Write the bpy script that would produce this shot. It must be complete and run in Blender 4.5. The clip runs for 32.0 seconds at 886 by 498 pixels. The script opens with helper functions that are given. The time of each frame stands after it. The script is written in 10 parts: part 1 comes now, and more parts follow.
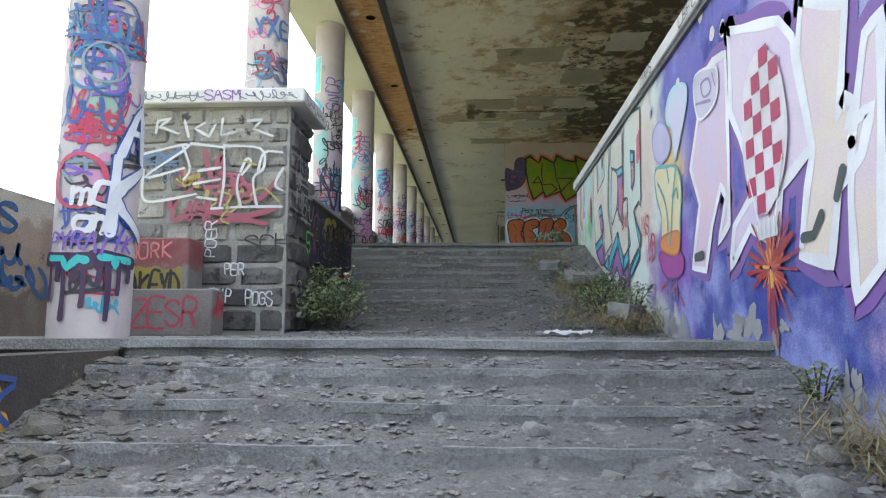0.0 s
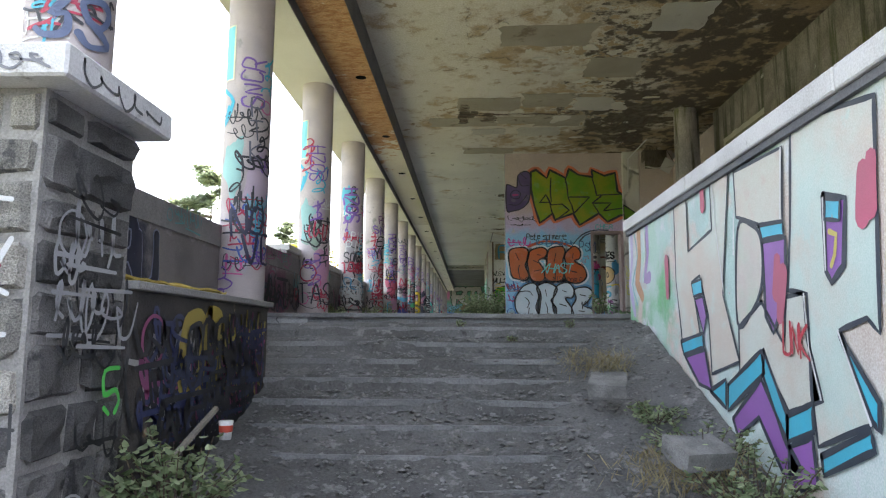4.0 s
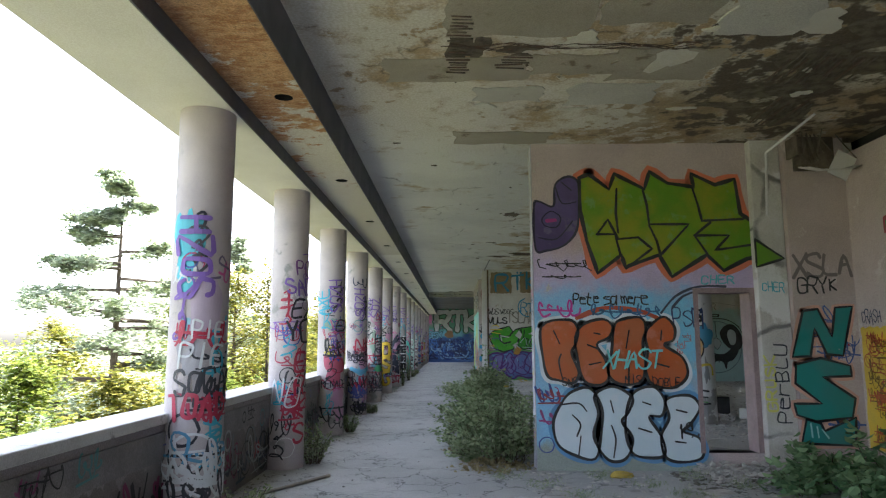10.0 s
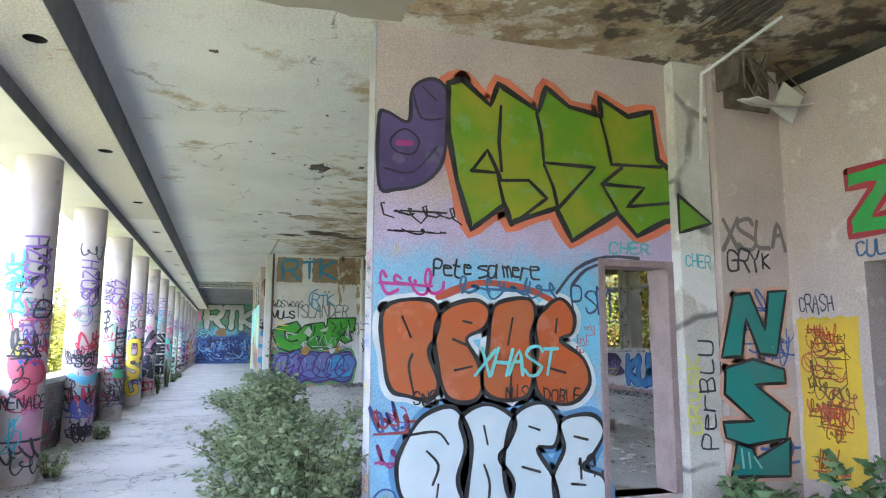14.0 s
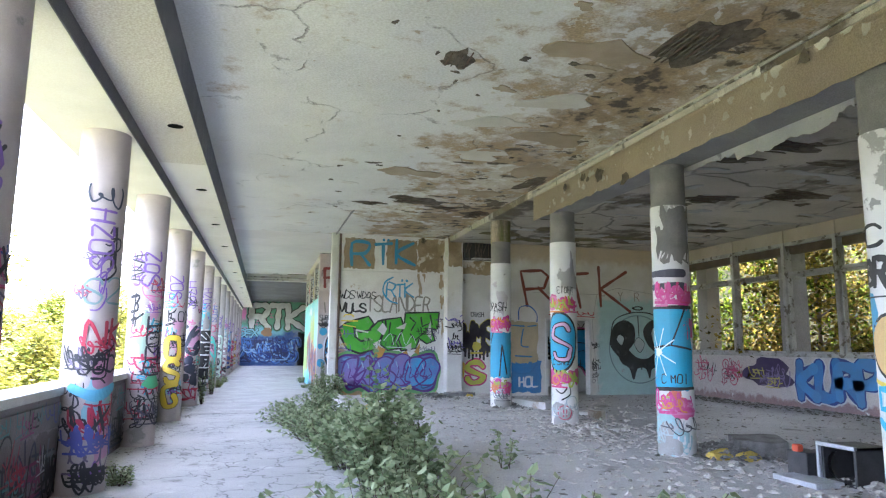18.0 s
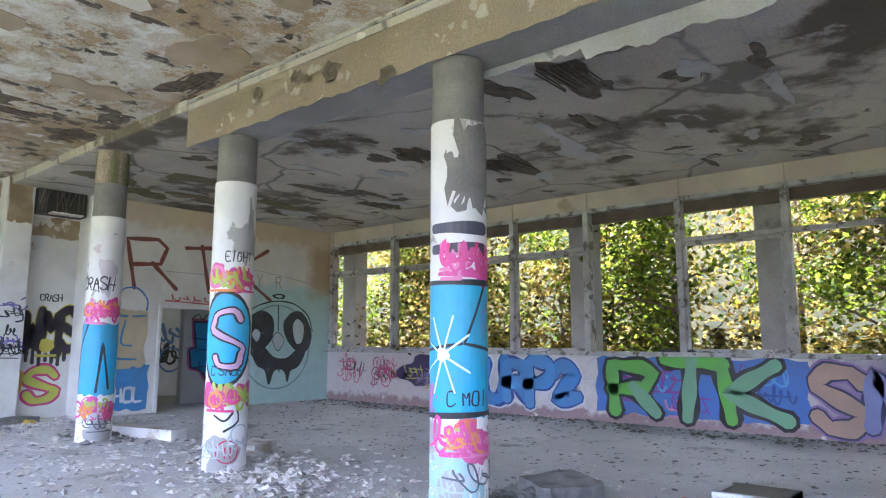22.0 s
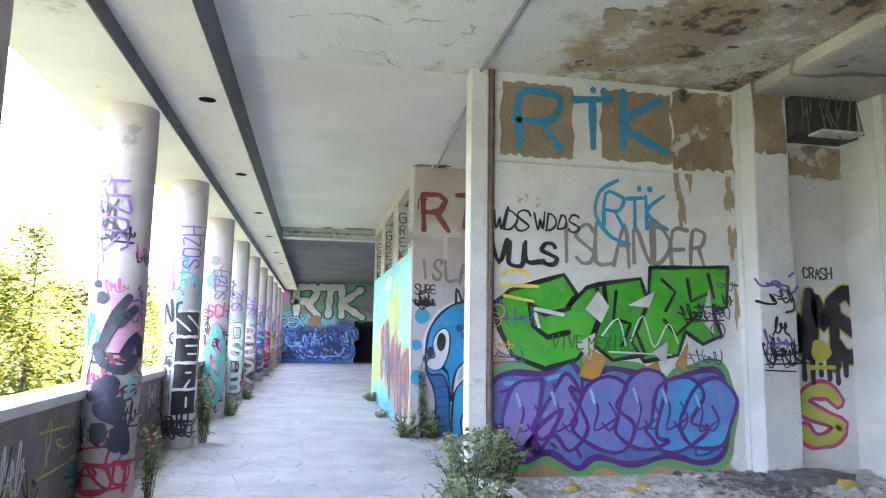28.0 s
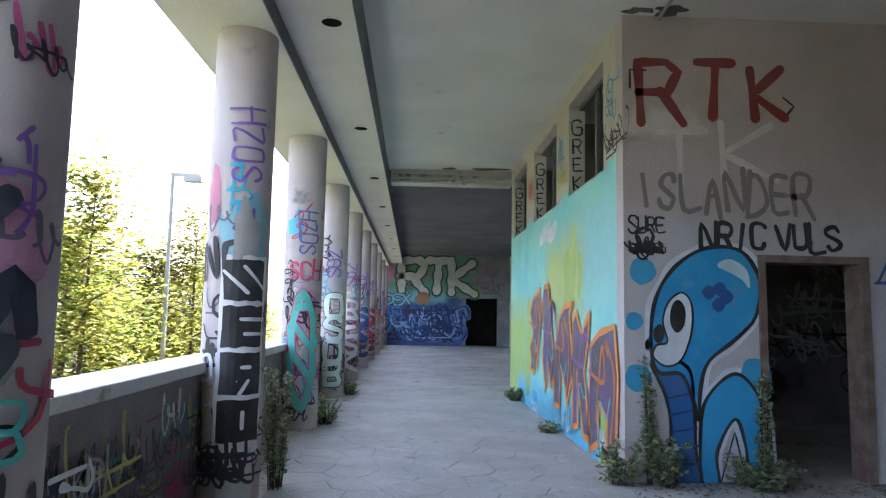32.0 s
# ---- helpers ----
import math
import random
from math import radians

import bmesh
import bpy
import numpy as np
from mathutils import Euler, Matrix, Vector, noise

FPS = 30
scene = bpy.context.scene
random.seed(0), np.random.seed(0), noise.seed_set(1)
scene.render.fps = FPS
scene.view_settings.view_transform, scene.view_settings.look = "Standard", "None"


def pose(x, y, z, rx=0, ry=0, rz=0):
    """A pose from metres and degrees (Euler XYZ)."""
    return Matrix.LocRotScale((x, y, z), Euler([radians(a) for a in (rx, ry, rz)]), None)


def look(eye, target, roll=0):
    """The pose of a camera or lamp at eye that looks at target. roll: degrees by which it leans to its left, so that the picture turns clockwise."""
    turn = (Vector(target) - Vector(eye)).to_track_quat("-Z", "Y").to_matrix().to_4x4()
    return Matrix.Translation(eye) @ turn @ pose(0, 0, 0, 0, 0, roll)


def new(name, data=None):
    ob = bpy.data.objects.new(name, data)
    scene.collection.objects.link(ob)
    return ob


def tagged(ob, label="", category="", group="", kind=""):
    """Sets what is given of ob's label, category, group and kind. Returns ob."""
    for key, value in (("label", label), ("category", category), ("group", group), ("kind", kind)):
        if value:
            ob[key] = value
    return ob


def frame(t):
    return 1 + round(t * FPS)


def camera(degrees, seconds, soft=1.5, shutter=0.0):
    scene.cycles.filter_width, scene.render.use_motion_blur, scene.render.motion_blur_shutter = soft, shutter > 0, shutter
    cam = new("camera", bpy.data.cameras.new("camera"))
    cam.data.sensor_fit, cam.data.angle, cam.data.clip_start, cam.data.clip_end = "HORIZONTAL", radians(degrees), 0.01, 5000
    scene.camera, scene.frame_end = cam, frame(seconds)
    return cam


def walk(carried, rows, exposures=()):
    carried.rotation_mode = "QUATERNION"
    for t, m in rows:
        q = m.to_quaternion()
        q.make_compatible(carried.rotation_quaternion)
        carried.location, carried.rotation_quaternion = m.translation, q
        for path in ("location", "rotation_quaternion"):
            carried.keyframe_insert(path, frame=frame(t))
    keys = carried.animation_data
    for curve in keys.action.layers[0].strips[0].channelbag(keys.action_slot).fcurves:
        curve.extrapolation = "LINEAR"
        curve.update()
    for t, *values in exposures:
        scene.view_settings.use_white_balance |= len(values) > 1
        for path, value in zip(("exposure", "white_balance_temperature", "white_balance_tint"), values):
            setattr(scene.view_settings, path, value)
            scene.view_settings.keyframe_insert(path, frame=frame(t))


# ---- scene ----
cam = camera(67.3, 32.0, 1.2)
PATH = [
    (0, (0.059, 3.272, -1.419), (-0.054, 5.254, -1.177), 0.2),
    (0.5, (0.031, 3.722, -1.369), (-0.081, 5.705, -1.132), 0.2),
    (1, (-0.131, 4.171, -1.291), (-0.244, 6.153, -1.049), 0.3),
    (1.5, (-0.131, 4.65, -1.152), (-0.238, 6.632, -0.91), 0.3),
    (2, (-0.099, 5.122, -0.951), (-0.206, 7.104, -0.706), 0.3),
    (2.5, (-0.085, 5.617, -0.752), (-0.188, 7.599, -0.502), 0.5),
    (3, (-0.001, 6.103, -0.612), (-0.097, 8.084, -0.359), 0.3),
    (3.5, (-0.042, 6.525, -0.488), (-0.135, 8.506, -0.233), 0.4),
    (4, (-0.039, 6.979, -0.228), (-0.123, 8.96, 0.028), 0.3),
    (4.5, (0.013, 7.473, -0.038), (-0.064, 9.455, 0.219), 0.1),
    (6.5, (-0.106, 10.061, 0.05), (-0.175, 12.043, 0.309), -0.1),
    (7, (-0.115, 10.817, 0.179), (-0.176, 12.8, 0.437), -0.1),
    (7.5, (-0.125, 11.596, 0.455), (-0.184, 13.578, 0.713), -0.0),
    (8, (-0.164, 12.283, 0.677), (-0.216, 14.264, 0.945), -0.2),
    (8.5, (-0.176, 12.973, 1.051), (-0.22, 14.955, 1.32), -0.2),
    (9, (-0.19, 13.534, 1.362), (-0.229, 15.515, 1.633), -0.2),
    (9.5, (-0.231, 13.975, 1.581), (-0.265, 15.956, 1.855), -0.1),
    (10, (-0.243, 14.436, 1.614), (-0.274, 16.416, 1.89), -0.1),
    (10.5, (-0.281, 14.893, 1.592), (-0.307, 16.874, 1.868), 0.0),
    (11, (-0.132, 15.259, 1.566), (0.095, 17.227, 1.842), -0.0),
    (11.5, (-0.004, 15.601, 1.549), (0.666, 17.465, 1.827), -0.4),
    (12, (0.006, 15.996, 1.554), (0.724, 17.841, 1.831), -0.3),
    (12.5, (-0.034, 16.461, 1.543), (0.686, 18.306, 1.82), -0.1),
    (13, (-0.124, 16.911, 1.534), (0.567, 18.768, 1.809), -0.0),
    (13.5, (-0.218, 17.395, 1.537), (0.439, 19.263, 1.816), 0.1),
    (14, (-0.303, 17.894, 1.546), (0.307, 19.778, 1.824), 0.2),
    (14.5, (-0.476, 18.445, 1.527), (0.061, 20.35, 1.81), 0.6),
    (15, (-0.551, 19.052, 1.52), (-0.035, 20.964, 1.799), 0.4),
    (15.5, (-0.624, 19.545, 1.496), (-0.159, 21.47, 1.778), 0.9),
    (17.5, (-0.724, 21.673, 1.484), (-0.228, 23.589, 1.772), 0.5),
    (18, (-0.733, 22.182, 1.473), (-0.227, 24.096, 1.759), 0.6),
    (18.5, (-0.707, 22.695, 1.49), (-0.094, 24.577, 1.777), 0.6),
    (19, (-0.616, 23.203, 1.497), (0.317, 24.949, 1.781), 0.4),
    (19.5, (-0.569, 23.704, 1.492), (0.668, 25.25, 1.778), 0.1),
    (20, (-0.489, 24.185, 1.466), (0.956, 25.539, 1.746), -0.1),
    (20.5, (-0.42, 24.685, 1.47), (1.11, 25.943, 1.748), -0.2),
    (21, (-0.198, 25.169, 1.47), (1.344, 26.412, 1.746), -0.2),
    (21.5, (-0.004, 25.661, 1.479), (1.551, 26.889, 1.754), -0.1),
    (22, (0.08, 26.192, 1.504), (1.601, 27.46, 1.784), 0.1),
    (22.5, (0.11, 26.696, 1.536), (1.31, 28.272, 1.815), 0.6),
    (23, (-0.05, 27.24, 1.566), (0.971, 28.938, 1.833), 0.4),
    (23.5, (-0.156, 27.729, 1.588), (0.822, 29.456, 1.84), 0.6),
    (24, (-0.226, 28.214, 1.611), (0.688, 29.975, 1.861), -0.2),
    (24.5, (-0.26, 28.76, 1.579), (0.646, 30.524, 1.842), -0.2),
    (26.5, (-0.516, 31.0, 1.545), (0.31, 32.803, 1.805), 0.7),
    (27, (-0.566, 31.531, 1.562), (0.194, 33.362, 1.822), 0.8),
    (27.5, (-0.59, 32.07, 1.573), (0.063, 33.943, 1.833), 0.7),
    (28, (-0.666, 32.62, 1.55), (-0.294, 34.568, 1.808), 0.9),
    (28.5, (-0.686, 33.184, 1.514), (-0.579, 35.164, 1.772), 1.1),
    (29, (-0.749, 33.716, 1.483), (-0.675, 35.701, 1.713), 1.0),
    (29.5, (-0.784, 34.241, 1.48), (-0.708, 36.226, 1.711), 1.1),
    (30, (-0.823, 34.839, 1.489), (-0.746, 36.826, 1.705), 1.1),
    (30.5, (-0.901, 35.407, 1.501), (-0.825, 37.394, 1.714), 1.2),
    (31, (-0.926, 35.998, 1.458), (-0.847, 37.986, 1.668), 1.0),
    (31.5, (-1.022, 36.563, 1.435), (-0.945, 38.552, 1.637), 1.0),
    (32, (-1.06, 37.101, 1.417), (-0.973, 39.09, 1.616), 1.1),
]
EXPOSURES = [(0.0, 2.65, 6600, 4), (2.0, 2.95, 6500, 4), (4.0, 2.9, 6500, 10), (7.0, 3.1, 6300, 10), (9.0, 3.0, 6150, 10), (10.9, 2.95, 6000, 10), (11.8, 4.1, 5900, 12), (13.0, 4.4, 5800, 13), (15.0, 4.3, 5700, 13), (18.0, 4.5, 5700, 18), (21.0, 4.95, 5450, 24), (24.0, 4.85, 5600, 24), (27.0, 4.7, 5650, 20), (28.0, 4.6, 5700, 18), (28.8, 3.95, 5700, 17), (32.0, 3.35, 5700, 16)]
walk(cam, [(t, look(eye, target, roll)) for t, eye, target, roll in PATH], EXPOSURES)

# ---- world and sun ----
SUN_EL, SUN_AZ = 52, 30
world = bpy.data.worlds.new("sky")
scene.world = world
world.use_nodes = True
wn = world.node_tree.nodes
sky = wn.new("ShaderNodeTexSky")
sky.sky_type, sky.sun_disc = "NISHITA", False
sky.sun_elevation, sky.sun_rotation = radians(SUN_EL), radians(SUN_AZ)
sky.air_density, sky.dust_density = 1.0, 4.0
haze = wn.new("ShaderNodeHueSaturation")
haze.inputs["Saturation"].default_value = 0.5
world.node_tree.links.new(sky.outputs[0], haze.inputs["Color"])
world.node_tree.links.new(haze.outputs[0], wn["Background"].inputs[0])
wn["Background"].inputs[1].default_value = 0.15
sun = new("sun", bpy.data.lights.new("sun", "SUN"))
sun.data.energy, sun.data.angle, sun.data.color = 3.4, radians(0.6), (1.0, 0.94, 0.84)
az, el = radians(SUN_AZ), radians(SUN_EL)
sun.matrix_world = look((0, 0, 0), (-math.sin(az) * math.cos(el), -math.cos(az) * math.cos(el), -math.sin(el)))
scene.view_settings.exposure = 0.0

# ---- materials ----
MATS = {}


def node_mat(name):
    m = bpy.data.materials.new(name)
    m.use_nodes = True
    n, l = m.node_tree.nodes, m.node_tree.links
    return m, n, l, n["Principled BSDF"]


def noise_node(n, l, co, scale, detail=4.0, rough=0.55):
    t = n.new("ShaderNodeTexNoise")
    t.inputs["Scale"].default_value, t.inputs["Detail"].default_value, t.inputs["Roughness"].default_value = scale, detail, rough
    l.new(co, t.inputs["Vector"])
    return t.outputs["Fac"]


def remap(n, l, value, a, b, lo=0.0, hi=1.0):
    r = n.new("ShaderNodeMapRange")
    r.interpolation_type = "SMOOTHSTEP"
    for k, v in ((1, a), (2, b), (3, lo), (4, hi)):
        r.inputs[k].default_value = v
    l.new(value, r.inputs[0])
    return r.outputs[0]


def mix(n, l, fac, a, b, kind="MIX"):
    x = n.new("ShaderNodeMix")
    x.data_type, x.blend_type = "RGBA", kind
    for sock, v in ((x.inputs[0], fac), (x.inputs[6], a), (x.inputs[7], b)):
        if isinstance(v, (int, float)):
            sock.default_value = v
        elif isinstance(v, tuple):
            sock.default_value = (*v, 1) if len(v) == 3 else v
        else:
            l.new(v, sock)
    return x.outputs[2]


def arith(n, l, kind, a, b):
    x = n.new("ShaderNodeMath")
    x.operation = kind
    for k, v in enumerate((a, b)):
        if isinstance(v, (int, float)):
            x.inputs[k].default_value = v
        else:
            l.new(v, x.inputs[k])
    return x.outputs[0]


def surface(name, base, second, scale=3.0, rough=0.85, bump=0.3, fine=40.0, stains=(), grain=0.16, metal=0.0, cracks=0.0):
    """Two tones by a broad noise, a fine grain, stains as (colour, scale, from, to), bump."""
    if name in MATS:
        return MATS[name]
    m, n, l, p = node_mat(name)
    co = n.new("ShaderNodeTexCoord").outputs["Object"]
    broad = noise_node(n, l, co, scale, 5)
    small = noise_node(n, l, co, fine * 2.4, 3)
    col = mix(n, l, remap(n, l, broad, 0.35, 0.65), base, second)
    for k, (c, sc, a, b) in enumerate(stains):
        mp = n.new("ShaderNodeMapping")
        mp.inputs["Location"].default_value = (3.7 * k + 1.3, 5.1 * k, 2.9 * k)
        l.new(co, mp.inputs["Vector"])
        s = noise_node(n, l, mp.outputs[0], sc, 6, 0.62)
        col = mix(n, l, remap(n, l, s, a, b), col, c)
    height = small
    if cracks:
        v = n.new("ShaderNodeTexVoronoi")
        v.feature = "DISTANCE_TO_EDGE"
        v.inputs["Scale"].default_value = cracks
        warp = n.new("ShaderNodeVectorMath")
        wnz = n.new("ShaderNodeTexNoise")
        wnz.inputs["Scale"].default_value = cracks * 2.2
        l.new(co, wnz.inputs["Vector"])
        warp.operation = "MULTIPLY_ADD"
        l.new(wnz.outputs["Color"], warp.inputs[0])
        warp.inputs[1].default_value = (0.5, 0.5, 0.5)
        l.new(co, warp.inputs[2])
        l.new(warp.outputs[0], v.inputs["Vector"])
        line = remap(n, l, v.outputs["Distance"], 0.005, 0.028, 1, 0)
        gate = arith(n, l, "MULTIPLY", line, remap(n, l, broad, 0.36, 0.56))
        col = mix(n, l, gate, col, tuple(0.35 * x for x in base))
        height = arith(n, l, "SUBTRACT", small, arith(n, l, "MULTIPLY", gate, 2.0))
    col = mix(n, l, grain, col, mix(n, l, remap(n, l, small, 0.3, 0.7), (0, 0, 0), (1, 1, 1)), "OVERLAY")
    l.new(col, p.inputs["Base Color"])
    p.inputs["Roughness"].default_value, p.inputs["Metallic"].default_value = rough, metal
    if bump:
        b = n.new("ShaderNodeBump")
        b.inputs["Strength"].default_value, b.inputs["Distance"].default_value = bump, 0.02
        l.new(height, b.inputs["Height"])
        l.new(b.outputs[0], p.inputs["Normal"])
    MATS[name] = m
    return m


def streaked(name, base, second, grime, moss, amount=0.5):
    """Old plaster with grime running down it in streaks, and patches of moss."""
    m, n, l, p = node_mat(name)
    co = n.new("ShaderNodeTexCoord").outputs["Object"]
    mp = n.new("ShaderNodeMapping")
    mp.inputs["Scale"].default_value = (5.0, 5.0, 0.45)
    l.new(co, mp.inputs["Vector"])
    run = noise_node(n, l, mp.outputs[0], 1.0, 7, 0.65)
    broad, mid, small = noise_node(n, l, co, 0.7, 5), noise_node(n, l, co, 2.6, 7, 0.65), noise_node(n, l, co, 45, 3)
    col = mix(n, l, remap(n, l, mid, 0.35, 0.65), base, second)
    col = mix(n, l, arith(n, l, "MULTIPLY", remap(n, l, run, 0.46, 0.66), amount * 1.6), col, grime)
    col = mix(n, l, arith(n, l, "MULTIPLY", remap(n, l, arith(n, l, "MULTIPLY", run, broad), 0.26, 0.36), amount), col, moss)
    col = mix(n, l, remap(n, l, mid, 0.66, 0.7), col, tuple(0.5 * x + 0.3 for x in base))
    col = mix(n, l, 0.2, col, mix(n, l, remap(n, l, small, 0.3, 0.7), (0, 0, 0), (1, 1, 1)), "OVERLAY")
    l.new(col, p.inputs["Base Color"])
    p.inputs["Roughness"].default_value = 0.9
    b = n.new("ShaderNodeBump")
    b.inputs["Strength"].default_value, b.inputs["Distance"].default_value = 0.5, 0.02
    l.new(arith(n, l, "ADD", mid, arith(n, l, "MULTIPLY", small, 0.4)), b.inputs["Height"])
    l.new(b.outputs[0], p.inputs["Normal"])
    MATS[name] = m
    return m


def spray(rgb):
    """Sprayed paint: a little uneven, thin in spots."""
    key = "spray_%02x%02x%02x" % tuple(int(255 * min(1, c)) for c in rgb)
    return surface(key, rgb, tuple(0.78 * c + 0.03 for c in rgb), 2.6, 0.55, 0.08, 110.0, (((0.35, 0.34, 0.33), 14.0, 0.72, 0.76),), 0.12)

def fade(a, b, c=None):
    """Sprayed paint that goes softly from one colour to another, with specks."""
    key = "fade_%d" % (hash_rgb(a) + 7 * hash_rgb(b))
    return surface(key, a, b, 1.7, 0.55, 0.14, 55.0, ((tuple(0.86 * x + 0.07 for x in a), 5.0, 0.56, 0.66), (c or b, 0.9, 0.5, 0.7)), 0.12)


def hash_rgb(rgb):
    return sum(int(255 * min(1, x)) << (8 * k) for k, x in enumerate(rgb))


def zoned(name, base, second, zones, scale=2.0, rough=0.7, peel=None, fade=0.25, clouds=()):
    """A sprayed wall: soft-edged boxes of colour (lo, hi, rgb, softness) in object space over a base."""
    m, n, l, p = node_mat(name)
    co = n.new("ShaderNodeTexCoord").outputs["Object"]
    sep = n.new("ShaderNodeSeparateXYZ")
    l.new(co, sep.inputs[0])
    broad, mid, small = noise_node(n, l, co, scale, 5), noise_node(n, l, co, 5.0, 5, 0.6), noise_node(n, l, co, 95.0, 3)
    wob = arith(n, l, "MULTIPLY", arith(n, l, "SUBTRACT", mid, 0.5), fade * 2)
    col = mix(n, l, remap(n, l, broad, 0.35, 0.65), base, second)
    for lo, hi, rgb, soft in zones:
        fac = None
        for k in range(3):
            if lo[k] is None:
                continue
            v = arith(n, l, "ADD", sep.outputs[k], wob)
            f = arith(n, l, "MULTIPLY", remap(n, l, v, lo[k] - soft, lo[k] + soft), remap(n, l, v, hi[k] - soft, hi[k] + soft, 1, 0))
            fac = f if fac is None else arith(n, l, "MULTIPLY", fac, f)
        col = mix(n, l, fac, col, mix(n, l, remap(n, l, mid, 0.35, 0.7), rgb, tuple(0.8 * c + 0.06 for c in rgb)))
    for k, (rgb, size, a, b, axis, lo, hi) in enumerate(clouds):
        mp = n.new("ShaderNodeMapping")
        mp.inputs["Location"].default_value = (2.3 * k + 0.7, 4.1 * k, 1.9 * k)
        l.new(co, mp.inputs["Vector"])
        fac = remap(n, l, noise_node(n, l, mp.outputs[0], size, 6, 0.6), a, b)
        gate = arith(n, l, "MULTIPLY", remap(n, l, sep.outputs[axis], lo - 0.3, lo + 0.3), remap(n, l, sep.outputs[axis], hi - 0.3, hi + 0.3, 1, 0))
        col = mix(n, l, arith(n, l, "MULTIPLY", fac, gate), col, rgb)
    if peel:
        s = noise_node(n, l, co, peel[1], 7, 0.65)
        col = mix(n, l, remap(n, l, s, peel[2], peel[2] + 0.03), col, peel[0])
    col = mix(n, l, 0.2, col, mix(n, l, remap(n, l, small, 0.3, 0.7), (0, 0, 0), (1, 1, 1)), "OVERLAY")
    l.new(col, p.inputs["Base Color"])
    p.inputs["Roughness"].default_value = rough
    b = n.new("ShaderNodeBump")
    b.inputs["Strength"].default_value, b.inputs["Distance"].default_value = 0.25, 0.02
    l.new(small, b.inputs["Height"])
    l.new(b.outputs[0], p.inputs["Normal"])
    return m


BLACK, WHITE = (0.012, 0.012, 0.014), (0.82, 0.82, 0.8)
plaster = surface("plaster", (0.62, 0.6, 0.56), (0.5, 0.47, 0.43), 1.3, 0.9, 0.35, 35, (((0.3, 0.27, 0.23), 2.2, 0.62, 0.72), ((0.72, 0.71, 0.69), 1.1, 0.55, 0.6)), cracks=0.6)
pinkish = surface("pink_plaster", (0.55, 0.46, 0.43), (0.48, 0.4, 0.37), 1.4, 0.85, 0.25, 40, (((0.62, 0.55, 0.52), 3, 0.6, 0.66),))
concrete = surface("concrete", (0.34, 0.33, 0.31), (0.27, 0.26, 0.25), 1.5, 0.92, 0.5, 30, (((0.16, 0.15, 0.13), 2.0, 0.6, 0.75),))
column_paint = surface("column_paint", (0.52, 0.46, 0.46), (0.43, 0.38, 0.39), 2.0, 0.8, 0.12, 140, (((0.3, 0.29, 0.28), 2.4, 0.62, 0.68), ((0.2, 0.19, 0.18), 1.3, 0.66, 0.78)))
white_column = surface("white_column", (0.74, 0.73, 0.72), (0.64, 0.63, 0.63), 2.0, 0.75, 0.12, 120, (((0.36, 0.35, 0.34), 1.7, 0.6, 0.62),))
grey_column = surface("grey_column", (0.23, 0.22, 0.21), (0.17, 0.165, 0.16), 3.0, 0.85, 0.3, 40)
floor_mat = surface("worn_floor", (0.46, 0.46, 0.455), (0.37, 0.37, 0.37), 0.7, 0.85, 0.5, 30, (((0.2, 0.195, 0.19), 1.6, 0.58, 0.72), ((0.5, 0.5, 0.5), 3.0, 0.6, 0.72)), cracks=2.0)
room_floor = surface("room_floor", (0.54, 0.535, 0.53), (0.44, 0.435, 0.43), 0.6, 0.88, 0.6, 25, (((0.26, 0.25, 0.24), 1.4, 0.58, 0.7), ((0.42, 0.41, 0.4), 4.0, 0.6, 0.7)))
step_stone = surface("step_stone", (0.24, 0.24, 0.24), (0.17, 0.17, 0.17), 2.2, 0.92, 0.7, 30, (((0.12, 0.12, 0.115), 3.0, 0.55, 0.7),))
dirt = surface("dirt", (0.15, 0.148, 0.145), (0.1, 0.098, 0.095), 1.2, 0.97, 1.0, 22, (((0.23, 0.226, 0.22), 6.0, 0.56, 0.66), ((0.07, 0.068, 0.064), 11.0, 0.6, 0.68), ((0.27, 0.265, 0.255), 17.0, 0.64, 0.7), ((0.1, 0.1, 0.09), 2.5, 0.6, 0.75)))
rubble_mat = surface("rubble", (0.24, 0.236, 0.228), (0.14, 0.137, 0.132), 6.0, 0.95, 0.6, 40)
stone_mats = [surface("stone_%d" % k, c, tuple(0.75 * x for x in c), 5.0, 0.92, 1.0, 60, (((0.1, 0.098, 0.095), 9.0, 0.56, 0.66),), 0.35) for k, c in enumerate(((0.42, 0.395, 0.34), (0.34, 0.325, 0.29), (0.5, 0.47, 0.41)))]
landing_mat = surface("landing_dust", (0.23, 0.228, 0.222), (0.165, 0.163, 0.158), 0.9, 0.95, 0.6, 28, (((0.13, 0.128, 0.122), 2.2, 0.6, 0.72), ((0.34, 0.335, 0.325), 4.0, 0.6, 0.72)), 0.22)
mortar = surface("mortar", (0.36, 0.345, 0.32), (0.27, 0.26, 0.245), 4.0, 0.95, 0.6, 40)


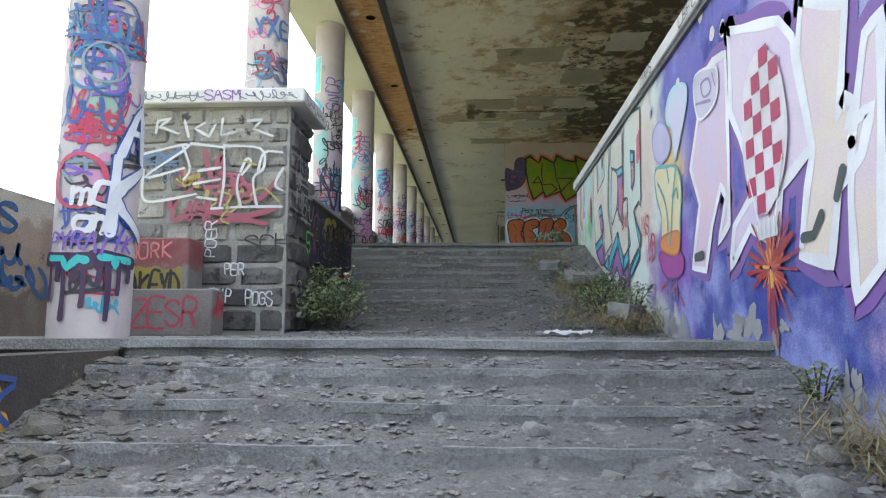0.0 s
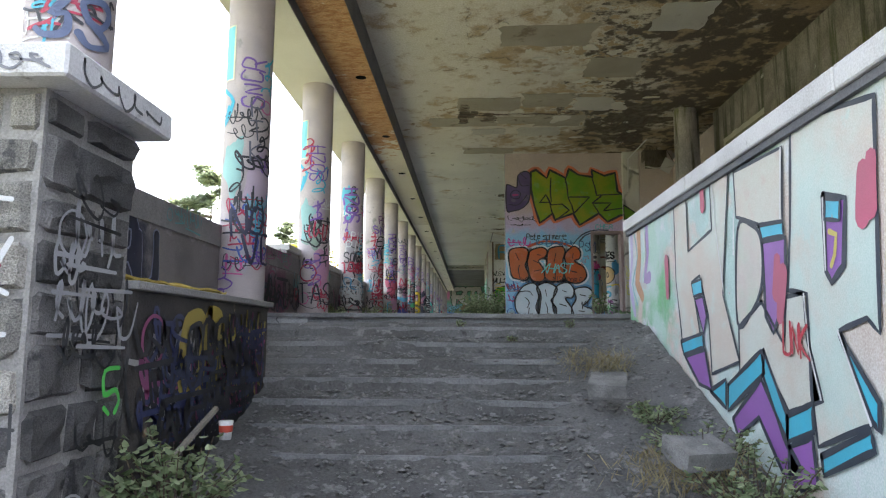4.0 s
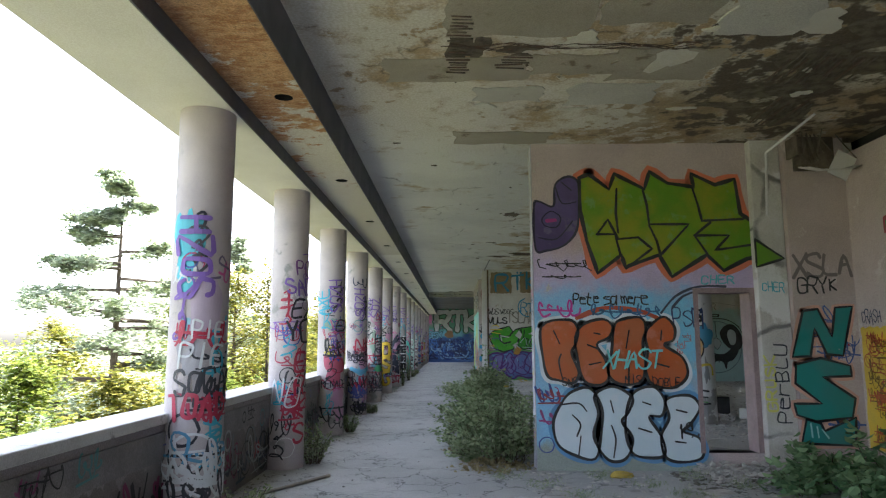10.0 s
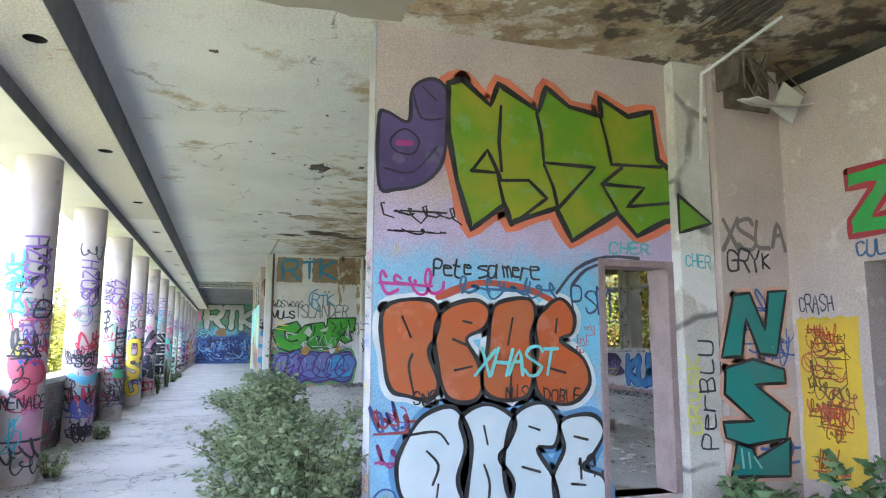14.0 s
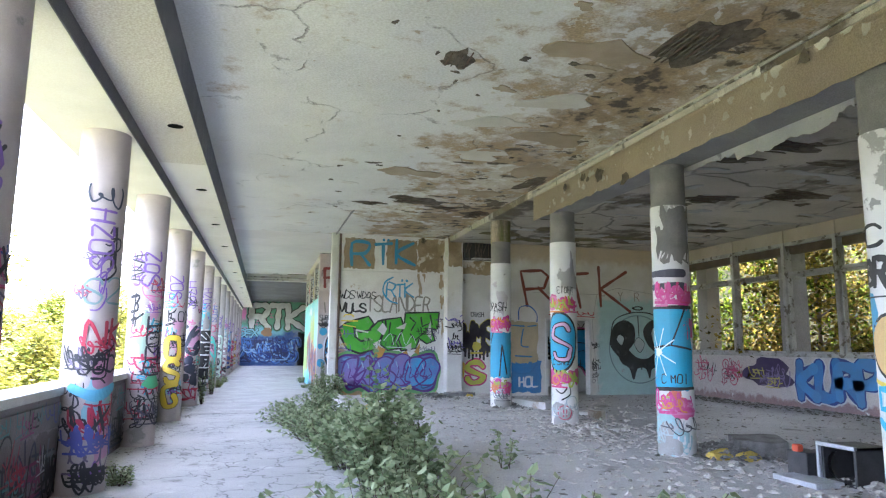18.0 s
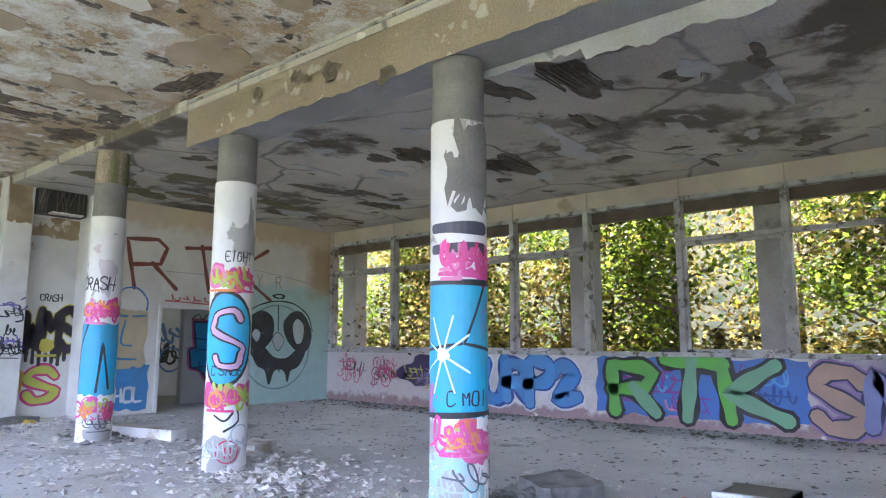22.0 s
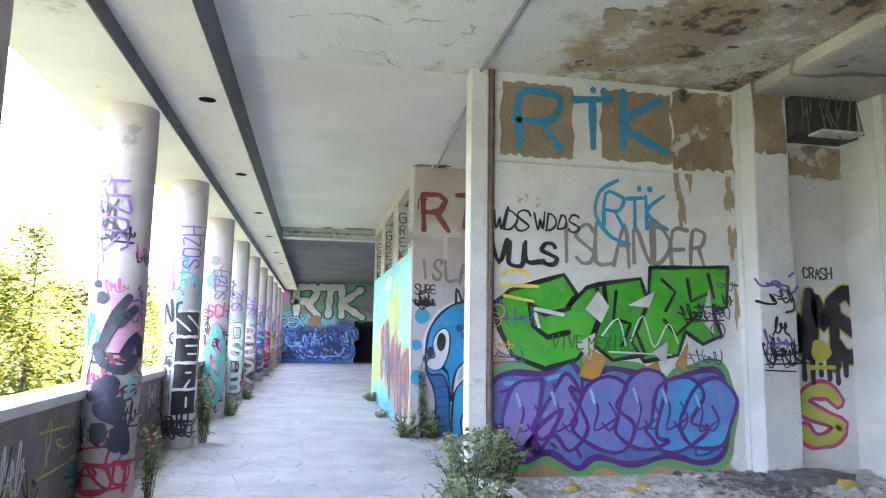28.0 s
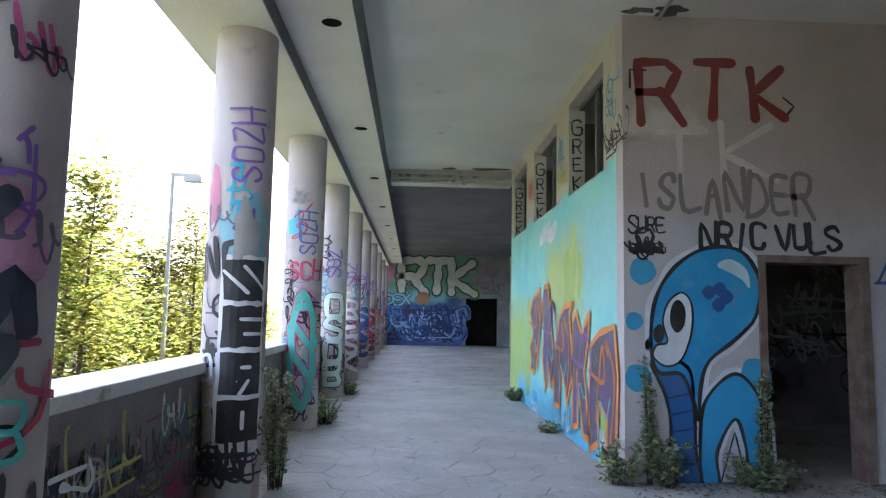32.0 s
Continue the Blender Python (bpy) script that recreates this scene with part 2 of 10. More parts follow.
def ceiling_material():
    """Pale plaster; damp brown and dark areas spread from the inner beam and over the stairs' head."""
    m, n, l, p = node_mat("ceiling_plaster")
    co = n.new("ShaderNodeTexCoord").outputs["Object"]
    sep = n.new("ShaderNodeSeparateXYZ")
    l.new(co, sep.inputs[0])
    broad, mid, fine, small = noise_node(n, l, co, 0.55, 5), noise_node(n, l, co, 1.5, 6, 0.62), noise_node(n, l, co, 5.0, 6, 0.65), noise_node(n, l, co, 40, 3)
    inner = remap(n, l, sep.outputs[0], 0.2, 3.2)
    early = remap(n, l, sep.outputs[1], 21.0, 25.0, 1, 0)
    damp = arith(n, l, "ADD", arith(n, l, "MULTIPLY", inner, 0.21), arith(n, l, "MULTIPLY", early, 0.09))
    col = mix(n, l, remap(n, l, broad, 0.35, 0.65), (0.76, 0.74, 0.69), (0.66, 0.64, 0.6))
    col = mix(n, l, early, col, mix(n, l, 0.5, col, (0.58, 0.5, 0.36)))
    col = mix(n, l, remap(n, l, arith(n, l, "ADD", mid, damp), 0.58, 0.74), col, (0.42, 0.31, 0.18))
    col = mix(n, l, remap(n, l, arith(n, l, "ADD", fine, damp), 0.66, 0.72), col, mix(n, l, remap(n, l, broad, 0.4, 0.6), (0.62, 0.57, 0.46), (0.34, 0.25, 0.15)))
    col = mix(n, l, remap(n, l, arith(n, l, "ADD", arith(n, l, "MULTIPLY", fine, mid), damp), 0.49, 0.56), col, (0.11, 0.085, 0.06))
    v = n.new("ShaderNodeTexVoronoi")
    v.feature = "DISTANCE_TO_EDGE"
    v.inputs["Scale"].default_value = 0.5
    warp = n.new("ShaderNodeVectorMath")
    warp.operation = "MULTIPLY_ADD"
    wz = n.new("ShaderNodeTexNoise")
    wz.inputs["Scale"].default_value, wz.inputs["Detail"].default_value = 1.6, 5
    l.new(co, wz.inputs["Vector"])
    l.new(wz.outputs["Color"], warp.inputs[0])
    warp.inputs[1].default_value = (0.9, 0.9, 0.9)
    l.new(co, warp.inputs[2])
    l.new(warp.outputs[0], v.inputs["Vector"])
    crack = arith(n, l, "MULTIPLY", remap(n, l, v.outputs["Distance"], 0.003, 0.012, 1, 0), remap(n, l, mid, 0.48, 0.6))
    col = mix(n, l, arith(n, l, "MULTIPLY", crack, 0.5), col, (0.14, 0.11, 0.08))
    col = mix(n, l, 0.2, col, mix(n, l, remap(n, l, small, 0.3, 0.7), (0, 0, 0), (1, 1, 1)), "OVERLAY")
    l.new(col, p.inputs["Base Color"])
    p.inputs["Roughness"].default_value = 0.92
    b = n.new("ShaderNodeBump")
    b.inputs["Strength"].default_value, b.inputs["Distance"].default_value = 0.6, 0.03
    l.new(arith(n, l, "SUBTRACT", fine, crack), b.inputs["Height"])
    l.new(b.outputs[0], p.inputs["Normal"])
    return m


ceiling_mat = ceiling_material()
soffit_mat = surface("soffit_plaster", (0.75, 0.71, 0.66), (0.67, 0.63, 0.58), 0.8, 0.9, 0.3, 40, (((0.4, 0.36, 0.31), 1.2, 0.66, 0.74),))
room_ceiling = surface("room_ceiling", (0.58, 0.53, 0.45), (0.43, 0.39, 0.32), 0.5, 0.92, 0.5, 30, (((0.14, 0.115, 0.085), 0.6, 0.52, 0.62), ((0.4, 0.38, 0.34), 1.8, 0.62, 0.66), ((0.05, 0.042, 0.035), 2.2, 0.66, 0.7), ((0.07, 0.06, 0.05), 1.0, 0.63, 0.7), ((0.16, 0.19, 0.08), 0.5, 0.66, 0.76)), cracks=0.6)


def trough_material():
    """Rust-brown boarding under cream paint that hangs on in flakes, more of it further in."""
    m, n, l, p = node_mat("trough_boards")
    co = n.new("ShaderNodeTexCoord").outputs["Object"]
    sep = n.new("ShaderNodeSeparateXYZ")
    l.new(co, sep.inputs[0])
    mp = n.new("ShaderNodeMapping")
    mp.inputs["Scale"].default_value = (2.4, 5.0, 1.0)
    l.new(co, mp.inputs["Vector"])
    grain = noise_node(n, l, mp.outputs[0], 3.0, 7, 0.7)
    mid, small = noise_node(n, l, co, 2.2, 7, 0.65), noise_node(n, l, co, 60.0, 3)
    col = mix(n, l, remap(n, l, grain, 0.36, 0.6), (0.34, 0.15, 0.06), (0.52, 0.31, 0.16))
    col = mix(n, l, remap(n, l, grain, 0.6, 0.68), col, (0.16, 0.09, 0.055))
    inward = remap(n, l, sep.outputs[1], 16.0, 27.5, -0.05, 0.3)
    col = mix(n, l, remap(n, l, arith(n, l, "ADD", arith(n, l, "ADD", arith(n, l, "MULTIPLY", mid, 0.75), arith(n, l, "MULTIPLY", grain, 0.3)), inward), 0.58, 0.63), col, (0.6, 0.55, 0.48))
    col = mix(n, l, 0.25, col, mix(n, l, remap(n, l, small, 0.3, 0.7), (0, 0, 0), (1, 1, 1)), "OVERLAY")
    l.new(col, p.inputs["Base Color"])
    p.inputs["Roughness"].default_value = 0.9
    b = n.new("ShaderNodeBump")
    b.inputs["Strength"].default_value, b.inputs["Distance"].default_value = 0.7, 0.02
    l.new(arith(n, l, "ADD", grain, mid), b.inputs["Height"])
    l.new(b.outputs[0], p.inputs["Normal"])
    return m


trough_mat = trough_material()
dark_grey = surface("dark_grey", (0.11, 0.11, 0.125), (0.15, 0.15, 0.16), 3, 0.7, 0.2)
tan_board = surface("tan_board", (0.56, 0.47, 0.34), (0.48, 0.39, 0.28), 1.0, 0.8, 0.3, 30, (((0.78, 0.73, 0.63), 3.5, 0.62, 0.64), ((0.3, 0.22, 0.14), 0.9, 0.64, 0.72)))
window_paint = surface("window_paint", (0.46, 0.45, 0.43), (0.32, 0.31, 0.29), 3, 0.7, 0.4, 40, (((0.16, 0.14, 0.115), 6.0, 0.55, 0.6),))
coping_paint = surface("coping_paint", (0.68, 0.67, 0.66), (0.58, 0.57, 0.56), 2, 0.8, 0.3, 40, (((0.35, 0.34, 0.33), 4.0, 0.62, 0.7),))
# Near-black walls: the darkness of unlit rooms and gaps is put into the colour.
unlit_dark = surface("dark_room", (0.06, 0.058, 0.055), (0.04, 0.04, 0.04), 2, 0.9, 0.2)
rust = surface("rust", (0.16, 0.1, 0.07), (0.1, 0.075, 0.06), 8, 0.8, 0.4, 60)
bark = surface("bark", (0.12, 0.09, 0.065), (0.08, 0.06, 0.045), 6, 0.95, 0.8, 40)


def leaf(name, a, b, gloss=0.5):
    m, n, l, p = node_mat(name)
    g = n.new("ShaderNodeNewGeometry").outputs["Random Per Island"]
    col = mix(n, l, g, a, b)
    l.new(col, p.inputs["Base Color"])
    p.inputs["Roughness"].default_value = 0.6
    p.inputs["Specular IOR Level"].default_value = gloss
    t = n.new("ShaderNodeBsdfTranslucent")
    l.new(col, t.inputs[0])
    s = n.new("ShaderNodeMixShader")
    s.inputs[0].default_value = 0.45
    l.new(p.outputs[0], s.inputs[1])
    l.new(t.outputs[0], s.inputs[2])
    l.new(s.outputs[0], n["Material Output"].inputs[0])
    return m


broad_leaf = leaf("broad_leaf", (0.09, 0.19, 0.08), (0.32, 0.46, 0.24))
bush_leaf = leaf("bush_leaf", (0.12, 0.18, 0.08), (0.4, 0.46, 0.27))
tree_leaf = leaf("tree_leaf", (0.08, 0.13, 0.02), (0.31, 0.35, 0.06), 0.15)
pine_leaf = leaf("pine_leaf", (0.26, 0.32, 0.2), (0.5, 0.54, 0.38))
autumn_leaf = leaf("autumn_leaf", (0.06, 0.085, 0.012), (0.38, 0.34, 0.06), 0.1)
window_leaf = leaf("window_leaf", (0.012, 0.03, 0.003), (0.14, 0.18, 0.012), 0.03)
window_gold = leaf("window_gold", (0.016, 0.018, 0.004), (0.22, 0.16, 0.03), 0.03)
dry_grass = leaf("dry_grass", (0.25, 0.2, 0.1), (0.36, 0.31, 0.18))

# ---- mesh helpers ----


def link(name, me, mats, parent=None, label=""):
    for m in mats if isinstance(mats, (list, tuple)) else [mats]:
        me.materials.append(m)
    ob = new(name, me)
    if parent:
        ob.parent = parent
    if label:
        ob["label"] = label
    return ob


def part(name, bm, mat, parent=None, label="", smooth=False):
    me = bpy.data.meshes.new(name)
    bmesh.ops.recalc_face_normals(bm, faces=bm.faces)
    bm.to_mesh(me)
    bm.free()
    if smooth:
        for f in me.polygons:
            f.use_smooth = True
    return link(name, me, mat, parent, label)


def raw(name, verts, faces, mat, parent=None, label="", smooth=False):
    me = bpy.data.meshes.new(name)
    me.from_pydata(verts, [], faces)
    if smooth:
        for f in me.polygons:
            f.use_smooth = True
    return link(name, me, mat, parent, label)


def empty(name, place=(0, 0, 0)):
    ob = new(name)
    ob.location = place
    return ob


def box(bm, x0, x1, y0, y1, z0, z1):
    v = [bm.verts.new((x, y, z)) for x in (x0, x1) for y in (y0, y1) for z in (z0, z1)]
    for f in ((0, 1, 3, 2), (4, 6, 7, 5), (0, 4, 5, 1), (2, 3, 7, 6), (0, 2, 6, 4), (1, 5, 7, 3)):
        bm.faces.new([v[i] for i in f])
    return v


def boxes(*specs, bevel=0.0):
    bm = bmesh.new()
    for s in specs:
        box(bm, *s)
    if bevel:
        bmesh.ops.bevel(bm, geom=bm.edges[:], offset=bevel, segments=1, affect="EDGES")
    return bm


def tube(bm, x, y, z0, z1, r0, r1=None, n=28, cap=True):
    r1 = r0 if r1 is None else r1
    a = [bm.verts.new((x + r0 * math.cos(2 * math.pi * i / n), y + r0 * math.sin(2 * math.pi * i / n), z0)) for i in range(n)]
    b = [bm.verts.new((x + r1 * math.cos(2 * math.pi * i / n), y + r1 * math.sin(2 * math.pi * i / n), z1)) for i in range(n)]
    for i in range(n):
        bm.faces.new((a[i], a[(i + 1) % n], b[(i + 1) % n], b[i]))
    if cap:
        bm.faces.new(a[::-1])
        bm.faces.new(b)


def rod(bm, p, q, r, n=8, r2=None):
    p, q = Vector(p), Vector(q)
    d = (q - p).normalized()
    s = d.orthogonal().normalized()
    t = d.cross(s)
    rings = []
    for c, rr in ((p, r), (q, r if r2 is None else r2)):
        rings.append([bm.verts.new(c + rr * (math.cos(2 * math.pi * i / n) * s + math.sin(2 * math.pi * i / n) * t)) for i in range(n)])
    for i in range(n):
        bm.faces.new((rings[0][i], rings[0][(i + 1) % n], rings[1][(i + 1) % n], rings[1][i]))
    bm.faces.new(rings[0][::-1])
    bm.faces.new(rings[1])


def wall_y(name, y0, y1, x0, x1, z0, z1, mat, holes=(), parent=None, label="", category="wall"):
    """A wall across y0..y1 from x0 to x1 with rectangular holes (x0, x1, z0, z1) side by side in x."""
    specs, x = [], x0
    for a, b, c, d in sorted(holes):
        if a > x:
            specs.append((x, a, y0, y1, z0, z1))
        if c > z0:
            specs.append((a, b, y0, y1, z0, c))
        if d < z1:
            specs.append((a, b, y0, y1, d, z1))
        x = b
    if x < x1:
        specs.append((x, x1, y0, y1, z0, z1))
    return tagged(part(name, boxes(*specs), mat, parent), label, category, kind="structure")


def wall_x(name, x0, x1, y0, y1, z0, z1, mat, holes=(), label="", category="wall"):
    specs, y = [], y0
    for a, b, c, d in sorted(holes):
        if a > y:
            specs.append((x0, x1, y, a, z0, z1))
        if c > z0:
            specs.append((x0, x1, a, b, z0, c))
        if d < z1:
            specs.append((x0, x1, a, b, d, z1))
        y = b
    if y < y1:
        specs.append((x0, x1, y, y1, z0, z1))
    return tagged(part(name, boxes(*specs), mat), label, category, kind="structure")


# ---- lettering: every glyph is a few strokes on a grid 4 wide and 6 high ----
GLYPHS = {
    "A": "002640 1333", "B": "0006 0636453303 33413000", "C": "4536160501103041", "D": "0006 062644422000", "E": "46060040 0333",
    "F": "460600 0333", "G": "453616050110304143 4323", "H": "0006 4046 0343", "I": "2026", "J": "4641301001", "K": "0006 460340",
    "L": "060040", "M": "0006234640", "N": "00064046", "O": "160501103041453616", "P": "000636453303", "Q": "160501103041453616 2240",
    "R": "000636453303 2340", "S": "45361605044241301001", "T": "0646 2620", "U": "060110304146", "V": "062046", "W": "0610243046",
    "X": "0640 0046", "Y": "062346 2320", "Z": "06460040", "0": "160501103041453616", "1": "142620", "2": "05163645440040",
    "3": "063645234341301001", "4": "30360242", "5": "46060333424130 1001", "6": "4636050110304133", "8": "1333453616051341301001 13",
    "9": "4336160504134346 4130", "!": "2622 2120", ".": "2021", "-": "0343", "a": "4414030110304244 4440", "e": "0343341404011040",
    "r": "0004 031444", "s": "4414034241001000", "t": "16112030 0434", "m": "0004 03142320 23344340", "p": "0400 04143443423101", "*": "0145 4105 2026",
}


def strokes(text, u, v, h, wide=0.55, gap=0.22, slant=0.0, jit=0.0, rng=None, tilt=0.0):
    out, x = [], 0.0
    w = h * wide
    rng = rng or random.Random(sum(map(ord, text)) + int(100 * abs(u)))
    jit = max(jit, 0.055)
    for ch in text:
        if ch == " ":
            x += w * 0.7
            continue
        dy = rng.uniform(-jit, jit) * h
        rot, sc, over = rng.uniform(-1.6, 1.6) * jit, 1 + rng.uniform(-2.2, 2.6) * jit, rng.uniform(0, 0.16)
        for st in GLYPHS.get(ch, GLYPHS.get(ch.upper(), "0640")).split():
            pts = []
            for i in range(0, len(st) - 1, 2):
                a, b = int(st[i]) / 4 * w, int(st[i + 1]) / 6 * h
                a += slant * b + x + rng.uniform(-jit, jit) * h * 0.5
                b += dy + rng.uniform(-jit, jit) * h * 0.5 + tilt * a
                pts.append((u + a, v + b))
            if len(pts) > 1:
                (a0, b0), (a1, b1) = pts[-2], pts[-1]
                if pts[0] != pts[-1]:
                    pts[-1] = (a1 + (a1 - a0) * over, b1 + (b1 - b0) * over)
                cx, cy = u + x + w / 2, v + h / 2
                out.append([(cx + sc * ((a - cx) - rot * (b - cy)), cy + sc * ((b - cy) + rot * (a - cx))) for a, b in pts])
        x += w + gap * h
    return out


def scrawl(rng, u, v, length, h, turns):
    """Unreadable handwriting: a looping line with jumps of height, and a stray dash."""
    out, pts = [], []
    n = turns * 5
    ph, lean = rng.uniform(0, 6.3), rng.uniform(-0.2, 0.45)
    loop = rng.uniform(0.25, 0.6)
    for i in range(n + 1):
        t = i / n
        a = ph + 2 * math.pi * turns * t
        amp = h * (0.3 + 0.25 * math.sin(a * 0.37 + ph) + rng.uniform(-0.06, 0.12))
        y = 0.45 * h + amp * math.sin(a)
        x = length * t + loop * length / turns * math.cos(a + 0.6) + lean * y
        pts.append((u + x, v + y))
        if rng.random() < 0.09 and len(pts) > 3:
            out.append(pts)
            pts = []
    if len(pts) > 1:
        out.append(pts)
    if rng.random() < 0.5:
        y = v + h * rng.uniform(0.1, 0.9)
        out.append([(u + length * rng.uniform(0, 0.3), y), (u + length * rng.uniform(0.7, 1.1), y + rng.uniform(-0.1, 0.1) * h)])
    return out


def curve(pts, steps=4):
    if len(pts) < 3 or steps < 2:
        return pts
    closed = pts[0] == pts[-1]
    q = [pts[-2] if closed else pts[0], *pts, pts[1] if closed else pts[-1]]
    out = []
    for i in range(1, len(q) - 2):
        p0, p1, p2, p3 = q[i - 1], q[i], q[i + 1], q[i + 2]
        for k in range(steps):
            t = k / steps
            out.append(tuple(0.5 * (2 * p1[j] + (p2[j] - p0[j]) * t + (2 * p0[j] - 5 * p1[j] + 4 * p2[j] - p3[j]) * t * t + (3 * p1[j] - p0[j] - 3 * p2[j] + p3[j]) * t ** 3) for j in (0, 1)))
    out.append(q[-2])
    return out


def flat(o, u, n):
    """Places (u, v) on an upright wall: origin o, level direction u, outward n."""
    o, u, n = Vector(o), Vector(u), Vector(n)
    return lambda a, b, off: tuple(o + u * a + Vector((0, 0, b)) + n * off)


def round_face(x, y, r, deg):
    """Places (u, v) on an upright cylinder, u as arc length from the bearing deg."""
    return lambda a, b, off: (x + (r + off) * math.cos(radians(deg) + a / r), y + (r + off) * math.sin(radians(deg) + a / r), b)


def ribbons(lines, w, place, off, smooth=3, lift=0.00025, maxseg=0.06):
    verts, faces = [], []
    for k, pts in enumerate(lines):
        pts = curve(pts, smooth)
        fine = [pts[0]]
        for p in pts[1:]:
            d = math.hypot(p[0] - fine[-1][0], p[1] - fine[-1][1])
            if d < 1e-5:
                continue
            a, cnt = fine[-1], max(1, int(d / maxseg) + 1)
            fine += [(a[0] + (p[0] - a[0]) * i / cnt, a[1] + (p[1] - a[1]) * i / cnt) for i in range(1, cnt + 1)]
        pts = fine
        if len(pts) < 2:
            continue
        z = off + lift * (k % 12)
        base = len(verts)
        m = len(pts)
        sides = []
        for i in range(m):
            a, b = pts[max(0, i - 1)], pts[min(m - 1, i + 1)]
            d = math.hypot(b[0] - a[0], b[1] - a[1]) or 1e-6
            nx, ny = -(b[1] - a[1]) / d, (b[0] - a[0]) / d
            sides.append((nx, ny))
            for s in (w / 2, -w / 2):
                s *= 1 + 0.16 * math.sin(0.55 * i + k * 2.1 + pts[0][0] * 9)
                verts.append(place(pts[i][0] + nx * s, pts[i][1] + ny * s, z))
        for i in range(m - 1):
            faces.append((base + 2 * i, base + 2 * i + 1, base + 2 * i + 3, base + 2 * i + 2))
        for end in (0, m - 1):
            nx, ny = sides[end]
            tx, ty = (ny, -nx) if end else (-ny, nx)
            ring = [base + 2 * end]
            for j in range(1, 4):
                a = math.pi * j / 4
                verts.append(place(pts[end][0] + w / 2 * (nx * math.cos(a) + tx * math.sin(a)), pts[end][1] + w / 2 * (ny * math.cos(a) + ty * math.sin(a)), z))
                ring.append(len(verts) - 1)
            ring.append(base + 2 * end + 1)
            faces.append(tuple(ring if end else ring[::-1]))
    return verts, faces


def tag(parent, place, lines, w, rgb, off=0.003, smooth=3, name="graffiti_tag", label=""):
    v, f = ribbons(lines, w, place, off, smooth)
    return raw(name, v, f, spray(rgb), parent, label)


def blob(place, u, v, a, b, off, wob=0.0, n=28, seed=1, spin=0.0):
    """A filled, slightly uneven oval as a fan of rings."""
    rng = random.Random(seed)
    ph = [rng.uniform(0, 6.3) for _ in range(4)]
    verts, faces = [place(u, v, off)], []
    rings = 5
    for k in range(1, rings + 1):
        for i in range(n):
            t = 2 * math.pi * i / n
            r = k / rings * (1 + wob * (math.sin(3 * t + ph[0]) + 0.6 * math.sin(5 * t + ph[1]) + 0.4 * math.sin(8 * t + ph[2])))
            x, y = a * r * math.cos(t), b * r * math.sin(t)
            verts.append(place(u + x * math.cos(spin) - y * math.sin(spin), v + x * math.sin(spin) + y * math.cos(spin), off))
    for i in range(n):
        faces.append((0, 1 + i, 1 + (i + 1) % n))
        for k in range(rings - 1):
            p, q = 1 + k * n, 1 + (k + 1) * n
            faces.append((p + i, q + i, q + (i + 1) % n, p + (i + 1) % n))
    return verts, faces


def splotch(parent, place, u, v, a, b, rgb, off=0.002, wob=0.08, seed=1, name="paint_patch", spin=0.0, label=""):
    vv, ff = blob(place, u, v, a, b, off, wob, 28, seed, spin)
    return raw(name, vv, ff, spray(rgb), parent, label)


def panel(parent, place, u0, u1, v0, v1, mat, off=0.0015, name="painted_panel", label="", ragged=0.0, seed=3):
    rng = random.Random(seed)
    n, m = max(2, int((u1 - u0) / (0.045 if u1 - u0 < 0.8 else 0.12))), max(2, int((v1 - v0) / 0.12))
    verts, faces = [], []
    for i in range(n + 1):
        for j in range(m + 1):
            e = ragged if i in (0, n) or j in (0, m) else 0
            verts.append(place(u0 + (u1 - u0) * i / n + rng.uniform(-e, e), v0 + (v1 - v0) * j / m + rng.uniform(-e, e), off))
    for i in range(n):
        for j in range(m):
            a = i * (m + 1) + j
            faces.append((a, a + m + 1, a + m + 2, a + 1))
    return raw(name, verts, faces, mat, parent, label)


def piece(parent, place, text, u, v, h, fat, fill, edge=BLACK, halo=None, wide=0.62, gap=0.1, slant=0.0, jit=0.04, off=0.003, seed=1, rim=0.035, shine=None, smooth=3, tilt=0.0, label=""):
    """Fat sprayed letters: a halo, an outline, the fill in it, thin highlights."""
    lines = strokes(text, u, v, h, wide, gap, slant, jit, random.Random(seed), tilt)
    if halo:
        tag(parent, place, lines, fat + rim * 4.2, halo, off - 0.0012, smooth, "graffiti_halo")
    top = tag(parent, place, lines, fat + rim * 2, edge, off + 0.002, smooth, "graffiti_piece", label or "fat sprayed graffiti letters with a dark outline")
    fills = fill if isinstance(fill, list) else [fill]
    for k, c in enumerate(fills):
        tag(top, place, lines[k::len(fills)], fat, c, off + 0.0055 + 0.0032 * k, smooth, "letter_fill")
    if shine:
        tag(top, place, [[(a - fat * 0.22, b + fat * 0.2) for a, b in s] for s in lines], fat * 0.14, shine, off + 0.0125, smooth, "letter_shine")
    return top

def grid_points(code, u, v, s):
    return [(u + s * int(code[i:i + 2]) / 99, v + s * int(code[i + 2:i + 4]) / 99) for i in range(0, len(code), 4)]


